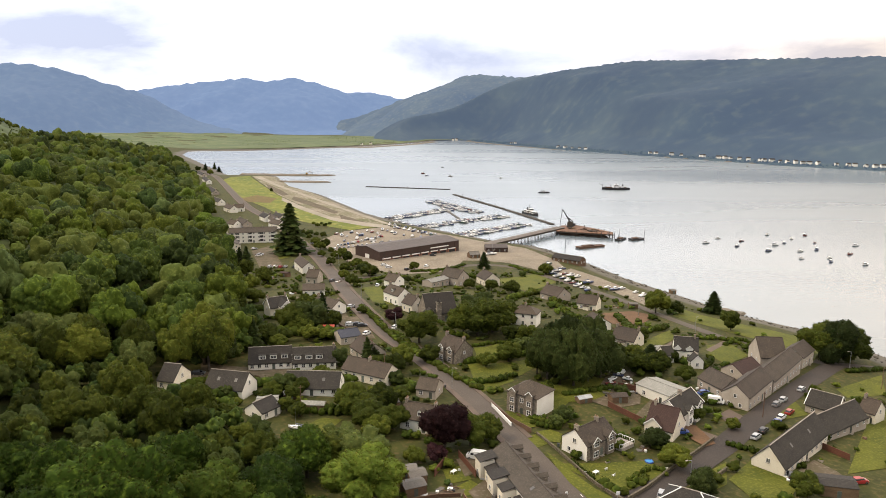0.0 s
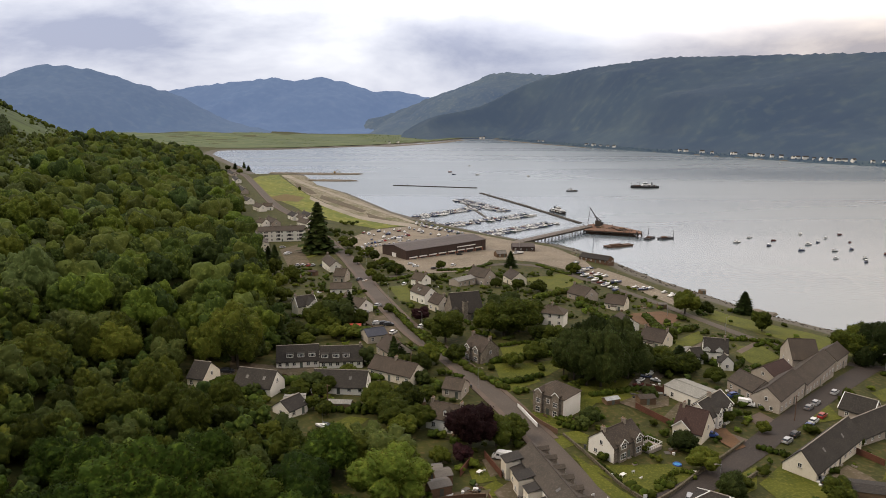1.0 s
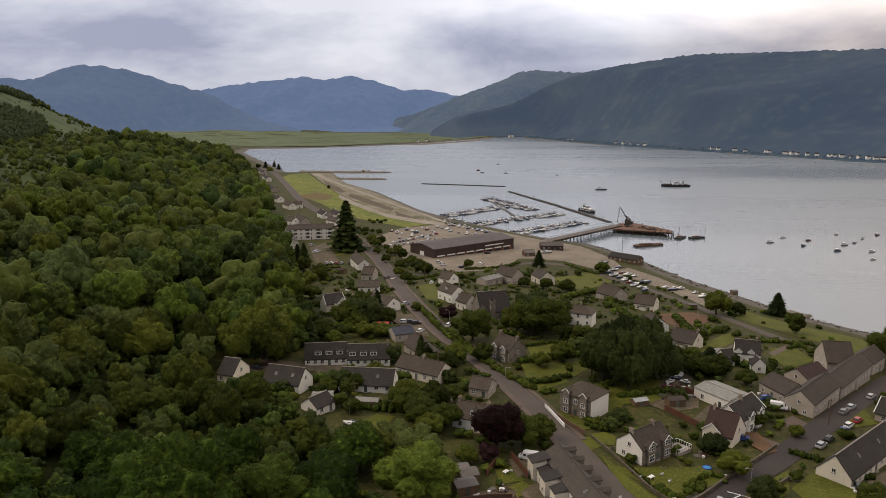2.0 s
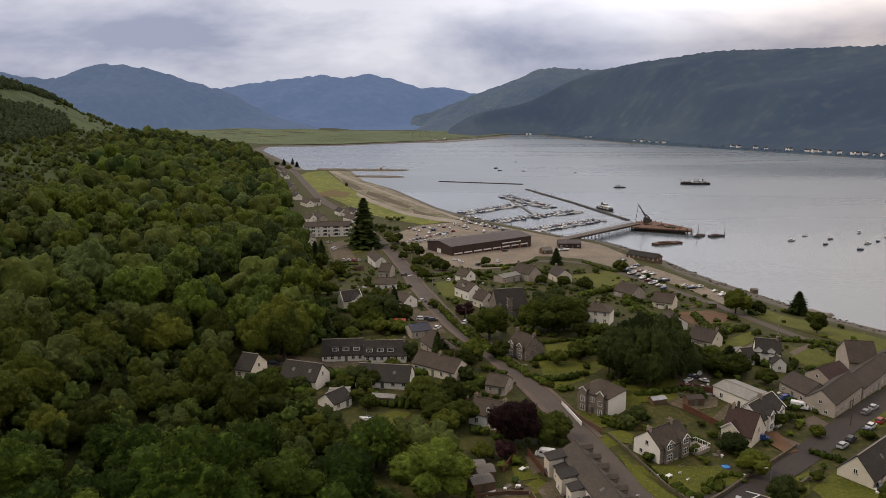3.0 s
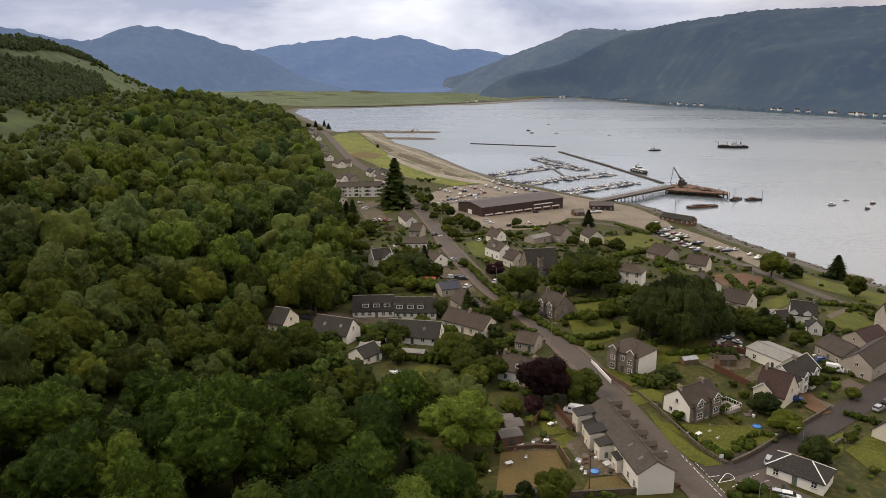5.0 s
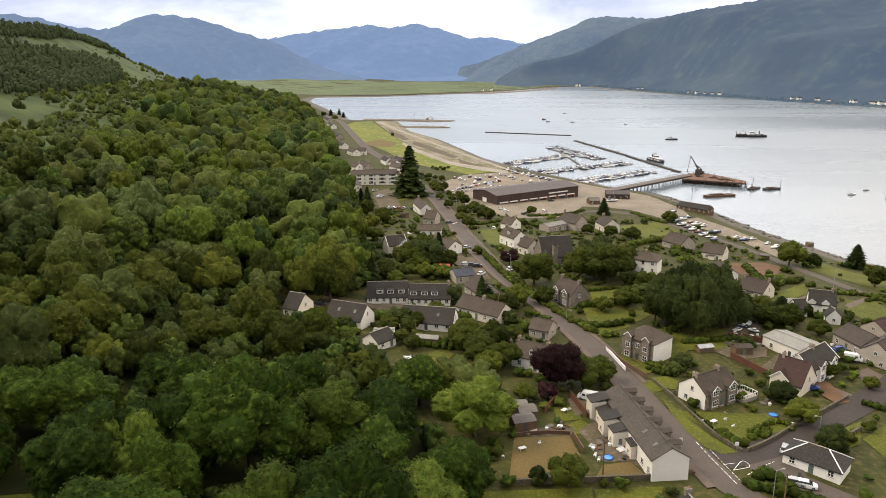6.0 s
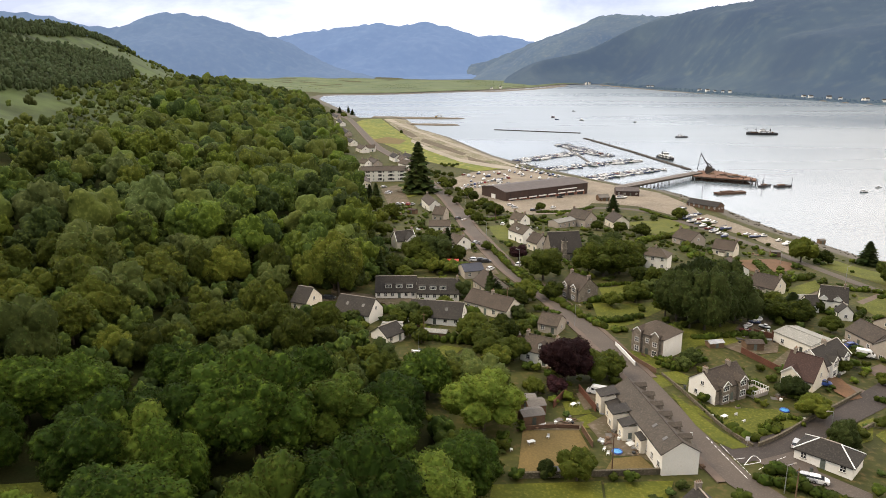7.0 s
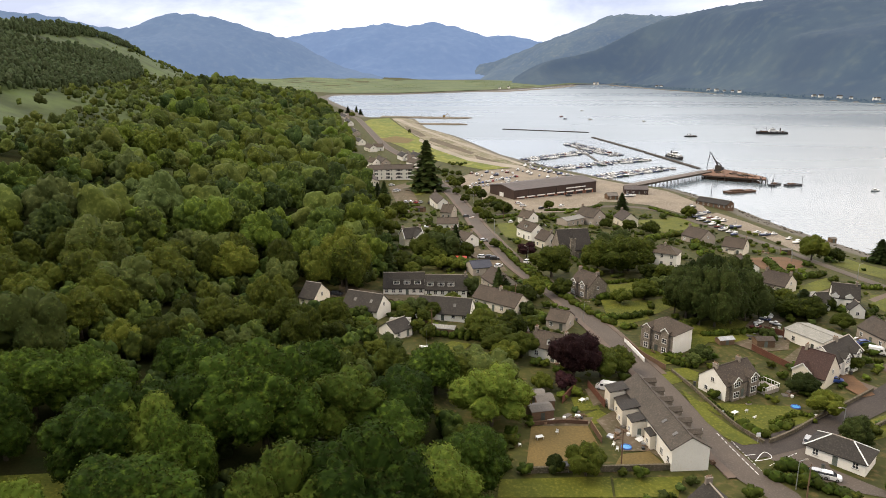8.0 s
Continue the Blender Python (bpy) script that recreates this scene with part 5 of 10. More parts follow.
house((53.7, 143.8), (57.1, 141.5), 4.7, 2.6, 7.0, M_WHITE, M_SLATE, 'white single-storey corner lodge with hipped roof', hip=True, storeys=1, chimneys=(), trim=True)
house((25.3, 116.7), (27.3, 111.0), 7.0, 3.6, 7.5, M_STONE, M_SLATE, 'dark slate cottage with white chimney by the road', chimneys=(0,), pots=3)
house((59.1, 184.9), (65.3, 180.3), 7.6, 2.8, 9.5, M_CREAM, M_REDTILE, 'cream bungalow under a steep red-brown tiled roof', chimneys=(0.1,), gables=[(0.30, -1)], gable_w=4.6, gable_out=0.4)
house((64.3, 187.3), (74.0, 197.5), 7.4, 4.2, 8.0, M_WHITE, M_SLATE, 'white house with slate roof and white-trimmed dormers', storeys=1, chimneys=(0.5,), trim=True, gables=[(0.34, -1), (0.72, -1)], gable_w=2.4)
house((65.8, 213.5), (72.9, 203.1), 4.4, 3.5, 9.5, M_WHITE, M_SHEET, 'long low white workshop with pale sheet roof', chimneys=(), gutters=False, gable_windows=False, gap=6.0, category='workshop', name='workshop')
house((89.9, 203.6), (104.5, 219.9), 7.6, 4.5, 8.0, M_HARL, M_BROWNTILE, 'two-storey grey-cream terrace block with brown roof', storeys=2, chimneys=(), group='side street terraces')
house((105.6, 221.2), (125.8, 244.0), 7.6, 4.5, 8.0, M_HARL, M_BROWNTILE, 'two-storey grey-cream terrace block with brown roof', storeys=2, chimneys=(), group='side street terraces')
house((129.4, 249.7), (138.5, 259.5), 7.4, 4.4, 8.0, M_HARL, M_BROWNTILE, 'short grey end block of the terrace', storeys=2, chimneys=(), group='side street terraces')
house((88.7, 221.7), (92.6, 211.2), 6.2, 3.4, 9.0, M_HARL, M_BROWNTILE, 'low brown-roofed annex behind the terrace', chimneys=())
house((114.5, 246.8), (123.5, 245.9), 11.0, 5.5, 13.0, M_HARL, M_BROWNTILE, 'large hall with a tall dark brown roof', chimneys=(), storeys=1, name='village_hall', category='hall')
house((98.8, 228.1), (108.5, 235.6), 6.0, 3.4, 8.0, M_HARL, M_REDTILE, 'red-brown roofed house behind the terrace', chimneys=())
house((81.5, 162.8), (102.9, 183.2), 7.2, 2.7, 8.0, M_CREAM, M_SLATE, 'long slate-roofed terrace with cream gable', storeys=1, chimneys=(), group='side street terraces', skylights=[(0.3, -1), (0.7, -1)])
house((104.7, 185.8), (122.4, 197.6), 6.6, 2.7, 8.0, M_HARL, M_SLATE, 'long slate-roofed terrace set back from the street', storeys=1, chimneys=(), group='side street terraces')
house((114.4, 206.8), (120.6, 200.3), 6.6, 2.9, 7.5, M_HARL, M_SLATE, 'slate-roofed terrace wing with white-painted gables', storeys=1, trim=True, chimneys=(), group='side street terraces')
house((129.1, 203.7), (132.0, 200.0), 6.5, 3.4, 7.5, M_CREAM, M_GREYTILE, 'cream cottage with grey roof and porch', chimneys=(0,), porch=-1)
house((86.8, 252.0), (94.9, 250.1), 7.4, 3.6, 8.0, M_WHITE, M_SLATE, 'white house with black slate roof and small gabled dormers', storeys=1, chimneys=(0.9,), gables=[(0.12, -1), (0.62, -1)], gable_w=2.2, gable_out=0.25)
house((90.5, 241.0), (90.6, 237.6), 5.0, 2.8, 4.4, M_WHITE, M_SLATE, 'low slate-roofed wing of the white house', chimneys=())
house((83.5, 245.1), (79.5, 243.8), 5.4, 2.9, 4.6, M_WHITE, M_SLATE, 'white gabled side wing of the white house', chimneys=())
house((68.8, 265.0), (76.0, 259.1), 6.4, 3.0, 9.0, M_CREAM, M_BROWNTILE, 'cream bungalow with a brown tiled roof', chimneys=(0, 1), porch=-1)
house((65.8, 324.8), (74.0, 320.7), 6.4, 3.2, 9.0, M_CREAM, M_GREYTILE, 'cream bungalow with grey tiled roof and porch', chimneys=(1,), porch=-1)
house((53.3, 345.0), (60.5, 336.1), 6.6, 3.2, 9.5, M_HARL, M_GREYTILE, 'grey bungalow with broad tiled roof', chimneys=(0,), storeys=1)
house((34.0, 287.3), (37.7, 285.9), 7.8, 5.4, 7.5, M_WHITE, M_GREYTILE, 'white two-storey house with hipped grey roof', hip=True, storeys=2, chimneys=(0.5,))
house((64.5, 290.2), (66.7, 280.6), 5.5, 3.0, 8.0, M_WHITE, M_BROWNTILE, 'small white bungalow half hidden by trees', chimneys=())
house((-7.0, 289.2), (5.4, 293.4), 10.5, 3.4, 13.0, M_STONE, M_SLATE, 'grey stone church with a steep slate roof', storeys=1, chimneys=(), name='church', category='church', gable_windows=False, gables=[(0.1, -1)], gable_w=4.6, lancet=True)
house((-26.3, 355.6), (-20.5, 350.9), 7.4, 4.6, 7.0, M_WHITE, M_GREYTILE, 'white house with grey roof beside the church', storeys=2, chimneys=(0, 1))
house((-23.0, 319.2), (-15.7, 309.9), 7.4, 4.6, 7.0, M_WHITE, M_GREYTILE, 'white gabled house with grey roof and dormer', storeys=2, chimneys=(0,), dormers=[(0.5, -1)])
house((-13.9, 303.1), (-9.2, 297.4), 7.0, 3.8, 6.5, M_CREAM, M_GREYTILE, 'small cream manse with steep gable', chimneys=(1,))
house((3.3, 377.8), (12.3, 369.5), 8.2, 4.6, 9.0, M_HARL, M_BROWNTILE, 'large brown-roofed house with grey walls', storeys=2, chimneys=(0, 1))
house((23.9, 382.6), (28.1, 371.5), 7.0, 3.8, 8.5, M_CREAM, M_BROWNTILE, 'cream house with a broad brown roof', chimneys=(0,))
house((-6.8, 361.2), (2.1, 371.0), 4.2, 3.2, 7.0, M_HARL, M_SHEET, 'low workshop with pale sheet roof', chimneys=(), gable_windows=False, name='workshop', category='workshop')
house((2.8, 239.9), (8.9, 233.1), 7.8, 4.2, 8.0, M_STONE, M_GREYTILE, 'old stone house with steep gables among trees', storeys=1, chimneys=(0, 1), gables=[(0.26, -1), (0.74, -1)], gable_w=2.4)
house((-84.3, 417.4), (-75.1, 396.1), 7.2, 4.4, 7.0, M_WHITE, M_GREYTILE, 'white gabled house at the roadside', storeys=2, chimneys=(0,))
house((-69.6, 366.9), (-63.4, 365.9), 6.8, 3.6, 9.0, M_HARL, M_GREYTILE, 'plain grey-roofed house at the roadside', chimneys=(0.5,))
house((-65.1, 328.8), (-55.1, 330.3), 5.0, 3.0, 8.0, M_WHITE, M_GREYTILE, 'white bungalow with grey roof at the roadside', chimneys=())
house((-71.6, 286.0), (-64.6, 290.6), 7.6, 4.2, 8.0, M_CREAM, M_SLATE, 'slate-roofed villa with cream gabled front', storeys=1, chimneys=(0, 1), trim=True, gables=[(0.72, -1)], gable_w=5.2, gable_out=3.2, gable_wall=M_WHITE)
house((-52.6, 299.1), (-42.4, 291.0), 5.8, 3.2, 8.0, M_WHITE, M_GREYTILE, 'white bungalow beside the road', chimneys=(0, 1))
house((-37.4, 252.3), (-30.5, 255.8), 4.6, 2.9, 8.0, M_HARL, M_BLUEROOF, 'low workshop with a dark blue sheet roof', chimneys=(), name='workshop', category='workshop', gable_windows=False)
house((-27.7, 241.3), (-21.4, 231.3), 6.2, 3.0, 8.0, M_HARL, M_GREYTILE, 'grey-roofed cottage by the road', chimneys=())
house((-28.7, 219.6), (-14.3, 211.2), 6.0, 3.0, 8.0, M_CREAM, M_GREYTILE, 'long cream bungalow with mossy grey tiles', chimneys=(0.5,))
house((-62.2, 223.8), (-48.7, 226.3), 6.6, 2.5, 7.6, M_WHITE, M_SLATE, 'white terrace with a row of box dormers', storeys=1, gap=2.1, chimneys=(), dormers=[(0.32, -1), (0.58, -1), (0.84, -1)], dormer_w=2.2, flat_dormers=True, group='hillside terrace')
house((-48.0, 225.3), (-34.2, 227.1), 6.4, 2.5, 7.6, M_WHITE, M_SLATE, 'white terrace with a row of box dormers', storeys=1, gap=2.1, chimneys=(0.98,), dormers=[(0.12, -1), (0.38, -1), (0.62, -1)], dormer_w=2.2, flat_dormers=True, group='hillside terrace')
house((-67.3, 201.7), (-55.3, 198.8), 6.2, 2.3, 8.6, M_WHITE, M_SLATE, 'white-gabled bungalow with a steep dark roof', chimneys=(), group='hillside bungalows', skylights=[(0.3, -1), (0.75, -1)])
house((-45.4, 204.8), (-29.0, 204.0), 6.0, 2.3, 8.6, M_WHITE, M_SLATE, 'long white-gabled bungalow with a steep dark roof', chimneys=(), group='hillside bungalows', skylights=[(0.25, -1), (0.7, -1)])
house((-79.7, 198.7), (-74.4, 197.4), 6.6, 3.0, 8.5, M_CREAM, M_SLATE, "cream-gabled bungalow at the wood's edge", chimneys=(), group='hillside bungalows')
house((-50.1, 182.8), (-46.4, 188.7), 4.6, 2.4, 6.5, M_WHITE, M_SLATE, 'small white-gabled cottage below the wood', chimneys=())
house((-50.7, 188.8), (-44.9, 189.7), 3.4, 3.0, 5.5, M_WHITE, M_SHEET, 'flat white-roofed garage below the cottages', chimneys=(), gable_windows=False, name='garage', category='garage')
house((-8.4, 182.7), (0.1, 178.9), 6.4, 3.4, 7.5, M_WHITE, M_GREYTILE, 'white cottage with grey roof in a garden', chimneys=(0, 1), dormers=[(0.6, -1)])
house((-5.3, 204.5), (0.5, 202.5), 5.0, 2.8, 7.0, M_HARL, M_GREYTILE, 'low grey bungalow beside the road', chimneys=())
house((-152.8, 506.1), (-120.6, 514.8), 10.5, 7.8, 11.0, M_WHITE, M_BROWNTILE, 'three-storey white flats with balconies', storeys=3, chimneys=(0.3, 0.7), name='apartment_block', category='flats', gap=3.4, bays=[(0.16, 2.6), (0.42, 2.6), (0.66, 2.6), (0.9, 2.6)])
house((-156.6, 507.0), (-138.3, 464.1), 7.0, 5.2, 10.0, M_CREAM, M_GREYTILE, 'cream wing of the flats', storeys=2, chimneys=())
house((-210.4, 691.1), (-198.7, 673.8), 6.6, 3.8, 7.5, M_WHITE, M_GREYTILE, 'small white house up the village road', chimneys=(0, 1), pots=2, group='cottages up the road')
house((-202.6, 687.1), (-193.3, 689.1), 6.6, 3.8, 7.5, M_WHITE, M_GREYTILE, 'grey-roofed cottage up the village road', chimneys=(0, 1), pots=2, group='cottages up the road')
house((-173.8, 578.9), (-166.5, 572.9), 6.6, 3.8, 7.5, M_WHITE, M_GREYTILE, 'small white house up the village road', chimneys=(0, 1), pots=2, group='cottages up the road')
house((-170.5, 593.6), (-158.5, 574.0), 6.6, 3.8, 7.5, M_HARL, M_BROWNTILE, 'grey-roofed cottage up the village road', chimneys=(0, 1), pots=2, group='cottages up the road')
house((-160.0, 631.4), (-151.3, 616.3), 6.6, 3.8, 7.5, M_WHITE, M_SLATE, 'small white house up the village road', chimneys=(0, 1), pots=2, group='cottages up the road')
house((-152.1, 624.1), (-140.2, 598.5), 6.6, 3.8, 7.5, M_WHITE, M_GREYTILE, 'grey-roofed cottage up the village road', chimneys=(0, 1), pots=2, group='cottages up the road')
house((-149.3, 633.4), (-138.9, 618.6), 6.6, 3.8, 7.5, M_CREAM, M_SLATE, 'small white house up the village road', chimneys=(0, 1), pots=2, group='cottages up the road')
house((-141.3, 587.1), (-130.0, 574.3), 6.6, 3.8, 7.5, M_WHITE, M_GREYTILE, 'grey-roofed cottage up the village road', chimneys=(0, 1), pots=2, group='cottages up the road')
house((-392.7, 1145.1), (-365.9, 1092.1), 6.6, 3.8, 7.5, M_HARL, M_SLATE, 'small white house up the village road', chimneys=(0, 1), pots=2, group='cottages up the road')
house((-344.0, 1026.4), (-319.4, 971.0), 6.6, 3.8, 7.5, M_WHITE, M_SLATE, 'grey-roofed cottage up the village road', chimneys=(0, 1), pots=2, group='cottages up the road')
house((-285.1, 870.0), (-265.0, 828.6), 6.6, 3.8, 7.5, M_HARL, M_SLATE, 'small white house up the village road', chimneys=(0, 1), pots=2, group='cottages up the road')
house((-241.1, 749.1), (-227.7, 729.2), 6.6, 3.8, 7.5, M_WHITE, M_SLATE, 'grey-roofed cottage up the village road', chimneys=(0, 1), pots=2, group='cottages up the road')
house((-176.3, 551.5), (-170.2, 546.0), 6.6, 3.8, 7.5, M_CREAM, M_GREYTILE, 'small white house up the village road', chimneys=(0, 1), pots=2, group='cottages up the road')


def church_turret(x, y, turn, h):
    ob = thing("bell_turret", x, y, turn, label="square grey stone bell turret against the church", category="turret")
    bm = bmesh.new()
    box(bm, -0.9, -0.9, -2.0, 0.9, 0.9, h)
    box(bm, -1.1, -1.1, h, 1.1, 1.1, h + 0.25)
    part("shaft", bm, M_STONE, ob)
    bm = bmesh.new()
    tube(bm, 0, 0, h + 0.25, h + 1.9, 1.25, 0.05, 4)
    part("cap", bm, M_SLATE, ob)
    for k in range(2):
        bm = bmesh.new()
        box(bm, -1.05, -1.05, h * (0.35 + 0.3 * k), 1.05, 1.05, h * (0.35 + 0.3 * k) + 0.2)
        part("string_course", bm, M_CONCRETE, ob)
    return ob


church_turret(-0.2, 283.9, 19, 8.2)
# ---- boats ----
M_HULL = material("white_gelcoat", (0.78, 0.78, 0.76), (0.70, 0.70, 0.69), 0.3, 0.4, 4.0, spec=0.5, random_shift=0.08)
M_HULL_BLUE = material("navy_gelcoat", (0.05, 0.07, 0.16), (0.04, 0.055, 0.12), 0.3, 0.4, 4.0, spec=0.5)
M_HULL_DARK = material("black_hull_paint", (0.035, 0.036, 0.04), (0.05, 0.045, 0.045), 0.6, 0.3, 3.0)
M_HULL_GREEN = material("bottle_green_hull_paint", (0.03, 0.06, 0.045), (0.045, 0.07, 0.05), 0.4, 0.4, 4.0)
M_HULL_RED = material("oxide_red_hull_paint", (0.17, 0.035, 0.028), (0.13, 0.03, 0.025), 0.5, 0.4, 4.0)
M_MAST = material("alloy_mast", (0.35, 0.36, 0.37), (0.28, 0.29, 0.3), 0.35, 1.0, 5.0, metal=0.7)
M_CANVAS = material("faded_canvas", (0.16, 0.18, 0.23), (0.12, 0.135, 0.18), 0.9, 0.8, 6.0)
M_TEAK = material("teak_deck", (0.24, 0.19, 0.14), (0.19, 0.15, 0.11), 0.8, 0.8, 4.0, grain=0.15)


def hull_bm(length, beam_w, depth, draft=0.35, stations=8):
    """A boat's hull: a pointed bow, full middle and cut-off stern, with a flat deck."""
    bm = bmesh.new()
    rings = []
    for k in range(stations + 1):
        t = k / stations
        w = beam_w / 2 * (0.80 + 0.25 * math.sin(math.pi * min(t * 1.1, 1))) * (1 - max(0, (t - 0.45) / 0.55) ** 2.2)
        w = max(w, 0.02)
        sheer = depth * (1 + 0.28 * t * t)
        x = -length / 2 + length * t
        rings.append([bm.verts.new(q) for q in ((x, 0, -draft * (1 - 0.7 * t)), (x, w * 0.75, -draft * 0.3), (x, w, sheer), (x, 0, sheer + 0.05), (x, -w, sheer), (x, -w * 0.75, -draft * 0.3))])
    for a, b in zip(rings, rings[1:]):
        for j in range(6):
            bm.faces.new((a[j], a[(j + 1) % 6], b[(j + 1) % 6], b[j]))
    bm.faces.new(rings[0][::-1])
    bm.faces.new(rings[-1])
    bmesh.ops.recalc_face_normals(bm, faces=bm.faces[:])
    return bm


def cabin_bm(x0, x1, w0, w1, z0, z1, rake=0.5):
    bm = bmesh.new()
    v = box(bm, x0, -w0 / 2, z0, x1, w0 / 2, z1)
    for q in v[4:]:
        q.co.y *= w1 / w0
        if q.co.x > (x0 + x1) / 2:
            q.co.x -= rake
    return bm


def yacht(x, y, turn, size=1.0, hull=None, group="boats in the marina", z=0.0, label="white sailing yacht with a bare mast, afloat"):
    ob = thing("sailing_yacht", x, y, turn, z, label, "yacht", group)
    n = 9.0 * size
    part("hull", hull_bm(n, 2.9 * size, 1.05 * size), hull or M_HULL, ob)
    part("deck", cabin_bm(-n * 0.42, n * 0.36, 1.7 * size, 1.1 * size, 1.05 * size, 1.16 * size, 0.3), M_TEAK, ob)
    part("cockpit_cover", cabin_bm(-n * 0.40, -n * 0.12, 1.8 * size, 1.3 * size, 1.1 * size, 1.7 * size, 0.3), M_CANVAS, ob, "faded grey-blue cockpit cover")
    part("cabin", cabin_bm(-n * 0.12, n * 0.22, 1.9 * size, 1.5 * size, 1.05 * size, 1.6 * size), M_HULL, ob)
    bm = bmesh.new()
    tube(bm, n * 0.08, 0, 1.2 * size, 9.6 * size, 0.06, 0.04, 6)
    part("mast", bm, M_MAST, ob)
    bm = bmesh.new()
    beam(bm, (n * 0.07, 0, 2.5 * size), (-n * 0.36, 0, 2.4 * size), 0.28)
    part("boom", bm, M_CANVAS, ob, "boom with a faded sail cover")
    part("waterline", hull_bm(n * 1.004, 3.0 * size, 0.34 * size, 0.4), M_HULL_DARK, ob, "dark band along the waterline")
    part("cabin_window", cabin_bm(-n * 0.10, n * 0.20, 1.84 * size, 1.66 * size, 1.25 * size, 1.46 * size), M_PANE, ob)
    return ob


def motor_boat(x, y, turn, size=1.0, hull=None, group="boats in the marina", z=0.0, label="white motor boat with a low cabin, afloat"):
    ob = thing("motor_boat", x, y, turn, z, label, "boat", group)
    n = 6.5 * size
    part("hull", hull_bm(n, 2.5 * size, 0.95 * size), hull or M_HULL, ob)
    part("cabin", cabin_bm(-n * 0.10, n * 0.24, 2.0 * size, 1.6 * size, 0.95 * size, 2.0 * size, 0.8 * size), M_HULL, ob)
    bm = cabin_bm(-n * 0.08, n * 0.235, 2.03 * size, 1.72 * size, 1.35 * size, 1.75 * size, 0.45 * size)
    part("cabin_window", bm, M_PANE, ob)
    part("waterline", hull_bm(n * 1.004, 2.6 * size, 0.34 * size, 0.4), M_HULL_DARK, ob, "dark band along the waterline")
    return ob


YACHTS = [yacht(x, y, t, 1.0, h) for x, y, t, h in ((-43.7, 669.3, -57, M_HULL), (-28.7, 646.3, -57, M_HULL_BLUE), (-36.2, 657.8, -57, M_HULL_GREEN))]
MOTORS = [motor_boat(x, y, t, 1.0, h, 'moored boats') for x, y, t, h in ((211, 558, -155, M_HULL), (246, 525, -148, M_HULL_BLUE), (300, 512, -140, M_HULL_RED))]


def berth(k, x, y, turn, size, sail, z=0.0, group="boats in the marina", label=""):
    src = (YACHTS if sail else MOTORS)[(0, 1, 0, 2, 0, 0, 1)[k % 7]]
    ob = copy_thing(src, pose(x, y, z, 0, 0, turn) @ Matrix.Scale(size, 4))
    ob.matrix_basis = pose(x, y, z, 0, 0, turn) @ Matrix.Scale(size, 4)
    return tagged(ob, label, group=group)


# ---- pontoons with berthed boats ----
M_PILE = material("tarred_pile", (0.045, 0.038, 0.032), (0.065, 0.055, 0.045), 0.9, 0.4, 3.0, 0.02)
M_DECK = material("pontoon_boards", (0.12, 0.11, 0.10), (0.09, 0.082, 0.075), 0.9, 0.4, 3.0, 0.02)
rng = np.random.default_rng(17)
n_boat = 0


def pontoon(a, b, width=2.2, name="pontoon", label="floating timber pontoon in the marina", piles=0):
    a, b = Vector(a), Vector(b)
    d = b - a
    ob = thing(name, a.x, a.y, math.degrees(math.atan2(d.y, d.x)), 0.0, label, "pontoon", "marina pontoons")
    bm = bmesh.new()
    box(bm, 0, -width / 2, -0.2, d.length, width / 2, 0.9 if name == "breakwater" else 0.5)
    part("deck", bm, M_PILE if name == "breakwater" else M_DECK, ob)
    for k in range(piles):
        bm = bmesh.new()
        tube(bm, d.length * (k + 0.5) / piles, width / 2 + 0.2, -2, 3.2, 0.18, 0.18, 8)
        part("pile", bm, M_HULL_DARK, ob)
    return ob


def berths(a, b, step, share=0.85, sail=0.55):
    global n_boat
    a, b = Vector(a), Vector(b)
    d = b - a
    u = d.normalized()
    s = Vector((-u.y, u.x))
    turn = math.degrees(math.atan2(s.y, s.x))
    for k in range(int(d.length / step)):
        for side in (-1, 1):
            if rng.uniform() > share:
                continue
            size = rng.uniform(0.75, 1.15)
            p = a + u * (step * (k + 0.5)) + s * side * (1.3 + 4.3 * size)
            berth(n_boat, p.x, p.y, turn + (180 if side < 0 else 0) + rng.uniform(-4, 4), size, rng.uniform() < sail)
            n_boat += 1


pontoon((-13.1, 838.1), (38.8, 733.6), piles=5)
berths((-13.1, 838.1), (38.8, 733.6), 3.9, 0.93)
pontoon((-49.9, 690.3), (10.9, 765.2), piles=5)
berths((-49.9, 690.3), (10.9, 765.2), 3.9, 0.93)
pontoon((-20.3, 636.5), (65.9, 712.7), piles=5)
berths((-20.3, 636.5), (65.9, 712.7), 3.9, 0.93)
pontoon((5.0, 578.9), (79.3, 655.4), piles=5)
berths((5.0, 578.9), (79.3, 655.4), 3.9, 0.93)
pontoon((-55.8, 694.1), (4.2, 602.0), 2.6, piles=4)
pontoon((4.2, 602.0), (42.0, 552.9), 2.6, piles=4)
pontoon((-4.7, 805.2), (21.7, 668.8), 2.6, piles=4)
pontoon((-109.4, 1015.8), (10.3, 978.7), 4.0, 'breakwater', 'long dark floating breakwater', 3)
pontoon((14.8, 913.5), (66.7, 771.2), 4.0, 'breakwater', 'long dark floating breakwater', 3)
pontoon((67.5, 766.4), (103.7, 655.9), 4.0, 'breakwater', 'long dark floating breakwater', 3)
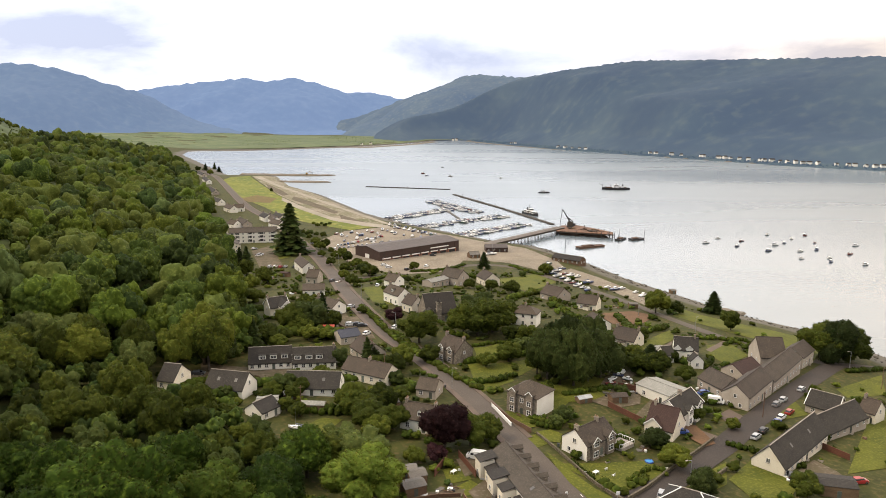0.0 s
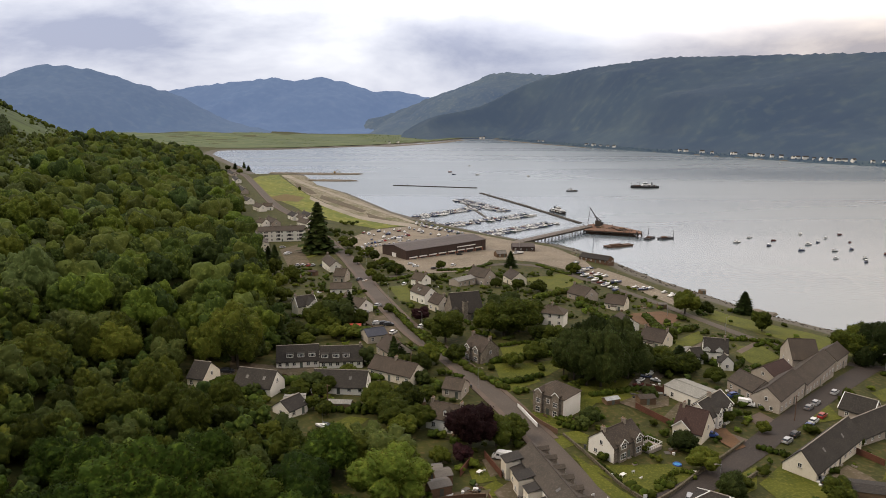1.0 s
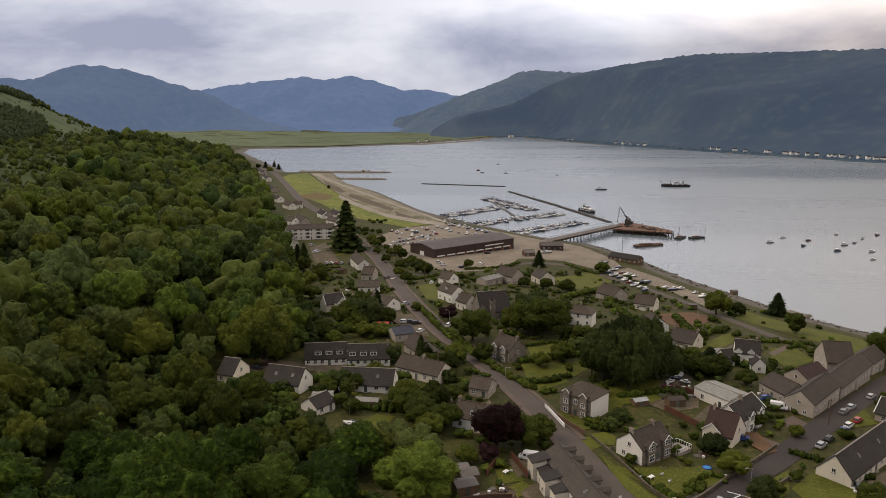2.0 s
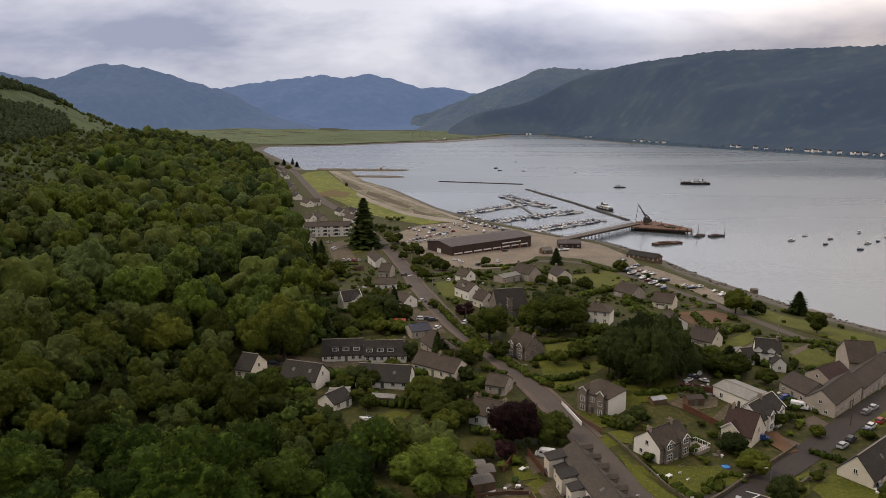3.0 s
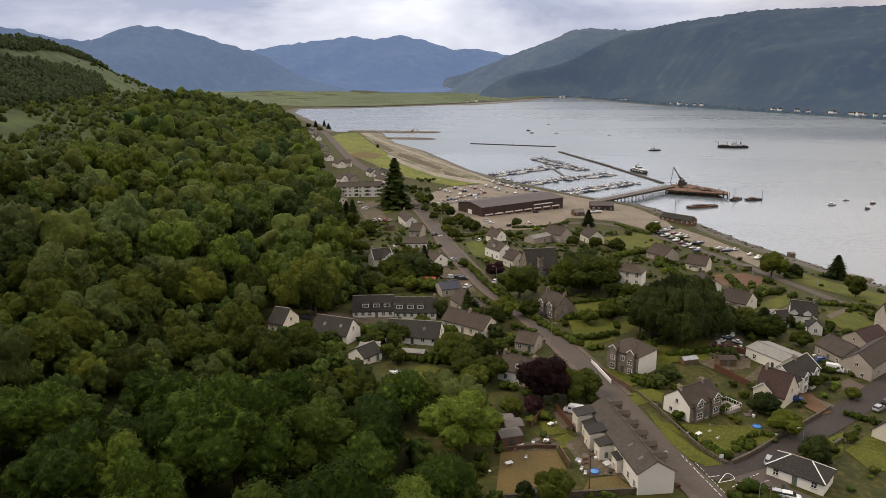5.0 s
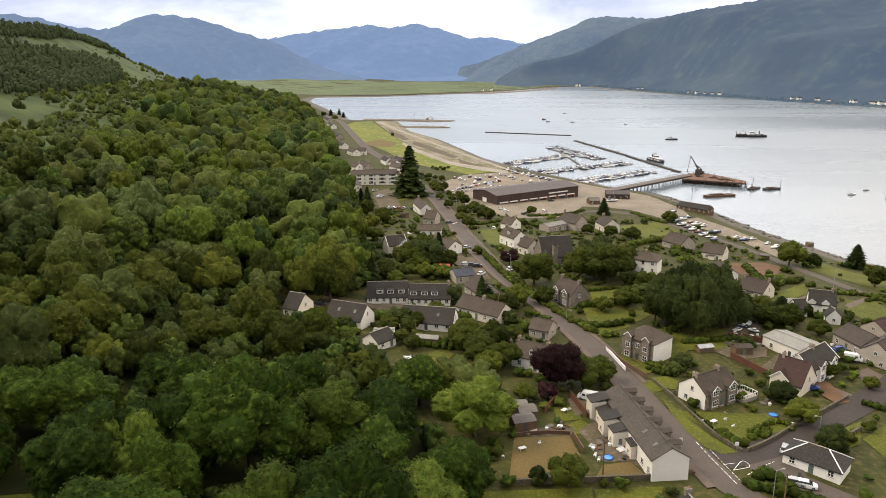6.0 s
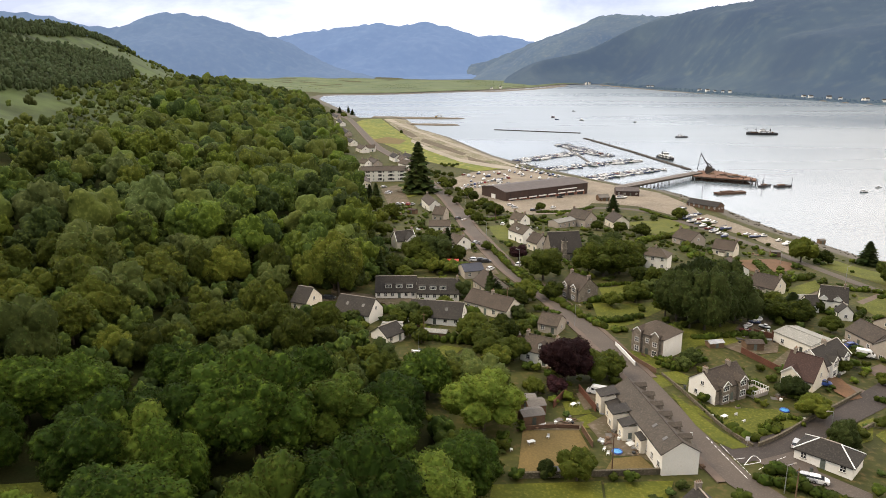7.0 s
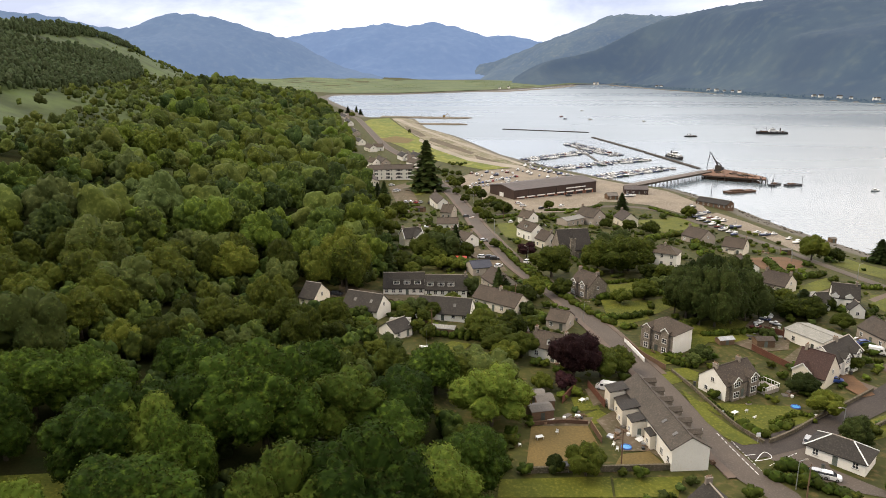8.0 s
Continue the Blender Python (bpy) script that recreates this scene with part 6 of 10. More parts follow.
# boats on swinging moorings
MOORINGS = [(229, 580), (243, 567), (230, 544), (278, 598), (262, 549), (274, 559), (289, 578), (269, 523), (309, 596), (285, 530), (256, 495), (277, 497), (271, 484), (324, 547), (289, 474), (299, 560)]
for k, (x, y) in enumerate(MOORINGS):
    berth(k * 3, x, y, -158 + (k * 11) % 34, 0.78 + 0.07 * (k % 5), False, group='moored boats', label='small boat on a mooring in open water')
berth(16, 95.4, 1165.4, -128, 1.17, False, group='moored boats', label='small boat on a mooring in open water')
berth(17, -35.3, 1255.3, -121, 1.49, False, group='moored boats', label='small boat on a mooring in open water')
berth(18, -0.7, 1413.5, -154, 1.04, False, group='moored boats', label='small boat on a mooring in open water')
berth(19, 13.1, 1196.4, -147, 1.30, False, group='moored boats', label='small boat on a mooring in open water')
berth(20, -27.2, 1206.8, -140, 1.17, False, group='moored boats', label='small boat on a mooring in open water')
berth(21, 628.6, 1470.7, -133, 1.49, False, group='moored boats', label='small boat on a mooring in open water')
berth(22, 676.0, 1391.8, -126, 1.04, False, group='moored boats', label='small boat on a mooring in open water')
# ---- boat shed ----
def boat_shed(a, b, depth, eave, ridge):
    a, b = Vector(a), Vector(b)
    d = b - a
    n = d.length
    ob = thing("boat_shed", a.x, a.y, math.degrees(math.atan2(d.y, d.x)), 6.6, "long dark brown boat shed with a shallow grey roof", "shed")
    bm = bmesh.new()
    sec = [(0, -2.0), (depth, -2.0), (depth, eave), (depth / 2, ridge), (0, eave)]
    v0, v1 = [bm.verts.new((0, y, z)) for y, z in sec], [bm.verts.new((n, y, z)) for y, z in sec]
    bm.faces.new(v0)
    bm.faces.new(v1)
    for j in range(5):
        bm.faces.new((v0[j], v0[(j + 1) % 5], v1[(j + 1) % 5], v1[j]))
    bmesh.ops.recalc_face_normals(bm, faces=bm.faces[:])
    part("wall", bm, M_BROWNWALL, ob)
    bm = bmesh.new()
    gable_roof(bm, 0, n, depth / 2, eave, ridge, 0.4, 0.2, 0.4)
    bmesh.ops.translate(bm, verts=bm.verts[:], vec=(0, depth / 2, 0))
    part("roof", bm, M_SHEDROOF, ob)
    # brick base and shop fronts under pale signs
    for k in range(8):
        x0 = 2 + (n - 4) * k / 8
        bm = bmesh.new()
        box(bm, x0, -0.12, -0.5, x0 + (n - 4) / 8 - 0.8, 0.05, 2.4)
        bay = part("brick_bay", bm, M_BRICK, ob)
        bm = bmesh.new()
        box(bm, x0 + 0.8, -0.18, 0.4, x0 + (n - 4) / 8 - 1.8, 0.0, 2.2)
        part("pane", bm, M_PANE, bay)
        bm = bmesh.new()
        box(bm, x0 + 0.3, -0.22, 2.5, x0 + (n - 4) / 8 - 1.4, 0.05, 3.2)
        part("sign_board", bm, M_PAINT, bay, "blank white sign board")
    bm = bmesh.new()
    box(bm, n * 0.62, -0.15, 4.8, n * 0.86, 0.05, 5.5)
    part("sign_board", bm, M_PAINT, ob, "long white sign board under the eave")
    bm = bmesh.new()
    box(bm, -0.15, depth * 0.42, -0.2, 0.05, depth * 0.58, 4.6)
    part("sliding_door", bm, M_PAINT, ob, "tall white door in the end wall")
    for k in range(9):
        bm = bmesh.new()
        beam(bm, (n * (k + 0.5) / 9, -0.08, -1), (n * (k + 0.5) / 9, -0.08, eave), 0.14)
        part("downpipe", bm, M_BLACKPIPE, ob)
    return ob


M_SHEDROOF = roof_material("weathered_sheet_roof", (0.115, 0.098, 0.092), (0.09, 0.077, 0.073), (0.14, 0.12, 0.11), 0.9)
boat_shed((-38.9, 442.5), (12.4, 487.5), 27.0, 7.6, 9.6)
house((31.0, 492.0), (46.5, 493.0), 5.2, 3.4, 9.0, M_BROWNWALL, M_SHEDROOF, "dark brown marina office with white windows", chimneys=(), name="marina_office", category="office", gable_windows=False)
house((18.5, 462.0), (25.0, 464.5), 4.2, 2.6, 5.5, M_WOOD, M_FELT, "small brown timber kiosk on the gravel", chimneys=(), name="kiosk", category="kiosk", gable_windows=False)
house((77.0, 470.0), (93.0, 456.0), 5.0, 2.8, 8.0, M_WOOD, M_SLATE, "dark-roofed boathouse standing at the beach", chimneys=(), name="boathouse", category="boathouse")


# ---- pier, jetty and crane ----
def pier(a, b, width, deck):
    a, b = Vector(a), Vector(b)
    d = b - a
    n = d.length
    ob = thing("pier", a.x, a.y, math.degrees(math.atan2(d.y, d.x)), 0.0, "long timber pier on dark piles", "pier")
    bm = bmesh.new()
    box(bm, 0, -width / 2, deck - 0.5, n, width / 2, deck)
    part("deck", bm, M_PIERDECK, ob)
    for k in range(int(n / 5) + 1):
        for s in (-1, 1):
            bm = bmesh.new()
            tube(bm, k * 5, s * (width / 2 - 0.3), -4, deck - 0.4, 0.22, 0.22, 8)
            part("pile", bm, M_PILE, ob)
        bm = bmesh.new()
        beam(bm, (k * 5, -width / 2, deck - 0.75), (k * 5, width / 2, deck - 0.75), 0.35)
        part("cross_beam", bm, M_PILE, ob)
    for s in (-1, 1):
        bm = bmesh.new()
        beam(bm, (0, s * (width / 2 + 0.1), deck - 0.9), (n, s * (width / 2 + 0.1), deck - 0.9), 0.3, 1.1)
        part("waler", bm, M_PILE, ob, "dark timber side beam")
        bm = bmesh.new()
        beam(bm, (0, s * width / 2, deck + 1.0), (n, s * width / 2, deck + 1.0), 0.12)
        rail = part("rail", bm, M_PILE, ob)
        for k in range(int(n / 5) + 1):
            bm = bmesh.new()
            beam(bm, (k * 5, s * width / 2, deck), (k * 5, s * width / 2, deck + 1.0), 0.12)
            part("rail_post", bm, M_PILE, rail)
    return ob


M_PIERDECK = material("pier_deck", (0.19, 0.165, 0.145), (0.145, 0.125, 0.11), 0.9, 0.3, 2.0, 0.02)
pier((36.0, 531.0), (104.0, 613.0), 8.0, 4.6)


def mound(name, outline, top, mat, label, category, foot=-1.5, spread=2.5, cell=4.0):
    """A bank with sloping, uneven sides and a flat top."""
    r = np.random.default_rng(len(name))
    c = Vector((sum(p[0] for p in outline) / len(outline), sum(p[1] for p in outline) / len(outline)))
    bm = bmesh.new()
    rim, base = [], []
    line = []
    for p, q in zip(outline, outline[1:] + outline[:1]):
        p, q = Vector(p), Vector(q)
        m = max(1, int((q - p).length / cell))
        line += [p + (q - p) * j / m for j in range(m)]
    for p in line:
        d = (p - c).normalized()
        rim.append(bm.verts.new((p.x - c.x + r.uniform(-0.5, 0.5), p.y - c.y + r.uniform(-0.5, 0.5), top + r.uniform(-0.5, 0.4))))
        s = spread * r.uniform(0.7, 1.4)
        base.append(bm.verts.new((p.x - c.x + d.x * s, p.y - c.y + d.y * s, foot)))
    for j in range(len(line)):
        k = (j + 1) % len(line)
        bm.faces.new((base[j], base[k], rim[k], rim[j]))
    bm.faces.new(rim)
    bmesh.ops.triangulate(bm, faces=[f for f in bm.faces if len(f.verts) > 4])
    bmesh.ops.recalc_face_normals(bm, faces=bm.faces[:])
    ob = part(name, bm, mat, None, m=Matrix.Translation((c.x, c.y, 0)))
    return tagged(ob, label, category, kind="structure")


# added dark mound: fills the open shade under the jetty deck
mound("ground_jetty", [(102, 600), (120, 592), (138, 585), (138, 592), (130, 606), (118, 624), (109, 622), (103, 612)], 1.4, M_RUST, "low dark mound filling the shade under the jetty head", "jetty")


def jetty_head(outline, deck):
    """A rust-stained plank deck carried on rows of tarred piles."""
    c = Vector((sum(p[0] for p in outline) / len(outline), sum(p[1] for p in outline) / len(outline)))
    ob = new("jetty")
    ob.location = (c.x, c.y, 0)
    tagged(ob, "rust-brown jetty deck on dark timber piles", "jetty")
    r = random.Random(8)
    pts = [Vector(p) - c for p in outline]
    bm = bmesh.new()
    low, top = [bm.verts.new((p.x, p.y, deck - 0.5)) for p in pts], [bm.verts.new((p.x, p.y, deck)) for p in pts]
    bm.faces.new(top)
    bm.faces.new(low[::-1])
    for j in range(len(pts)):
        k = (j + 1) % len(pts)
        bm.faces.new((low[j], low[k], top[k], top[j]))
    bmesh.ops.recalc_face_normals(bm, faces=bm.faces[:])
    part("deck", bm, M_RUSTDECK, ob)
    for p, q in zip(pts, pts[1:] + pts[:1]):
        m = max(2, int((q - p).length / 3.2))
        for j in range(m):
            at = p + (q - p) * j / m
            bm = bmesh.new()
            tube(bm, at.x * 1.01, at.y * 1.01, -4, deck + r.choice((0.1, 0.3, 1.1)), 0.3, 0.27, 7)
            part("timber_post", bm, M_PILE, ob)
        bm = bmesh.new()
        beam(bm, (p.x, p.y, deck - 0.9), (q.x, q.y, deck - 0.9), 0.4, 0.7)
        part("waler", bm, M_PILE, ob)
    for j in range(22):
        t, u = r.uniform(0.05, 0.9), r.uniform(-0.5, 0.5)
        at = Vector((112 + 26 * t, 614 - 26 * t)) - c + Vector((u * 9, u * 7))
        bm = bmesh.new()
        w, d, h = r.uniform(0.5, 2.4), r.uniform(0.4, 1.3), r.uniform(0.2, 1.0)
        box(bm, -w, -d, deck, w, d, deck + h, Matrix.Translation((at.x, at.y, 0)) @ Matrix.Rotation(r.uniform(0, 3), 4, "Z"))
        part("stacked_timber", bm, r.choice((M_RUST, M_WOOD, M_PILE)), ob)
    return ob


M_RUSTDECK = material("rust_stained_planks", (0.19, 0.098, 0.060), (0.105, 0.066, 0.048), 0.95, 0.12, 0.9, 0.03, c=(0.25, 0.16, 0.11), reach=0.3)
jetty_head([(98, 597), (120, 588), (142, 580), (144, 590), (136, 607), (121, 630), (108, 628), (100, 612)], 3.6)
mound("ground_jetty_stub", [(-5, 533), (40, 522), (70, 500), (76, 490), (60, 470), (20, 500)], 4.2, M_YARD, "bare brown quay behind the pier", "quay", spread=4)
for k in range(7):
    t = k / 6
    bm = bmesh.new()
    tube(bm, 0, 0, -4, 5.0, 0.28, 0.26, 8)
    ob = part("mooring_post", bm, M_HULL_DARK, None, m=Matrix.Translation((128 + 15 * t, 584 - 5 * t + 6 * (k % 2), 0)))
    tagged(ob, "dark timber fender post at the jetty", "post", "jetty posts")
mound("ground_spit", [(-345, 1215), (-240, 1200), (-190, 1205), (-185, 1216), (-240, 1228), (-350, 1240)], 1.6, M_BEACH, "low gravel spit in the loch", "spit", spread=5, cell=10)
mound("ground_spit_near", [(-258, 1085), (-200, 1078), (-172, 1082), (-175, 1090), (-205, 1096), (-262, 1105)], 1.4, M_BEACH, "low dark gravel spit in the loch", "spit", spread=5, cell=10)
mound("ground_reef", [(104, 428), (118, 412), (112, 404), (100, 412), (92, 432)], 1.2, M_BEACH, "dark stony reef off the beach", "reef", spread=4)
mound("ground_reef_south", [(140, 366), (156, 352), (150, 346), (136, 356)], 1.0, M_BEACH, "dark stony reef off the beach", "reef", spread=3)


def crane(x, y, turn):
    ob = thing("crane", x, y, turn, 3.6, "dark lattice-jib quay crane on the jetty", "crane")
    bm = bmesh.new()
    box(bm, -3.2, -2.6, 0, 3.2, 2.6, 1.6)
    part("undercarriage", bm, M_HULL_DARK, ob)
    bm = cabin_bm(-2.8, 3.6, 4.0, 3.4, 1.7, 6.2, 0.7)
    part("cab", bm, M_PILE, ob)
    bm = bmesh.new()
    box(bm, 3.3, -1.9, 1.8, 5.6, 1.9, 4.6)
    part("counterweight", bm, M_HULL_DARK, ob)
    bm = bmesh.new()
    for q in (-1.2, 1.2):
        beam(bm, (3.4, q, 6.0), (-2.6, q * 0.3, 10.6), 0.5)
        beam(bm, (-1.0, q, 6.0), (-2.6, q * 0.3, 10.6), 0.5)
    part("gantry", bm, M_HULL_DARK, ob)
    bm = bmesh.new()
    for s in (-0.5, 0.5):
        beam(bm, (1.8, s, 2.2), (-9.0, s * 0.3, 19.5), 0.55)
        beam(bm, (1.8, s, 3.4), (-9.0, s * 0.3, 19.8), 0.45)
    for k in range(12):
        a, b = k / 12, (k + 1) / 12
        beam(bm, (1.8 - 10.8 * a, -0.5 + 0.35 * a, 2.2 + 17.3 * a), (1.8 - 10.8 * b, 0.5 - 0.35 * b, 2.2 + 17.3 * b), 0.12)
    part("jib", bm, M_HULL_DARK, ob)
    bm = bmesh.new()
    beam(bm, (-9.0, 0, 19.5), (-11.5, 0, 2.0), 0.5)
    part("stick", bm, M_HULL_DARK, ob)
    bm = bmesh.new()
    beam(bm, (2.2, 0, 4.4), (-9.0, 0, 19.7), 0.1)
    part("hoist_rope", bm, M_HULL_DARK, ob)
    return ob


crane(113.0, 617.0, -25).scale = (0.8, 0.8, 0.8)


# ---- ships ----
def ship(x, y, turn, n, w, h, label, name="work_ship", hull=None, masts=2, house=(-0.22, 0.10)):
    ob = thing(name, x, y, turn, 0.0, label, "ship")
    k = min(1.0, n / 30)
    part("hull", hull_bm(n, w, h, 1.0, 10), hull or M_HULL_DARK, ob)
    part("deckhouse", cabin_bm(n * house[0], n * house[1], w * 0.7, w * 0.65, h, h + 2.4 * k, 0.4), M_HULL, ob)
    part("deckhouse_window", cabin_bm(n * house[0] + 0.3, n * house[1] - 0.3, w * 0.72, w * 0.68, h + 1.2 * k, h + 1.9 * k, 0.2), M_PANE, ob)
    part("after_house", cabin_bm(-n * 0.40, -n * 0.27, w * 0.6, w * 0.5, h, h + 1.9 * k, 0.3), M_STEEL, ob)
    part("forecastle", cabin_bm(n * 0.30, n * 0.44, w * 0.62, w * 0.3, h, h + 1.3 * k, 0.3), M_HULL_DARK, ob)
    for j in range(9):
        bm = bmesh.new()
        xj = -n * 0.44 + j * n * 0.095
        box(bm, xj, w * (0.18 if j % 2 else -0.44), h, xj + n * 0.04, w * (0.44 if j % 2 else -0.18), h + (0.9 + 0.7 * (j % 3)) * k)
        part("deck_gear", bm, (M_HULL_DARK, M_RUST, M_STEEL)[j % 3], ob)
    part("wheelhouse", cabin_bm(-n * 0.08, n * 0.06, w * 0.55, w * 0.5, h + 2.4 * k, h + 4.8 * k, 0.5), M_HULL, ob)
    part("wheelhouse_window", cabin_bm(-n * 0.078, n * 0.062, w * 0.57, w * 0.53, h + 3.4 * k, h + 4.3 * k, 0.3), M_PANE, ob)
    bm = bmesh.new()
    box(bm, n * 0.14, -w * 0.3, h, n * 0.36, w * 0.3, h + 1.2 * k)
    part("hatch", bm, M_RUST, ob)
    for j in range(masts):
        bm = bmesh.new()
        xj = -n * 0.12 + j * n * 0.3
        tube(bm, xj, 0, h, h + (8.5 - 1.5 * j) * k, 0.22, 0.14, 6)
        mast = part("mast", bm, M_HULL_DARK, ob)
        bm = bmesh.new()
        beam(bm, (xj, 0, h + 3.2 * k), (xj + n * 0.12, 0, h + 6.0 * k), 0.25)
        part("derrick", bm, M_HULL_DARK, mast)
    bm = bmesh.new()
    tube(bm, -n * 0.26, 0, h + 1.9 * k, h + 5.2 * k, 0.8 * k, 0.7 * k, 8)
    part("funnel", bm, M_HULL_DARK, ob)
    return ob


ship(241, 985, 180, 38, 9, 2.6, "dark-hulled work ship anchored in the loch", masts=3)
ship(135, 938, 0, 15, 4, 1.2, "small dark work boat in the loch", "work_boat", masts=1)
ship(92, 727, -68, 30, 7.0, 1.5, "white and dark ferry lying at the breakwater", "small_ferry", M_HULL_DARK, 1, (-0.36, 0.30))


def barge(x, y, turn, n, w, label, mat):
    ob = thing("barge", x, y, turn, 0.0, label, "barge", "moored barges")
    bm = bmesh.new()
    v = box(bm, -n / 2, -w / 2, -0.5, n / 2, w / 2, 1.3)
    for q in v[:4]:
        q.co.x *= 0.9
    part("hull", bm, mat, ob)
    bm = bmesh.new()
    box(bm, -n * 0.3, -w * 0.3, 1.3, n * 0.1, w * 0.3, 2.1)
    part("cargo", bm, M_RUST, ob)
    return ob


barge(115, 539, 25, 24, 6, "rusty flat barge moored off the beach", M_RUST)
barge(147, 574, 55, 13, 5, "dark work barge moored near the jetty", M_HULL_DARK)
barge(160, 574, 25, 13, 5, "dark work barge moored near the jetty", M_HULL_DARK)
for x, y in ((142, 561), (150, 590), (168, 580), (96, 540)):
    bm = bmesh.new()
    tube(bm, 0, 0, -3, 6.5, 0.2, 0.16, 8)
    tagged(part("mooring_post", bm, M_HULL_DARK, None, m=Matrix.Translation((x, y, 0))), "tall dark mooring post standing in the water", "post", "mooring posts")


def excavator(x, y, z, turn):
    ob = thing("excavator", x, y, turn, z, "yellow tracked excavator working on the spit", "excavator")
    for s in (-1, 1):
        bm = bmesh.new()
        box(bm, -2.2, s * 1.2 - 0.4, 0, 2.2, s * 1.2 + 0.4, 1.0)
        part("track", bm, M_HULL_DARK, ob)
    part("cab", cabin_bm(-1.8, 1.6, 2.8, 2.4, 1.0, 3.4, 0.6), M_YELLOW, ob)
    bm = bmesh.new()
    beam(bm, (1.2, 0, 2.2), (5.5, 0, 6.5), 0.7)
    part("boom", bm, M_YELLOW, ob)
    bm = bmesh.new()
    beam(bm, (5.5, 0, 6.5), (9.0, 0, 2.6), 0.5)
    stick = part("dipper_arm", bm, M_YELLOW, ob)
    bm = bmesh.new()
    box(bm, 8.4, -0.7, 1.2, 9.6, 0.7, 2.6)
    part("bucket", bm, M_HULL_DARK, stick)
    return ob


M_YELLOW = material("yellow_machine_paint", (0.30, 0.19, 0.04), (0.22, 0.14, 0.04), 0.6, 0.8, 4.0)
excavator(-232, 1213, 1.6, 10)
# ---- fields, yards, lawns ----
patch('ground_field', [(-321.8, 1035.1), (-328.7, 1100.0), (-308.9, 1136.9), (-200.0, 855.1), (-150.6, 745.2), (-98.7, 640.4), (-55.2, 604.3), (-75.1, 577.5), (-108.2, 606.5), (-143.7, 645.8), (-180.4, 720.5), (-225.3, 798.7), (-276.9, 915.6)], M_FIELD, 0.15, 'lime-green rough field by the water', 'ground')
patch('ground_hayfield', [(-228.4, 798.6), (-220.1, 840.2), (-189.6, 810.2), (-185.9, 762.4), (-210.2, 766.8)], M_DRYLAWN, 0.2, 'cut yellow strip in the field', 'ground')
patch('ground_waste', [(-305.8, 1138.9), (-272.9, 1176.4), (-214.5, 1021.9), (-116.5, 797.3), (-46.6, 632.3), (-61.4, 602.6), (-100.0, 648.9), (-152.9, 756.3), (-198.7, 855.4)], M_WASTE, 0.12, 'gravelly reclaimed ground along the shore', 'ground')
patch('ground_track', [(-186.4, 824.6), (-151.8, 750.7), (-101.3, 657.4), (-66.7, 629.4), (-45.4, 615.4), (-43.9, 596.1), (-66.5, 604.9), (-99.2, 636.7), (-149.3, 724.0), (-180.8, 794.2)], M_PALEGRAVEL, 0.25, 'pale gravel track across the waste ground', 'ground')
patch('ground_shore_track', [(-301.0, 1127.8), (-290.6, 1136.1), (-221.6, 981.7), (-147.8, 829.8), (-86.3, 716.1), (-46.3, 628.2), (-24.4, 590.5), (-26.1, 584.4), (-47.8, 621.1), (-86.2, 697.5), (-146.9, 814.2), (-218.0, 955.2)], M_PALEGRAVEL, 0.26, "pale gravel track along the water's edge", 'ground')
patch('ground_spoil_strip', [(-177.0, 842.8), (-145.7, 789.8), (-103.0, 705.3), (-105.1, 689.0), (-142.8, 753.9), (-171.5, 804.0)], M_YARD, 0.22, 'brown spoil strip on the waste ground', 'ground')
patch('ground_spoil_strip', [(-100.2, 685.8), (-73.0, 640.7), (-60.6, 618.8), (-70.1, 615.5), (-93.1, 651.1)], M_YARD, 0.22, 'brown spoil strip on the waste ground', 'ground')
patch('ground_spoil_strip', [(-253.9, 1017.2), (-205.5, 909.9), (-184.9, 854.3), (-190.7, 844.0), (-227.0, 926.4)], M_YARD, 0.22, 'brown spoil strip on the waste ground', 'ground')
patch('ground_yard', [(-91.9, 514.9), (-78.7, 569.9), (-44.8, 607.4), (-10.1, 588.1), (37.6, 534.0), (61.9, 512.2), (77.5, 466.0), (79.1, 431.8), (69.8, 417.5), (43.8, 449.3), (25.7, 453.4), (14.6, 451.3), (6.9, 417.9), (-19.5, 401.5), (-47.2, 415.3), (-66.6, 455.4)], M_GRAVEL, 0.16, 'wide gravel boatyard round the shed', 'ground')
patch('ground_beach_park', [(69.8, 417.5), (82.4, 440.2), (95.0, 415.7), (107.5, 374.5), (114.8, 348.6), (102.7, 336.7), (92.7, 376.7)], M_GRAVEL, 0.2, 'gravel strip with boats above the beach', 'ground')
patch('ground_soil', [(73.5, 311.5), (90.9, 323.8), (99.2, 315.5), (89.4, 299.4), (77.2, 290.2), (71.4, 296.6)], M_SOIL, 0.14, 'bare brown soil plot beside the houses', 'ground')
patch('ground_lawn', [(12.9, 249.5), (26.2, 254.5), (25.1, 245.8), (13.7, 238.0)], M_LAWN, 0.12, 'mown green garden lawn', 'ground')
patch('ground_lawn', [(10.6, 225.3), (19.8, 230.0), (25.3, 227.5), (19.0, 217.7), (11.6, 215.8)], M_LAWN, 0.12, 'mown green garden lawn', 'ground')
patch('ground_lawn', [(13.2, 246.0), (21.9, 255.5), (31.3, 260.5), (35.9, 253.9), (33.2, 242.2), (22.5, 236.6), (15.1, 235.7)], M_LAWN, 0.17, 'mown green garden lawn', 'ground')
patch('ground_lawn', [(13.4, 230.0), (22.3, 233.5), (31.8, 237.9), (34.5, 233.0), (27.6, 222.3), (19.3, 214.7), (14.1, 218.6)], M_LAWN, 0.17, 'mown green garden lawn', 'ground')
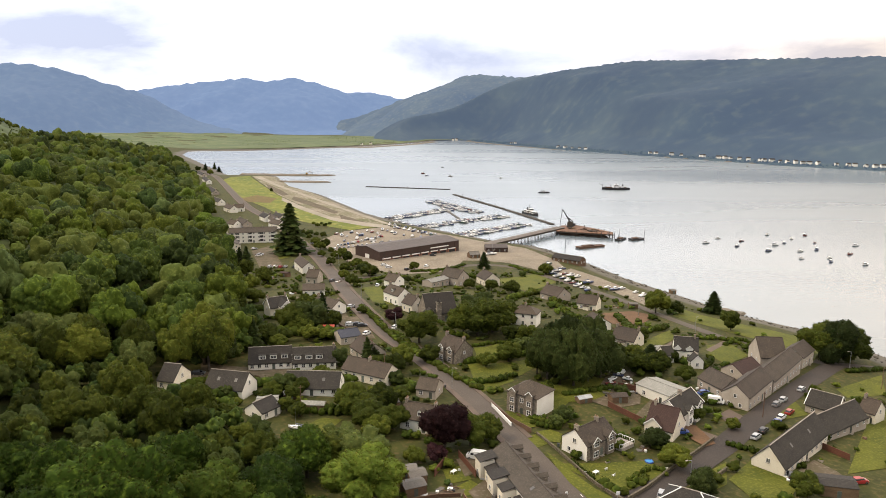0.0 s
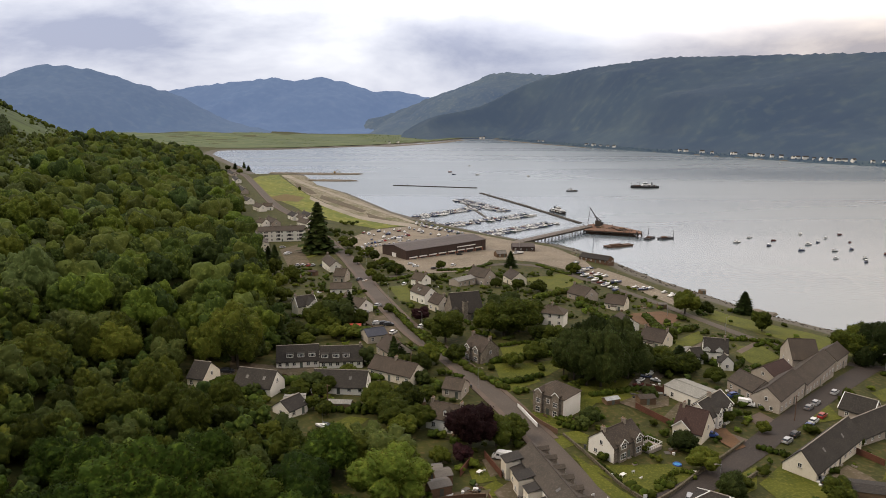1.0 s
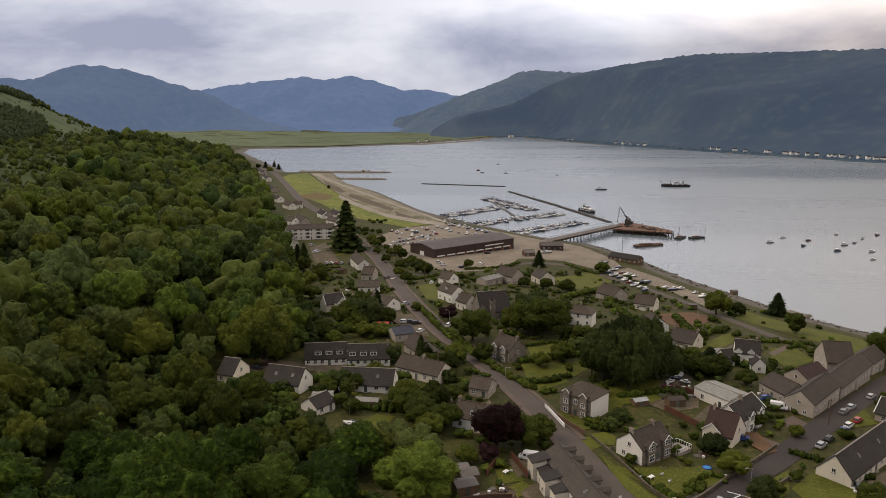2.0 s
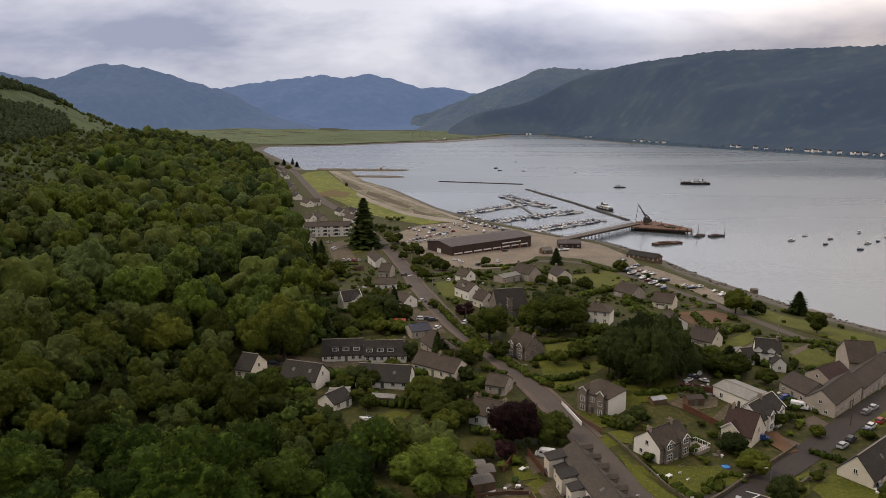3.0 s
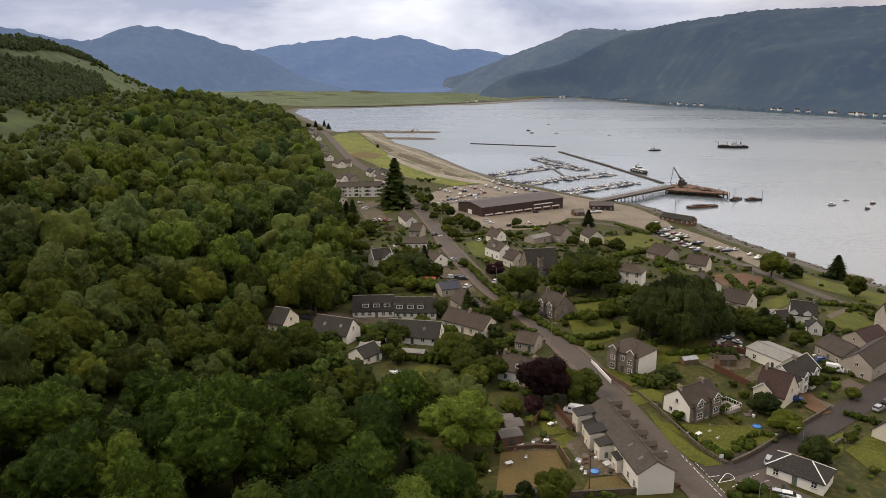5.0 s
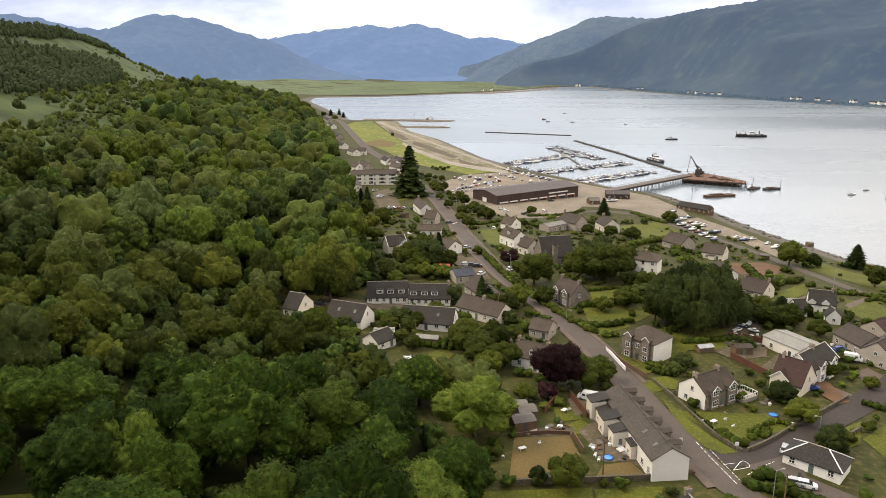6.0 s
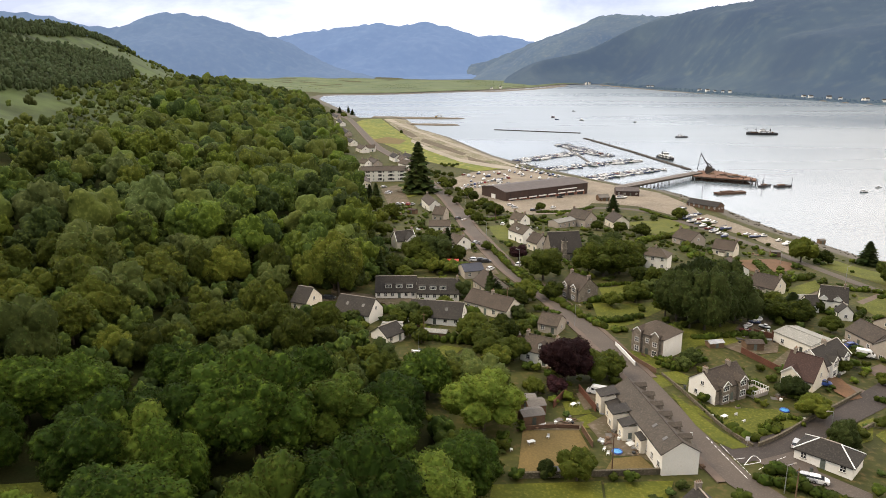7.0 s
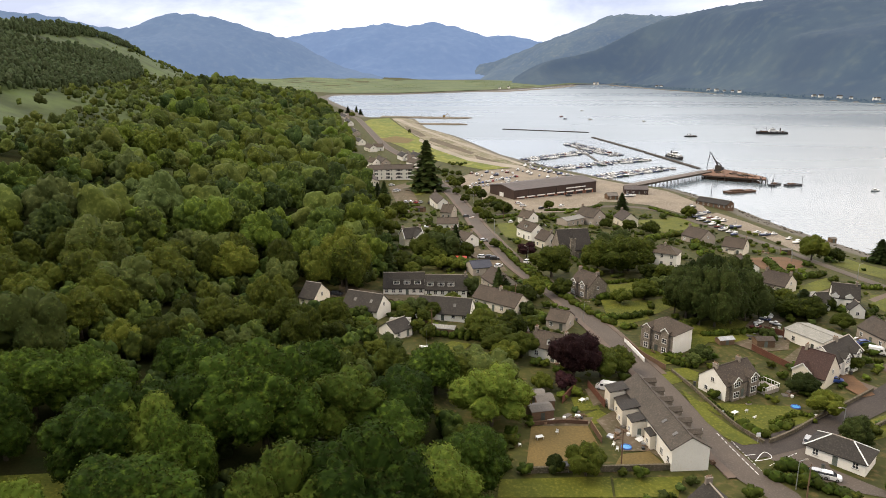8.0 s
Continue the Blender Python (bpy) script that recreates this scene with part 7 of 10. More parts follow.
patch('ground_lawn', [(36.5, 212.6), (46.9, 221.3), (55.8, 220.5), (53.8, 209.0), (44.9, 201.3), (37.2, 200.8)], M_LAWN, 0.19, 'mown green garden lawn', 'ground')
patch('ground_lawn', [(26.0, 178.8), (30.8, 181.0), (33.6, 178.3), (32.0, 173.0), (28.5, 173.6)], M_LAWN, 0.19, 'mown green garden lawn', 'ground')
patch('ground_lawn', [(17.9, 192.0), (24.0, 192.4), (27.3, 187.6), (28.2, 183.0), (23.7, 180.7), (19.7, 185.6)], M_LAWN, 0.19, 'mown green garden lawn', 'ground')
patch('ground_yard', [(47.1, 213.1), (57.3, 223.4), (65.2, 216.1), (60.8, 201.7), (51.5, 196.9), (46.5, 201.8)], M_YARD, 0.16, 'cluttered gravel yard beside the workshop', 'ground')
patch('ground_lawn', [(118.0, 251.6), (157.0, 295.4), (172.1, 300.2), (142.9, 258.9), (121.1, 240.4)], M_LAWN, 0.19, 'mown green garden lawn', 'ground')
patch('ground_lawn', [(4.9, 149.1), (8.0, 152.4), (11.6, 148.0), (6.7, 145.0)], M_LAWN, 0.12, 'mown green garden lawn', 'ground')
patch('ground_lawn', [(32.4, 212.2), (49.5, 226.2), (57.6, 216.1), (50.1, 204.5), (41.2, 204.6), (36.4, 195.6), (30.8, 192.5)], M_LAWN, 0.12, 'mown green garden lawn', 'ground')
patch('ground_lawn', [(25.9, 167.0), (31.4, 161.8), (37.2, 162.3), (51.9, 164.7), (58.7, 158.9), (48.2, 150.2), (40.9, 150.8), (34.2, 156.1)], M_LAWN, 0.12, 'mown green garden lawn', 'ground')
patch('ground_lawn', [(23.6, 175.7), (30.8, 181.1), (31.2, 174.3), (25.3, 169.4)], M_LAWN, 0.12, 'mown green garden lawn', 'ground')
patch('ground_lawn', [(5.7, 230.8), (17.4, 245.8), (20.8, 238.0), (12.0, 223.9)], M_LAWN, 0.12, 'mown green garden lawn', 'ground')
patch('ground_lawn', [(7.4, 214.7), (21.8, 226.5), (24.5, 216.6), (13.9, 206.5)], M_LAWN, 0.12, 'mown green garden lawn', 'ground')
patch('ground_lawn', [(104.9, 267.5), (116.2, 273.5), (117.6, 258.1), (105.0, 245.5), (101.0, 254.0)], M_LAWN, 0.12, 'mown green garden lawn', 'ground')
patch('ground_lawn', [(83.9, 271.8), (97.0, 288.4), (94.9, 274.4), (83.9, 260.5)], M_LAWN, 0.12, 'mown green garden lawn', 'ground')
patch('ground_lawn', [(134.1, 227.3), (164.0, 250.6), (150.8, 226.8), (133.6, 219.6)], M_LAWN, 0.12, 'mown green garden lawn', 'ground')
patch('ground_lawn', [(69.8, 157.2), (79.9, 168.2), (88.3, 159.1), (81.2, 150.0), (71.7, 149.1)], M_LAWN, 0.12, 'mown green garden lawn', 'ground')
patch('ground_lawn', [(132.8, 205.8), (140.8, 210.7), (114.4, 168.4), (101.9, 163.6)], M_LAWN, 0.12, 'mown green garden lawn', 'ground')
patch('ground_lawn', [(32.3, 393.7), (58.0, 418.2), (66.0, 393.2), (47.7, 362.1), (36.0, 363.9)], M_LAWN, 0.12, 'mown green garden lawn', 'ground')
patch('ground_lawn', [(-39.9, 351.3), (-26.4, 362.5), (-21.1, 309.5), (-30.4, 313.4)], M_LAWN, 0.12, 'mown green garden lawn', 'ground')
patch('ground_lawn', [(-95.1, 324.4), (-90.2, 335.5), (-81.7, 308.3), (-86.9, 295.8)], M_LAWN, 0.12, 'mown green garden lawn', 'ground')
patch('ground_lawn', [(71.9, 278.2), (73.9, 251.8), (83.9, 264.2), (83.9, 271.8)], M_LAWN, 0.12, 'mown green garden lawn', 'ground')
patch('ground_lawn', [(-10.8, 120.0), (9.6, 125.4), (9.9, 118.8), (-10.6, 114.2)], M_LAWN, 0.12, 'mown green garden lawn', 'ground')
patch('ground_lawn', [(10.1, 125.0), (23.4, 128.6), (21.5, 121.4), (10.4, 118.9)], M_LAWN, 0.12, 'mown green garden lawn', 'ground')
patch('ground_lawn', [(1.6, 156.7), (6.2, 159.2), (8.3, 152.6), (3.0, 150.0)], M_LAWN, 0.12, 'mown green garden lawn', 'ground')
patch('ground_lawn', [(-38.4, 174.7), (-31.7, 184.4), (-25.9, 183.6), (-29.6, 173.0)], M_LAWN, 0.12, 'mown green garden lawn', 'ground')
patch('ground_lawn', [(-15.5, 244.8), (-3.1, 233.0), (9.6, 208.2), (4.4, 207.7), (-6.7, 227.0)], M_LAWN, 0.12, 'mown green garden lawn', 'ground')
patch('ground_lawn', [(98.5, 203.2), (112.8, 214.9), (111.3, 201.3), (99.9, 195.2)], M_LAWN, 0.12, 'mown green garden lawn', 'ground')
patch('ground_yard', [(-56.0, 212.8), (-46.7, 215.1), (-49.6, 220.9), (-40.9, 223.8), (-33.2, 224.3), (-34.4, 229.5), (-53.0, 225.6), (-57.8, 219.7)], M_YARD, 0.20, 'bare earth yard in front of the terrace', 'ground')
patch('ground_yard', [(-83.0, 209.5), (-76.5, 204.7), (-70.2, 200.0), (-70.1, 206.1), (-76.1, 211.5), (-81.1, 214.6)], M_YARD, 0.20, 'bare earth drive beside the bungalow', 'ground')
patch('ground_yard', [(55.1, 223.0), (65.8, 232.4), (66.6, 227.4), (56.6, 214.7), (51.5, 215.2)], M_YARD, 0.22, 'paved yard with boats and gear', 'ground')
patch('ground_lawn', [(36.7, 214.3), (46.5, 222.6), (55.0, 222.5), (51.0, 211.5), (39.6, 200.7), (33.5, 202.1)], M_LAWN, 0.20, 'mown green garden lawn', 'ground')
patch('ground_lawn', [(100.8, 253.9), (112.1, 269.3), (117.5, 264.9), (112.6, 252.4), (103.2, 245.6)], M_LAWN, 0.20, 'mown green garden lawn', 'ground')
patch('ground_drive', [(69.3, 187.2), (72.5, 188.0), (74.0, 176.5), (70.4, 174.0), (68.2, 178.4)], M_SOIL, 0.3, 'red-brown paved drive beside the bungalow', 'ground', 2.0)
patch('ground_verge', [(27.7, 167.7), (30.5, 162.7), (33.2, 155.9), (36.6, 149.7), (40.7, 144.8), (37.0, 143.2), (33.8, 145.7), (31.1, 151.8), (28.9, 160.2)], M_LAWN, 0.2, 'mown grass verge beside the main road', 'ground')
patch('ground_lawn', [(61.4, 156.5), (72.7, 166.2), (68.4, 154.8), (61.2, 149.2)], M_LAWN, 0.12, 'mown green garden lawn', 'ground')
patch('ground_lawn', [(-117.7, 483.4), (-115.3, 507.7), (-97.5, 452.9), (-102.5, 442.9)], M_LAWN, 0.12, 'mown green garden lawn', 'ground')
patch('ground_lawn', [(158.4, 298.1), (136.0, 316.2), (125.2, 329.7), (119.0, 343.8), (108.2, 319.2), (125.3, 290.1), (145.4, 272.4)], M_LAWN, 0.12, 'mown green garden lawn', 'ground')
patch('ground_dry_lawn', [(-6.5, 141.3), (5.5, 144.0), (7.7, 136.3), (6.5, 127.6), (-6.3, 123.7)], M_DRYLAWN, 0.12, 'dry yellowed back lawn', 'ground')
patch('ground_dry_lawn', [(12.1, 134.0), (17.8, 136.4), (20.6, 131.2), (10.3, 128.5)], M_DRYLAWN, 0.12, 'dry yellowed back lawn', 'ground')
patch('ground_yard_patch', [(7.3, 147.0), (13.1, 155.0), (16.7, 151.9), (19.1, 138.9), (20.7, 132.8), (17.8, 136.4), (12.2, 135.1)], M_YARD, 0.13, 'bare gravel yard behind the houses', 'ground')
patch('ground_yard_patch', [(4.9, 162.0), (12.4, 168.6), (12.0, 157.6), (6.8, 153.6)], M_YARD, 0.13, 'bare gravel yard behind the houses', 'ground')
patch('ground_yard_patch', [(-4.3, 145.6), (6.7, 148.2), (5.5, 144.0), (-4.1, 141.9)], M_YARD, 0.13, 'bare gravel yard behind the houses', 'ground')
patch('ground_yard_patch', [(55.9, 191.4), (67.8, 209.8), (68.6, 201.0), (60.3, 189.9)], M_YARD, 0.13, 'bare gravel yard behind the houses', 'ground')
patch('ground_yard_patch', [(-68.1, 322.1), (-45.5, 311.6), (-34.6, 275.9), (-39.6, 271.4), (-56.0, 286.8)], M_YARD, 0.13, 'bare gravel yard behind the houses', 'ground')
patch('ground_yard_patch', [(-128.2, 471.5), (-120.4, 495.0), (-96.7, 425.0), (-108.2, 415.8)], M_YARD, 0.13, 'bare gravel yard behind the houses', 'ground')
patch('ground_yard_patch', [(-43.7, 283.4), (-32.7, 288.9), (-23.8, 257.7), (-33.3, 256.9)], M_YARD, 0.13, 'bare gravel yard behind the houses', 'ground')
patch('ground_yard_patch', [(-76.9, 220.0), (-46.7, 224.6), (-46.6, 215.5), (-59.8, 215.0), (-72.2, 206.2)], M_YARD, 0.13, 'bare gravel yard behind the houses', 'ground')
patch('ground_forecourt', [(39.4, 141.5), (52.8, 147.0), (52.4, 138.3), (60.2, 132.6), (59.4, 130.2), (53.0, 130.9), (44.3, 135.4)], M_ASPHALT, 0.11, 'asphalt forecourt beside the corner lodge', 'ground')
patch('ground_driveway', [(82.2, 196.5), (87.5, 201.6), (91.0, 193.9), (83.4, 185.3)], M_PAVING, 0.12, 'paved private driveway', 'ground')
patch('ground_driveway', [(69.1, 188.6), (77.1, 180.9), (72.9, 176.5), (66.3, 183.7)], M_PAVING, 0.12, 'paved private driveway', 'ground')
patch('ground_path', [(77.9, 251.1), (94.2, 272.5), (94.4, 269.4), (79.1, 249.4)], M_PAVING, 0.15, 'pale garden path to the shore road', 'ground')
patch('ground_path', [(102.1, 261.0), (115.0, 276.3), (116.6, 274.6), (103.3, 258.4)], M_PAVING, 0.15, 'pale garden path to the shore road', 'ground')
patch('ground_yard_patch', [(87.6, 161.8), (97.0, 170.4), (99.7, 164.8), (101.1, 157.5), (92.6, 154.3), (86.9, 156.2)], M_YARD, 0.13, 'bare gravel yard behind the houses', 'ground')
# ---- hedges, walls and fences ----
def hedge(points, h, w, mat):
    """A leafy bank along a line."""
    line = smooth_line(points, 1.1)
    r = np.random.default_rng(int(abs(points[0][0]) * 31 + abs(points[0][1])))
    V, F, n = [], [], 0
    bv, bf = ICO[1]
    zs = ground_height([p.x for p in line], [p.y for p in line])
    c0 = Vector((line[0].x, line[0].y, zs[0]))
    for p, z in zip(line, zs):
        k = h * r.uniform(0.75, 1.2)
        c = np.array([p.x - c0.x + r.normal() * w * 0.16, p.y - c0.y + r.normal() * w * 0.16, z - c0.z + k * 0.42])
        w0 = w
        w = w0 * r.uniform(0.7, 1.3)
        V.append(bv * (1 + r.uniform(-0.2, 0.2, (12, 1))) * [w * 0.62, w * 0.62, k * 0.6] + c)
        F.append(bf + n)
        n += 12
        m = 26
        d = unit(r.normal(size=(m, 3)) + [0, 0, 0.5])
        v, f = cards(r, c + d * [w * 0.62, w * 0.62, k * 0.58], d + r.normal(size=(m, 3)) * 0.4, 0.2 * r.uniform(0.6, 1.4, m))
        w = w0
        V.append(v)
        F.append(f + n)
        n += len(v)
    ob = new("hedge", tri_mesh("hedge", np.concatenate(V), np.concatenate(F), mat))
    ob.location = c0
    return tagged(ob, "clipped green hedge along a garden edge", "hedge", "garden hedges")


def low_wall(points, h, w, mat, name, label):
    line = smooth_line(points, 3.0)
    zs = ground_height([p.x for p in line], [p.y for p in line])
    ob = thing(name, line[0].x, line[0].y, 0, label=label, category="wall" if "wall" in name else "fence", group=name + "s")
    o = Vector((line[0].x, line[0].y, zs[0]))
    bm = bmesh.new()
    cap = bmesh.new()
    rows, tops = [], []
    for k, (p, z) in enumerate(zip(line, zs)):
        d = (line[min(k + 1, len(line) - 1)] - line[max(k - 1, 0)]).normalized()
        s = Vector((-d.y, d.x))
        q = [Vector((p.x + s.x * e * w / 2, p.y + s.y * e * w / 2, z + b)) - o for e, b in ((-1, -0.6), (1, -0.6), (1, h), (-1, h))]
        rows.append([bm.verts.new(v) for v in q])
        q = [Vector((p.x + s.x * e * (w / 2 + 0.05), p.y + s.y * e * (w / 2 + 0.05), z + b)) - o for e, b in ((-1, h), (1, h), (1, h + 0.1), (-1, h + 0.1))]
        tops.append([cap.verts.new(v) for v in q])
    for m, rr in ((bm, rows), (cap, tops)):
        for a, b in zip(rr, rr[1:]):
            for j in range(4):
                m.faces.new((a[j], a[(j + 1) % 4], b[(j + 1) % 4], b[j]))
        m.faces.new(rr[0])
        m.faces.new(rr[-1][::-1])
        bmesh.ops.recalc_face_normals(m, faces=m.faces[:])
    part("panel" if "fence" in name else "masonry", bm, mat, ob)
    part("coping", cap, mat, ob)
    if "fence" in name:
        for k in range(0, len(line), 1):
            bm = bmesh.new()
            box(bm, -0.07, -0.07, -0.5, 0.07, 0.07, h + 0.2)
            part("post", bm, mat, ob, m=Matrix.Translation(Vector((line[k].x, line[k].y, zs[k])) - o))
    return ob


# ---- shrubs and rough growth in the gardens ----
def garden_shrubs(name, mat, seed, count, sizes):
    r = np.random.default_rng(seed)
    x, y = r.uniform(-110, 150, count * 10), r.uniform(110, 420, count * 10)
    d = shore_distance(x, y)
    ok = (d > 22) & (x > np.interp(y, WOOD_Y, WOOD_X) - 4) & (x < 1.05 * y * 0.62 + 20)
    for road, gap in ((MAIN_ROAD, 6.0), (SIDE_ROAD, 5.5), (SHORE_ROAD, 5.0)):
        for p in smooth_line(road, 5.0):
            ok &= np.hypot(x - p.x, y - p.y) > gap
    for h in HOUSE_SPOTS:
        ok &= np.hypot(x - h[0], y - h[1]) > h[2] * 0.5 + 1.0
    for outline in OPEN_GROUND:
        ok &= ~inside(x, y, outline)
    for outline in LAWNS:
        ok &= ~inside(x, y, outline) | (r.uniform(size=x.shape) < 0.16)
    clump = np.sin(x * 0.31 + seed) * np.sin(y * 0.27) + np.sin(x * 0.11 + 2) * np.sin(y * 0.13 + seed) + r.uniform(-0.6, 0.6, x.shape)
    ok &= clump > 0.38
    x, y = x[ok][:count], y[ok][:count]
    crowns = [dome_crown(seed + j, 3, 5, 20, 90, 0.5, 6.0, 9.0, -0.6, clump=0.2) for j in range(4)]
    spots = [(a, b, s) for a, b, s in zip(x, y, r.uniform(*sizes, len(x)))]
    return grove(name, spots, crowns, mat, "rounded shrubs and rough growth scattered through the gardens")


garden_shrubs("garden_shrubs", M_LEAF_GARDEN, 3, 520, (0.12, 0.34))
garden_shrubs("pale_garden_shrubs", M_LEAF_PALE, 5, 380, (0.10, 0.30))
garden_shrubs("silvery_garden_shrubs", M_LEAF_GREY, 8, 200, (0.10, 0.24))


def shore_rocks():
    """Stones and weed-dark boulders along the tide line."""
    r = np.random.default_rng(12)
    bv, bf = ICO[1]
    V, F, n = [], [], 0
    line = smooth_line(SHORE[2:12], 1.2)
    for p in line:
        for _ in range(2):
            x, y = p.x + r.normal() * 4.5, p.y + r.normal() * 4.5
            d = float(shore_distance(x, y))
            if not -6 < d < 9:
                continue
            s = r.uniform(0.15, 0.75) * (1.6 if r.uniform() < 0.1 else 1)
            V.append(bv * (1 + r.uniform(-0.3, 0.3, (12, 1))) * [s, s * r.uniform(0.6, 1.2), s * 0.55] + [x, y, float(ground_height(x, y)) + s * 0.15])
            F.append(bf + n)
            n += 12
    ob = new("shore_rocks", tri_mesh("shore_rocks", np.concatenate(V), np.concatenate(F), M_BOULDER))
    return tagged(ob, "dark weedy boulders strewn along the tide line", "rocks", kind="stuff")


M_BOULDER = material("weedy_boulder", (0.085, 0.075, 0.06), (0.05, 0.042, 0.03), 0.85, 0.5, 3.0, 0.04, island=0.3)
shore_rocks()
# ---- trees in the village ----
tree(-100.1, 465.2, 33, 9.2, 'conifer')
tree(-113.9, 408.4, 14, 3.5, 'conifer')
tree(-122.4, 423.9, 11, 3, 'conifer')
tree(-96.6, 471.9, 9, 5, 'oak')
tree(-105.7, 464.8, 8, 4, 'oak')
tree(35.4, 219.4, 20, 6, 'yew')
tree(38.6, 214.7, 22, 6, 'yew')
tree(43.0, 214.2, 23, 6.5, 'yew')
tree(48.5, 218.9, 22, 6, 'yew')
tree(53.5, 223.5, 20, 6, 'yew')
tree(44.8, 229.4, 23, 7, 'yew')
tree(53.9, 236.4, 20, 6, 'yew')
tree(39.4, 231.7, 20, 6, 'yew')
tree(59.0, 228.5, 12, 5, 'oak')
tree(32.5, 222.7, 12, 5, 'oak')
tree(-7.3, 254.2, 14, 7.2, 'oak', GARDEN_CROWNS[1])
tree(9.5, 267.0, 14, 7, 'oak', GARDEN_CROWNS[0])
tree(15.0, 266.1, 16, 8, 'oak', GARDEN_CROWNS[1])
tree(21.3, 271.6, 15, 7.5, 'oak', GARDEN_CROWNS[0])
tree(17.4, 290.9, 13, 7, 'oak')
tree(27.9, 288.0, 11, 6, 'oak')
tree(27.5, 259.3, 8, 5, 'oak')
tree(-11.6, 229.5, 8, 4, 'oak')
tree(2.1, 167.8, 14, 7.5, 'copper')
tree(8.6, 170.0, 9, 5, 'oak')
tree(12.6, 173.7, 8, 4.5, 'oak')
tree(-18.3, 280.0, 7, 4, 'copper')
tree(153.1, 262.4, 20, 9, 'yew')
tree(147.8, 263.2, 15, 7.5, 'oak', GARDEN_CROWNS[1])
tree(159.2, 263.4, 15, 7.5, 'oak', GARDEN_CROWNS[0])
tree(154.2, 269.7, 16, 8, 'oak', GARDEN_CROWNS[1])
tree(160.5, 270.8, 16, 8, 'oak', GARDEN_CROWNS[0])
tree(134.4, 338.1, 11, 4, 'conifer')
tree(126.5, 297.3, 11, 5, 'oak')
tree(101.4, 322.9, 13, 6, 'ash')
tree(112.3, 327.8, 7, 5, 'oak')
tree(80.3, 271.2, 6, 4, 'oak')
tree(63.6, 419.4, 8, 4.5, 'oak')
tree(26.6, 429.3, 10, 3.2, 'conifer')
tree(-15.6, 418.5, 6, 4, 'oak')
tree(-50.6, 270.4, 13, 7, 'oak')
tree(-56.5, 266.2, 12, 6, 'oak')
tree(-47.2, 278.9, 12, 2.6, 'conifer')
tree(-55.7, 291.3, 10, 5, 'oak')
tree(-41.9, 271.3, 8, 4, 'oak')
tree(-62.9, 248.0, 9, 6, 'oak')
tree(-72.4, 252.6, 11, 7, 'oak')
tree(-57.6, 251.7, 6, 5, 'ash')
tree(-49.0, 255.7, 5, 5, 'ash')
tree(-42.5, 254.7, 5, 4, 'ash')
tree(-65.7, 241.2, 12, 3, 'conifer')
tree(-18.7, 221.8, 7, 4.5, 'oak')
tree(-14.9, 219.9, 8, 5, 'oak')
tree(-23.9, 229.9, 9, 2.2, 'conifer')
tree(-34.0, 227.6, 7, 4.5, 'oak')
tree(5.0, 124.9, 8, 4.0, 'ash')
tree(-1.0, 125.0, 4.5, 1.7, 'yew')
tree(58.3, 162.3, 7, 4.8, 'ash')
tree(57.0, 172.0, 6.5, 3, 'yew')
tree(55.7, 173.3, 5.5, 2.6, 'yew')
tree(61.0, 150.3, 6, 2.4, 'yew')
tree(35.1, 186.5, 5, 5, 'oak')
tree(32.4, 183.0, 4, 4, 'oak')
tree(-5.1, 159.6, 5, 3.6, 'ash')
tree(0.2, 160.9, 5, 4, 'copper')
tree(-37.1, 214.7, 5, 6, 'oak')
tree(-24.2, 188.2, 10, 6, 'ash')
tree(-18.3, 179.2, 9, 6, 'ash')
tree(-23.6, 163.6, 9, 5, 'oak')
tree(-38.2, 185.0, 5, 6, 'oak')
tree(-42.3, 188.5, 5, 5, 'oak')
tree(-35.8, 148.5, 10, 6, 'oak')
tree(-26.3, 155.0, 11, 6, 'oak')
tree(-17.1, 157.0, 11, 6, 'oak')
tree(-44.6, 166.1, 8, 5, 'oak')
tree(-61.4, 195.5, 4, 5, 'oak')
tree(-56.8, 204.4, 4, 4, 'oak')
tree(-61.0, 173.8, 8, 5, 'oak')
tree(-55.7, 177.3, 6, 5, 'oak')
tree(67.1, 235.4, 10, 5, 'oak')
tree(73.7, 236.5, 8, 4, 'conifer')
tree(68.0, 230.0, 9, 5, 'oak')
tree(81.8, 224.2, 6, 4, 'ash')
tree(74.0, 230.9, 9, 5, 'oak')
tree(122.3, 219.3, 4, 3, 'oak')
tree(60.8, 151.0, 7, 2.6, 'yew')
tree(74.6, 191.6, 5, 4, 'oak')
tree(82.5, 187.0, 4, 3.5, 'oak')
tree(-91.1, 510.1, 5, 5, 'oak')
tree(-67.7, 426.9, 6, 7, 'oak')
tree(-56.6, 409.4, 6, 7, 'oak')
tree(-46.2, 406.0, 6, 6, 'oak')
tree(-38.4, 394.1, 6, 5, 'oak')
tree(-102.1, 535.6, 6, 6, 'oak')
tree(-77.6, 454.6, 5, 6, 'oak')
tree(-214.7, 887.5, 6, 2, 'oak')
tree(-423.8, 1229.6, 11, 5, 'oak')
tree(-422.7, 1267.2, 12, 4, 'conifer')
tree(-433.7, 1351.8, 13, 3, 'conifer')
tree(-401.9, 1277.6, 10, 4, 'conifer')
tree(-378.9, 1157.5, 10, 5, 'oak')
tree(-459.8, 1275.5, 12, 8, 'oak')
tree(-327.4, 937.1, 10, 7, 'oak')
tree(-212.8, 651.1, 8, 7, 'oak')
tree(-168.0, 525.3, 9, 6, 'oak')
tree(-131.3, 419.6, 9, 6, 'oak')
tree(-97.3, 321.2, 9, 6, 'oak')
tree(125.5, 263.7, 8, 4, 'oak')
tree(84.2, 150.8, 7, 4, 'oak')
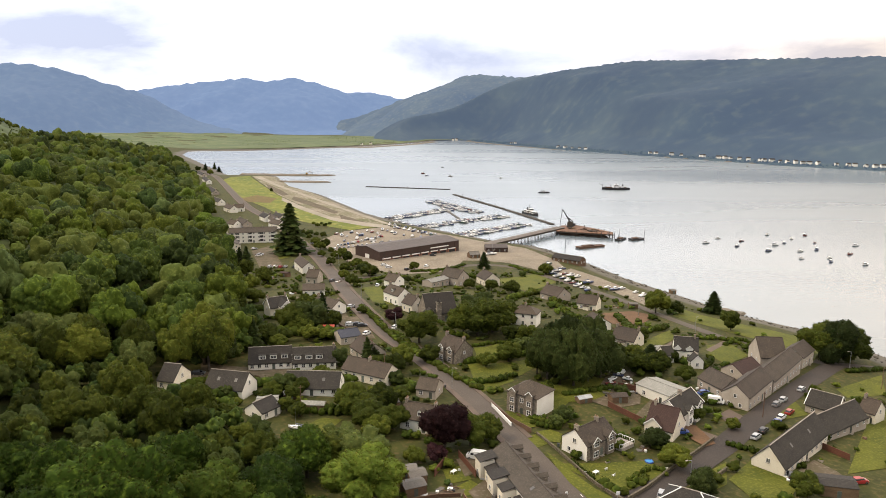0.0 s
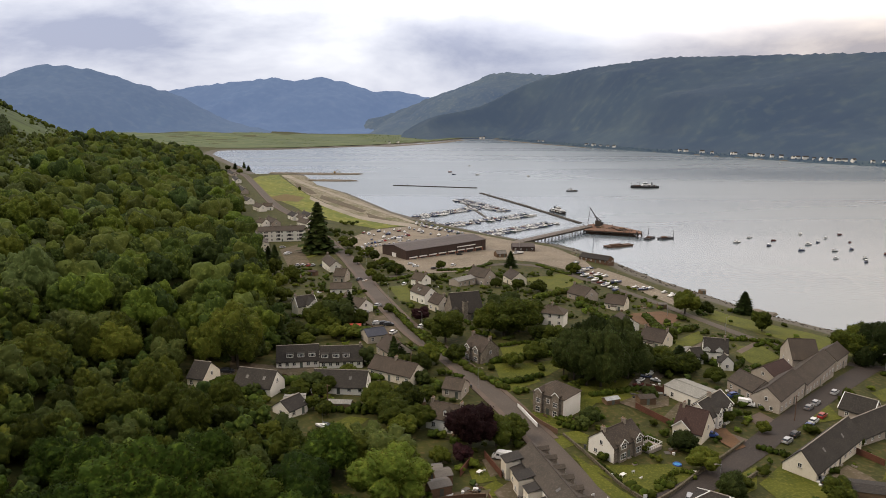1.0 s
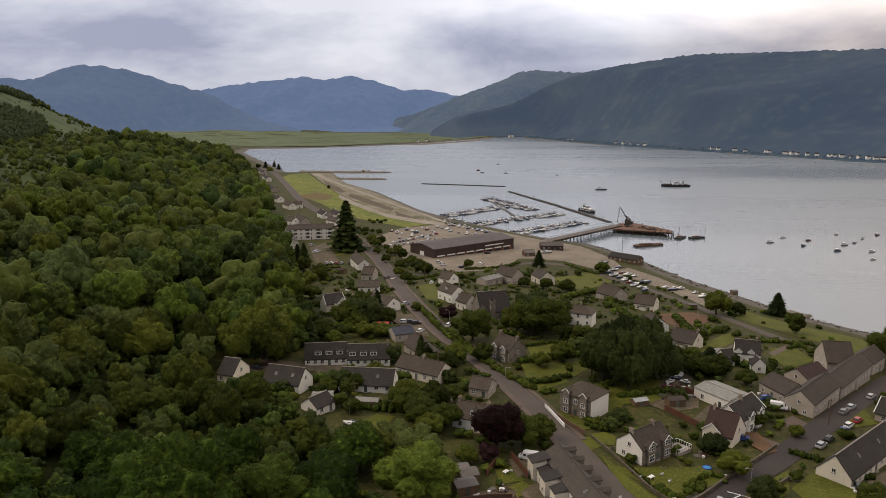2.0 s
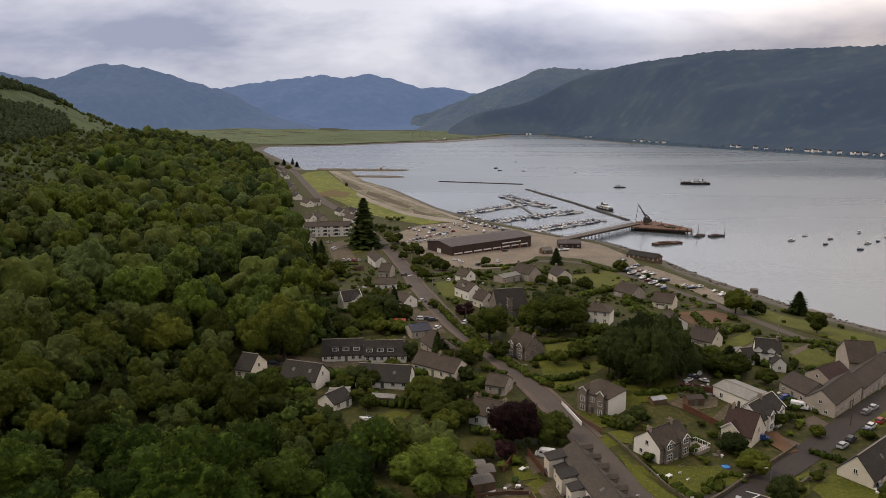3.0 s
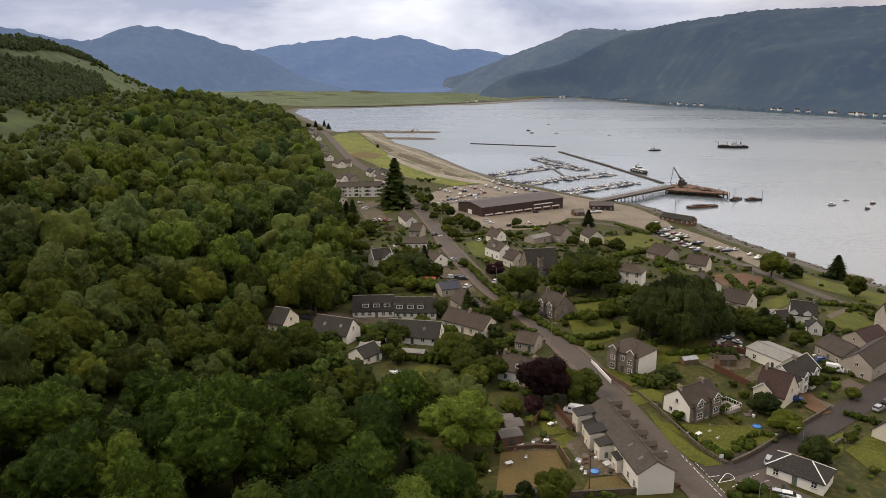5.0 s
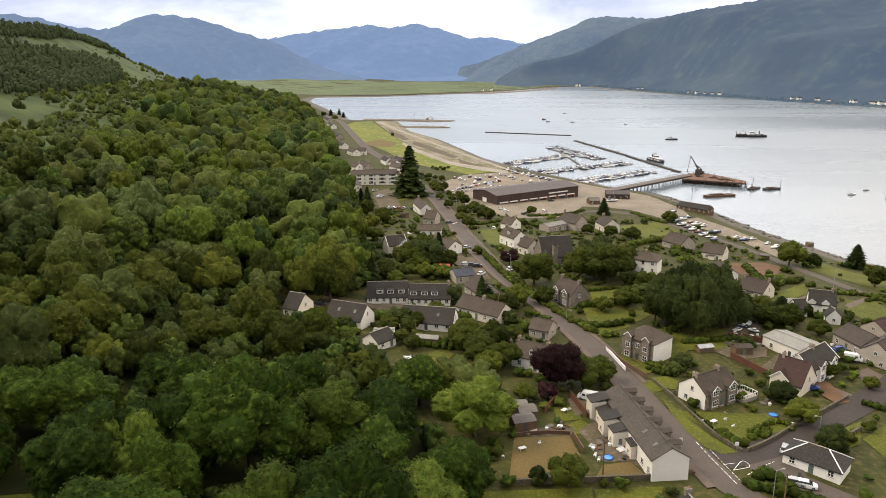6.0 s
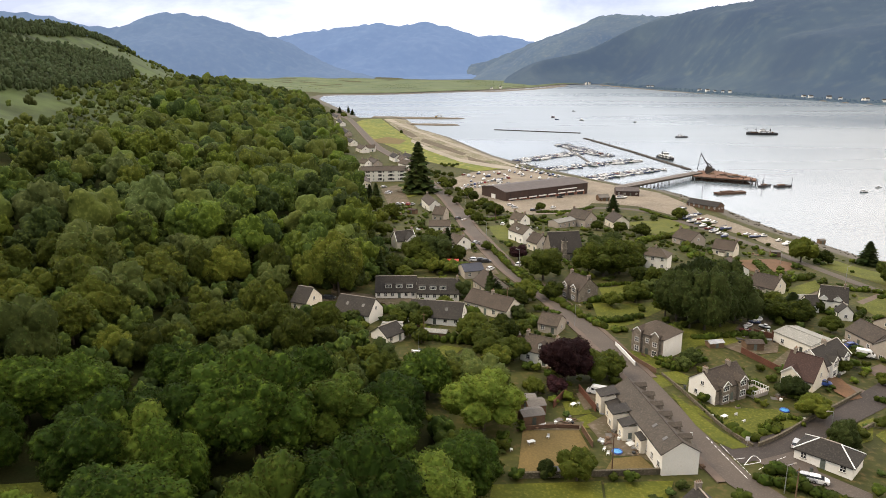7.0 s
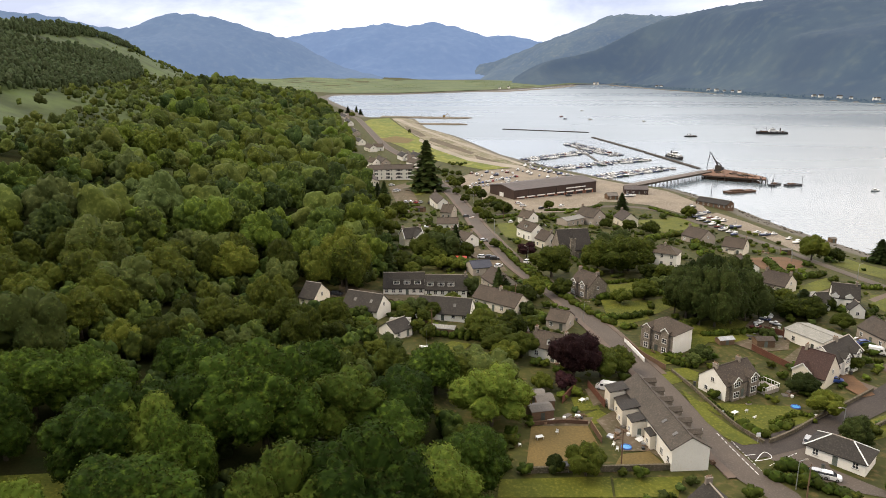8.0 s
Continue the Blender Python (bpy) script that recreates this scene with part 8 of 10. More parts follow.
tree(-33.2, 293.5, 4, 3, 'oak')
tree(48.2, 407.1, 4, 5, 'oak')
tree(84.0, 244.1, 5, 4, 'oak')
tree(-3.1, 233.0, 7, 5, 'oak')
tree(-13.2, 211.2, 5, 4, 'oak')
tree(32.6, 256.3, 9, 6, 'oak')
tree(24.3, 235.6, 8, 5, 'oak')
tree(16.1, 229.1, 6, 4, 'oak')
tree(56.8, 208.3, 4, 3, 'oak')
tree(-18.0, 373.5, 4, 4, 'oak')
tree(15.1, 362.0, 6, 5, 'oak')
tree(26.6, 356.4, 7, 5, 'oak')
tree(36.2, 350.7, 8, 6, 'oak')
tree(-1.8, 292.7, 6, 4, 'oak')
tree(-22.3, 231.8, 6, 3, 'conifer')
tree(-98.8, 524.8, 5, 5.0, 'oak')
tree(-90.6, 501.8, 6, 5.8, 'oak')
tree(-83.2, 481.0, 7, 6.6, 'ash')
tree(-80.6, 487.6, 8, 5.0, 'oak')
tree(-73.7, 467.8, 5, 5.8, 'oak')
tree(-67.3, 449.2, 6, 6.6, 'ash')
tree(-64.7, 455.3, 7, 5.0, 'oak')
tree(-58.8, 437.5, 8, 5.8, 'oak')
tree(-53.5, 421.9, 5, 6.6, 'ash')
tree(-50.8, 426.7, 6, 5.0, 'oak')
tree(-45.7, 410.7, 7, 5.8, 'oak')
tree(-40.5, 391.3, 8, 6.6, 'ash')
tree(-38.1, 397.5, 5, 5.0, 'oak')
tree(-109.2, 552.3, 4, 4, 'oak')
tree(-102.9, 547.1, 5, 4, 'oak')
tree(-96.7, 541.9, 4, 4, 'oak')
tree(-90.7, 537.1, 5, 4, 'oak')
tree(-110.5, 606.1, 3, 3, 'oak')
tree(-104.7, 592.6, 4, 3, 'oak')
tree(-103.9, 607.2, 3, 3, 'oak')
tree(-98.2, 593.7, 4, 3, 'oak')
tree(-97.3, 608.9, 3, 3, 'oak')
tree(-92.4, 336.8, 9, 4.5, 'ash')
tree(-86.9, 302.5, 10, 5, 'ash')
tree(-82.4, 308.7, 7, 3.6, 'ash')
tree(-80.9, 268.9, 9, 4.5, 'oak')
tree(-74.8, 261.9, 8, 4.2, 'oak')
tree(-66.8, 244.9, 8, 4.5, 'oak')
tree(-57.0, 243.5, 6, 4, 'oak')
tree(-71.1, 238.2, 9, 5, 'oak')
tree(-48.5, 253.8, 7, 4, 'oak')
tree(-52.6, 263.0, 8, 4, 'ash')
tree(30.9, 247.2, 6, 4, 'oak')
tree(30.3, 261.1, 5, 3, 'oak')
tree(19.3, 268.4, 7, 4, 'ash')
tree(29.1, 282.8, 6, 3, 'oak')
tree(-45.1, 358.3, 7, 4.5, 'ash')
tree(-52.6, 379.5, 6, 4, 'ash')
tree(-92.0, 359.7, 10, 4.2, 'oak')
tree(-106.1, 380.5, 12, 5, 'oak')
tree(26.8, 205.1, 5, 3.6, 'oak')
tree(28.6, 202.9, 6, 3.6, 'yew')
tree(30.4, 200.7, 7, 3.6, 'oak')
tree(33.2, 206.8, 5, 3.6, 'oak')
tree(-23.5, 195.1, 6, 4.4, 'ash')
tree(-19.5, 183.4, 9, 4.4, 'oak')
tree(-15.8, 173.1, 7, 4.4, 'ash')
tree(-15.1, 189.4, 10, 4.4, 'oak')
tree(-11.6, 178.4, 8, 4.4, 'ash')
tree(-10.4, 195.8, 6, 4.4, 'oak')
tree(-49.6, 193.9, 5, 4, 'oak')
tree(-47.9, 197.6, 6, 4, 'ash')
tree(-46.2, 201.5, 7, 4, 'oak')
tree(-42.5, 196.9, 5, 4, 'oak')
tree(-40.7, 200.7, 6, 4, 'ash')
hedge([(-72.4, 194.9), (-65.8, 194.9), (-58.8, 194.8)], 2.4, 2.6, M_LEAF_WOOD)
hedge([(-47.0, 204.3), (-39.7, 203.5), (-31.5, 202.2)], 2.2, 2.6, M_LEAF_WOOD)
hedge([(-61.5, 189.7), (-56.7, 190.7)], 2.0, 2.4, M_LEAF_GARDEN)
hedge([(-37.7, 187.7), (-29.0, 186.8), (-21.8, 187.5)], 1.9, 1.6, M_LEAF_GARDEN)
hedge([(8.9, 231.2), (19.8, 236.4), (32.7, 244.4)], 2.2, 1.8, M_LEAF_GARDEN)
hedge([(9.1, 214.1), (17.7, 214.9), (24.9, 221.4)], 1.8, 1.8, M_LEAF_GARDEN)
hedge([(28.0, 257.3), (33.9, 248.2), (34.5, 230.0)], 2.5, 2.2, M_LEAF_GARDEN)
hedge([(12.8, 250.8), (19.9, 255.0), (27.0, 256.9)], 1.4, 1.2, M_LEAF_GARDEN)
hedge([(68.6, 201.0), (69.1, 194.9), (72.1, 191.4)], 1.6, 1.6, M_LEAF_GARDEN)
hedge([(112.9, 269.6), (123.3, 279.7), (126.0, 275.1)], 1.4, 1.4, M_LEAF_GARDEN)
hedge([(98.5, 275.1), (88.5, 258.0), (83.0, 243.9)], 1.8, 1.6, M_LEAF_GARDEN)
hedge([(-37.6, 189.7), (-25.8, 187.8)], 2.6, 2.0, M_LEAF_GARDEN)
hedge([(26.2, 184.2), (30.9, 181.8), (35.1, 186.5)], 1.6, 1.4, M_LEAF_GARDEN)
hedge([(-34.3, 302.9), (-16.4, 258.2), (-9.4, 245.1)], 1.8, 2.2, M_LEAF_GARDEN)
hedge([(-16.9, 265.8), (-3.1, 233.0), (13.1, 208.4), (18.3, 206.7)], 1.8, 2.4, M_LEAF_GARDEN)
hedge([(-42.0, 369.5), (-25.4, 392.1), (-12.0, 374.8)], 1.6, 2, M_LEAF_GARDEN)
hedge([(14.2, 436.1), (3.5, 420.7), (-16.6, 410.5)], 1.4, 2.5, M_LEAF_GARDEN)
hedge([(44.5, 438.1), (60.8, 413.7)], 1.2, 3, M_LEAF_GARDEN)
hedge([(39.5, 132.2), (43.3, 131.3), (47.2, 130.9), (52.4, 129.0)], 1.8, 2.4, M_LEAF_GARDEN)
hedge([(42.4, 136.0), (45.9, 135.5), (47.9, 133.3)], 2.2, 2.4, M_LEAF_GARDEN)
hedge([(84.0, 244.1), (92.7, 239.9), (99.5, 247.3)], 2, 2, M_LEAF_GARDEN)
hedge([(103.5, 276.3), (117.6, 277.1), (122.2, 266.3)], 1.6, 1.5, M_LEAF_GARDEN)
hedge([(79.3, 309.0), (81.7, 280.2), (97.4, 293.3)], 2, 2.5, M_LEAF_GARDEN)
hedge([(53.9, 325.8), (58.0, 303.4), (65.3, 290.5)], 2, 2.5, M_LEAF_GARDEN)
hedge([(33.3, 334.2), (52.7, 355.4), (55.1, 333.1)], 2.5, 3, M_LEAF_GARDEN)
hedge([(-90.3, 299.0), (-74.4, 294.4)], 2, 2.5, M_LEAF_GARDEN)
hedge([(-66.3, 261.6), (-38.0, 260.2)], 3.2, 5, M_LEAF_GARDEN)
hedge([(-73.7, 355.3), (-67.1, 330.1), (-48.6, 333.0)], 1.5, 1.5, M_LEAF_GARDEN)
hedge([(-62.2, 206.9), (-71.3, 203.7), (-75.2, 194.4)], 1.8, 3, M_LEAF_GARDEN)
hedge([(-55.9, 207.7), (-43.7, 210.5)], 2.2, 4, M_LEAF_GARDEN)
hedge([(-30.5, 213.5), (-18.9, 214.6), (-8.0, 210.9)], 1.8, 3, M_LEAF_GARDEN)
hedge([(-17.3, 198.8), (-7.8, 206.0), (-2.6, 204.6)], 2.2, 3, M_LEAF_GARDEN)
hedge([(114.5, 197.8), (116.5, 192.4), (96.3, 175.0)], 1.4, 1.4, M_LEAF_GARDEN)
hedge([(150.2, 248.7), (171.3, 259.6)], 1.5, 2, M_LEAF_GARDEN)
hedge([(77.2, 175.8), (82.1, 173.2), (91.4, 165.2)], 1.5, 1.5, M_LEAF_GARDEN)
hedge([(64.9, 240.8), (76.9, 234.1)], 3, 3, M_LEAF_GARDEN)
hedge([(39.0, 206.3), (54.4, 212.7), (58.7, 208.6)], 1.6, 1.8, M_LEAF_GARDEN)
hedge([(26.5, 188.5), (32.5, 181.5)], 1.6, 1.6, M_LEAF_GARDEN)
low_wall([(26.6, 177.8), (30.2, 169.7), (33.7, 160.3), (37.0, 151.9), (41.5, 145.1)], 0.7, 0.35, M_OLDWALL, 'garden_wall', 'low dark stone garden wall')
low_wall([(42.7, 145.6), (48.3, 150.8), (56.6, 160.1), (65.5, 169.3), (74.5, 179.2)], 0.9, 0.35, M_OLDWALL, 'garden_wall', 'low dark stone garden wall')
hedge([(33.4, 162.6), (35.6, 157.3), (37.4, 152.6)], 1.0, 1.0, M_LEAF_GARDEN)
hedge([(38.4, 151.8), (40.4, 148.7), (42.1, 147.8)], 1.7, 1.8, M_LEAF_GARDEN)
hedge([(45.5, 154.6), (51.2, 160.0), (54.0, 160.2), (54.7, 157.7)], 1.2, 1.2, M_LEAF_GARDEN)
hedge([(45.7, 152.0), (49.4, 155.1)], 1.5, 1.8, M_LEAF_GARDEN)
low_wall([(-6.8, 123.1), (9.7, 127.4), (20.5, 130.4), (27.6, 132.5)], 1.2, 0.4, M_OLDWALL, 'garden_wall', 'old grey stone boundary wall behind the terrace')
low_wall([(58.8, 148.7), (66.8, 157.5), (71.0, 161.7)], 1.0, 0.35, M_OLDWALL, 'garden_wall', 'low grey stone garden wall')
low_wall([(15.8, 195.6), (20.2, 182.0)], 1.1, 0.2, M_PAINT, 'white_fence', 'white-painted roadside fence before the villa')
low_wall([(57.3, 214.7), (63.9, 211.1), (69.6, 204.3)], 1.7, 0.1, M_REDWOOD, 'timber_fence', 'red-brown stained timber garden fence')
low_wall([(50.4, 198.6), (57.7, 187.2)], 1.7, 0.1, M_REDWOOD, 'timber_fence', 'red-brown stained timber garden fence')
low_wall([(62.7, 215.3), (71.7, 211.4)], 1.7, 0.1, M_REDWOOD, 'timber_fence', 'red-brown stained timber garden fence')
low_wall([(5.5, 163.7), (9.3, 153.6)], 1.7, 0.1, M_REDWOOD, 'timber_fence', 'red-brown stained timber garden fence')
low_wall([(-0.3, 153.4), (2.6, 161.5)], 1.7, 0.1, M_REDWOOD, 'timber_fence', 'red-brown stained timber garden fence')
low_wall([(6.1, 144.2), (8.3, 137.5)], 1.4, 0.1, M_WOOD, 'timber_fence', 'weathered grey timber garden fence')
low_wall([(-7.7, 141.1), (0.6, 144.1), (5.5, 144.7)], 0.9, 0.1, M_WOOD, 'timber_fence', 'weathered grey timber garden fence')
low_wall([(-39.6, 271.4), (-24.2, 250.7)], 1.4, 0.1, M_WOOD, 'timber_fence', 'weathered grey timber garden fence')
low_wall([(15.8, 195.5), (19.9, 186.1), (25.2, 178.3)], 1.4, 0.1, M_WOOD, 'timber_fence', 'weathered grey timber garden fence')
low_wall([(102.4, 178.6), (104.7, 175.2), (106.9, 171.7)], 1.6, 0.12, M_REDWOOD, 'timber_fence', 'red-brown stained timber garden fence')
# ---- cars, vans, garden sheds ----
PAINTS = {"white": (0.75, 0.75, 0.74), "silver": (0.42, 0.43, 0.45), "grey": (0.2, 0.2, 0.21), "dark": (0.025, 0.026, 0.03), "red": (0.35, 0.03, 0.03), "blue": (0.04, 0.08, 0.28)}
M_CAR = {k: material(k + "_car_paint", c, tuple(v * 0.92 for v in c), 0.28, 0.8, 6.0, spec=0.6) for k, c in PAINTS.items()}
M_TYRE = material("tyre_rubber", (0.02, 0.02, 0.02), (0.03, 0.03, 0.03), 0.9, 2.0, 9.0)
M_LAMP = material("lamp_lens", (0.5, 0.5, 0.5), (0.45, 0.45, 0.45), 0.2, 2.0, 9.0)


def loft(sections, mirror=True):
    """A body from cross sections: (x, half width, z low, z high, shoulder)."""
    bm = bmesh.new()
    rings = []
    for x, w, z0, z1, s in sections:
        rings.append([bm.verts.new(q) for q in ((x, -w, z0), (x, w, z0), (x, w, z0 + (z1 - z0) * 0.6), (x, w * s, z1), (x, -w * s, z1), (x, -w, z0 + (z1 - z0) * 0.6))])
    for a, b in zip(rings, rings[1:]):
        for j in range(6):
            bm.faces.new((a[j], a[(j + 1) % 6], b[(j + 1) % 6], b[j]))
    bm.faces.new(rings[0])
    bm.faces.new(rings[-1][::-1])
    bmesh.ops.recalc_face_normals(bm, faces=bm.faces[:])
    return bm


def wheels(ob, xs, half):
    for x in xs:
        for s in (-1, 1):
            bm = bmesh.new()
            m = pose(x, s * half, 0.31, 90, 0, 0)
            tube(bm, 0, 0, -0.1, 0.1, 0.31, 0.31, 12, m)
            wh = part("wheel", bm, M_TYRE, ob)
            bm = bmesh.new()
            tube(bm, 0, 0, -0.11, 0.11, 0.18, 0.18, 8, m)
            part("rim", bm, M_MAST, wh)


def build_car(paint, x, y, turn):
    ob = thing("car", x, y, turn, float(ground_height(x, y)) + 0.17, f"{paint} parked hatchback car", "car", "parked cars")
    part("body", loft([(-2.1, 0.70, 0.35, 0.85, 0.9), (-1.95, 0.84, 0.22, 0.98, 0.92), (-0.9, 0.87, 0.2, 1.0, 0.95), (0.9, 0.87, 0.2, 0.97, 0.95), (1.8, 0.84, 0.22, 0.82, 0.9), (2.1, 0.66, 0.32, 0.66, 0.9)]), M_CAR[paint], ob)
    part("roof", loft([(-1.55, 0.60, 1.32, 1.40, 0.9), (-0.9, 0.64, 1.36, 1.46, 0.9), (0.2, 0.63, 1.36, 1.46, 0.9), (0.5, 0.58, 1.32, 1.38, 0.9)]), M_CAR[paint], ob)
    part("window_band", loft([(-2.0, 0.70, 0.96, 1.02, 1), (-1.6, 0.72, 0.96, 1.36, 0.86), (0.4, 0.72, 0.95, 1.37, 0.86), (1.15, 0.72, 0.94, 0.99, 1)]), M_PANE, ob)
    wheels(ob, (-1.3, 1.3), 0.80)
    for s in (-1, 1):
        bm = bmesh.new()
        box(bm, 1.92, s * 0.55 - 0.16, 0.58, 2.08, s * 0.55 + 0.16, 0.72)
        part("headlight", bm, M_LAMP, ob)
        bm = bmesh.new()
        box(bm, -2.07, s * 0.6 - 0.1, 0.7, -1.96, s * 0.6 + 0.1, 0.92)
        part("tail_light", bm, M_REDPAINT, ob)
    return ob


def build_van():
    ob = thing("van", -33.0, 478.0, 40, float(ground_height(-33.0, 478.0)) + 0.17, "white panel van parked off the road", "van", "parked vans")
    part("body", loft([(-2.4, 0.88, 0.35, 2.0, 0.92), (-2.3, 0.93, 0.3, 2.1, 0.92), (0.9, 0.93, 0.3, 2.1, 0.92), (1.3, 0.92, 0.3, 1.9, 0.88), (1.85, 0.90, 0.3, 1.2, 0.92), (2.4, 0.78, 0.35, 0.95, 0.92)]), M_CAR["white"], ob)
    part("windscreen", loft([(1.30, 0.80, 1.2, 1.86, 0.88), (1.42, 0.82, 1.2, 1.72, 0.9), (1.95, 0.82, 1.12, 1.18, 1)]), M_PANE, ob)
    for s in (-1, 1):
        bm = bmesh.new()
        box(bm, 0.45, s * 0.94 - 0.02, 1.2, 1.2, s * 0.94 + 0.02, 1.7)
        part("side_window", bm, M_PANE, ob)
    wheels(ob, (-1.5, 1.55), 0.86)
    return ob


CARS = {k: build_car(k, -50 + 6 * j, 512 + 3 * j, 130) for j, k in enumerate(PAINTS)}
VAN = build_van()


def car(x, y, turn, paint):
    return copy_thing(CARS[paint], pose(x, y, float(ground_height(x, y)) + 0.17, 0, 0, turn))


def van(x, y, turn):
    return copy_thing(VAN, pose(x, y, float(ground_height(x, y)) + 0.17, 0, 0, turn))


def garden_shed(x, y, turn, w, d, h, roof, label):
    ob = thing("garden_shed", x, y, turn, label=label, category="shed", group="garden sheds")
    bm = bmesh.new()
    box(bm, -w / 2, -d / 2, -0.8, w / 2, d / 2, h - 0.3)
    part("wall", bm, M_WOOD, ob)
    bm = bmesh.new()
    gable_roof(bm, -w / 2, w / 2, d / 2, h - 0.3, h + 0.25, 0.15, 0.08)
    part("roof", bm, roof, ob)
    bm = bmesh.new()
    box(bm, -0.45, -d / 2 - 0.05, 0, 0.45, -d / 2 + 0.02, min(1.9, h - 0.5))
    part("door", bm, M_DOOR, ob)
    return ob


berth(0, 57.1, 220.6, 30, 0.55, False, float(ground_height(57.1, 220.6)) + 0.5, 'boats laid up in a yard', 'small boat laid up ashore on a yard')
berth(1, 59.7, 224.3, -20, 0.55, False, float(ground_height(59.7, 224.3)) + 0.5, 'boats laid up in a yard', 'small boat laid up ashore on a yard')
berth(2, 62.2, 227.6, 60, 0.55, False, float(ground_height(62.2, 227.6)) + 0.5, 'boats laid up in a yard', 'small boat laid up ashore on a yard')
berth(3, 55.3, 216.4, 10, 0.55, False, float(ground_height(55.3, 216.4)) + 0.5, 'boats laid up in a yard', 'small boat laid up ashore on a yard')
berth(4, 62.0, 221.1, -40, 0.55, False, float(ground_height(62.0, 221.1)) + 0.5, 'boats laid up in a yard', 'small boat laid up ashore on a yard')
car(-53.4, 208.8, 20, 'white')
car(-73.9, 209.1, 5, 'dark')
car(119.9, 222.7, 45, 'silver')
car(104.3, 206.9, 45, 'grey')
car(108.5, 211.4, 45, 'silver')
car(105.5, 201.1, 45, 'red')
car(101.0, 196.7, 45, 'white')
car(97.6, 192.5, 45, 'blue')
car(90.9, 186.0, 45, 'dark')
car(86.9, 181.5, 45, 'silver')
car(66.6, 182.1, -10, 'blue')
car(84.0, 212.7, 20, 'blue')
car(112.3, 247.2, 20, 'white')
car(-38.9, 302.4, 62, 'silver')
car(-40.1, 296.5, 62, 'dark')
car(-43.1, 290.5, 10, 'silver')
car(-35.5, 274.2, 10, 'white')
car(-32.6, 274.5, 15, 'dark')
car(-30.7, 273.1, 15, 'dark')
car(-27.7, 262.6, 65, 'white')
car(50.9, 147.8, 65, 'silver')
car(50.9, 134.3, -15, 'white')
car(49.0, 134.7, -15, 'silver')
car(-118.7, 453.8, 20, 'white')
car(-118.5, 457.5, 20, 'silver')
car(-128.0, 478.3, 20, 'silver')
car(-102.7, 418.0, 80, 'silver')
car(-99.6, 418.0, 80, 'white')
car(-96.3, 418.3, 80, 'red')
car(-93.6, 418.5, 80, 'silver')
car(-87.8, 418.5, 80, 'dark')
car(-128.0, 478.3, 30, 'white')
car(-34.8, 428.3, 10, 'white')
car(-31.5, 421.6, 10, 'white')
car(-20.3, 416.3, 60, 'dark')
car(-8.7, 427.6, 60, 'white')
car(-5.4, 463.8, 20, 'dark')
car(-57.5, 368.9, 62, 'dark')
car(-32.4, 357.9, 80, 'white')
car(113.6, 197.7, 45, 'dark')
car(-17.3, 272.0, 60, 'white')
car(-93.0, 504.8, 62, 'silver')
car(-52.2, 442.6, 10, 'silver')
car(-53.8, 208.8, 10, 'white')
car(-73.1, 494.5, 100, 'white')
car(-71.2, 498.1, 100, 'silver')
car(-69.2, 501.3, 100, 'dark')
car(-67.3, 505.0, 100, 'blue')
car(-65.3, 508.6, 100, 'grey')
car(-63.2, 511.8, 100, 'white')
car(-61.2, 515.5, 100, 'red')
car(-59.2, 519.7, 100, 'white')
car(-57.1, 523.4, 100, 'silver')
car(-54.9, 527.2, 100, 'dark')
car(-52.8, 531.4, 100, 'blue')
car(-50.6, 535.7, 100, 'grey')
car(-48.4, 539.5, 100, 'white')
car(-46.1, 543.8, 100, 'red')
car(-76.1, 480.4, 100, 'silver')
car(-73.3, 482.7, 100, 'white')
car(-70.6, 485.4, 100, 'dark')
car(-67.8, 488.1, 100, 'grey')
car(-65.0, 490.9, 100, 'silver')
car(-62.2, 493.6, 100, 'white')
car(-59.3, 496.4, 100, 'dark')
car(-56.4, 499.1, 100, 'grey')
car(-53.5, 501.8, 100, 'silver')
car(-46.3, 628.2, 70, 'white')
car(-41.2, 620.3, 70, 'silver')
car(-36.3, 613.1, 70, 'dark')
car(-31.4, 605.4, 70, 'blue')
car(-26.7, 598.2, 70, 'white')
car(-22.1, 591.1, 70, 'silver')
car(-17.6, 584.7, 70, 'dark')
car(-13.2, 577.7, 70, 'blue')
car(-8.9, 571.3, 70, 'white')
car(-4.6, 564.9, 70, 'silver')
van(9.8, 162.8, 165)
van(85.2, 205.9, -25)
van(-50.9, 520.6, 15)
berth(0, -45.4, 615.4, 60, 0.7, False, float(ground_height(-45.4, 615.4)) + 0.5, 'boats laid up ashore', 'white boat laid up ashore on the gravel')
berth(1, -62.3, 547.4, 70, 0.85, True, float(ground_height(-62.3, 547.4)) + 0.5, 'boats laid up ashore', 'white boat laid up ashore on the gravel')
berth(2, -56.1, 530.6, 70, 0.6, False, float(ground_height(-56.1, 530.6)) + 0.5, 'boats laid up ashore', 'white boat laid up ashore on the gravel')
berth(3, -47.9, 544.1, 70, 0.9, False, float(ground_height(-47.9, 544.1)) + 0.5, 'boats laid up ashore', 'white boat laid up ashore on the gravel')
berth(4, -64.0, 508.3, 60, 0.7, False, float(ground_height(-64.0, 508.3)) + 0.5, 'boats laid up ashore', 'white boat laid up ashore on the gravel')
berth(5, -36.8, 562.2, 80, 0.85, True, float(ground_height(-36.8, 562.2)) + 0.5, 'boats laid up ashore', 'white boat laid up ashore on the gravel')
berth(6, -29.6, 554.2, 80, 0.6, False, float(ground_height(-29.6, 554.2)) + 0.5, 'boats laid up ashore', 'white boat laid up ashore on the gravel')
berth(7, -22.7, 549.3, 80, 0.9, False, float(ground_height(-22.7, 549.3)) + 0.5, 'boats laid up ashore', 'white boat laid up ashore on the gravel')
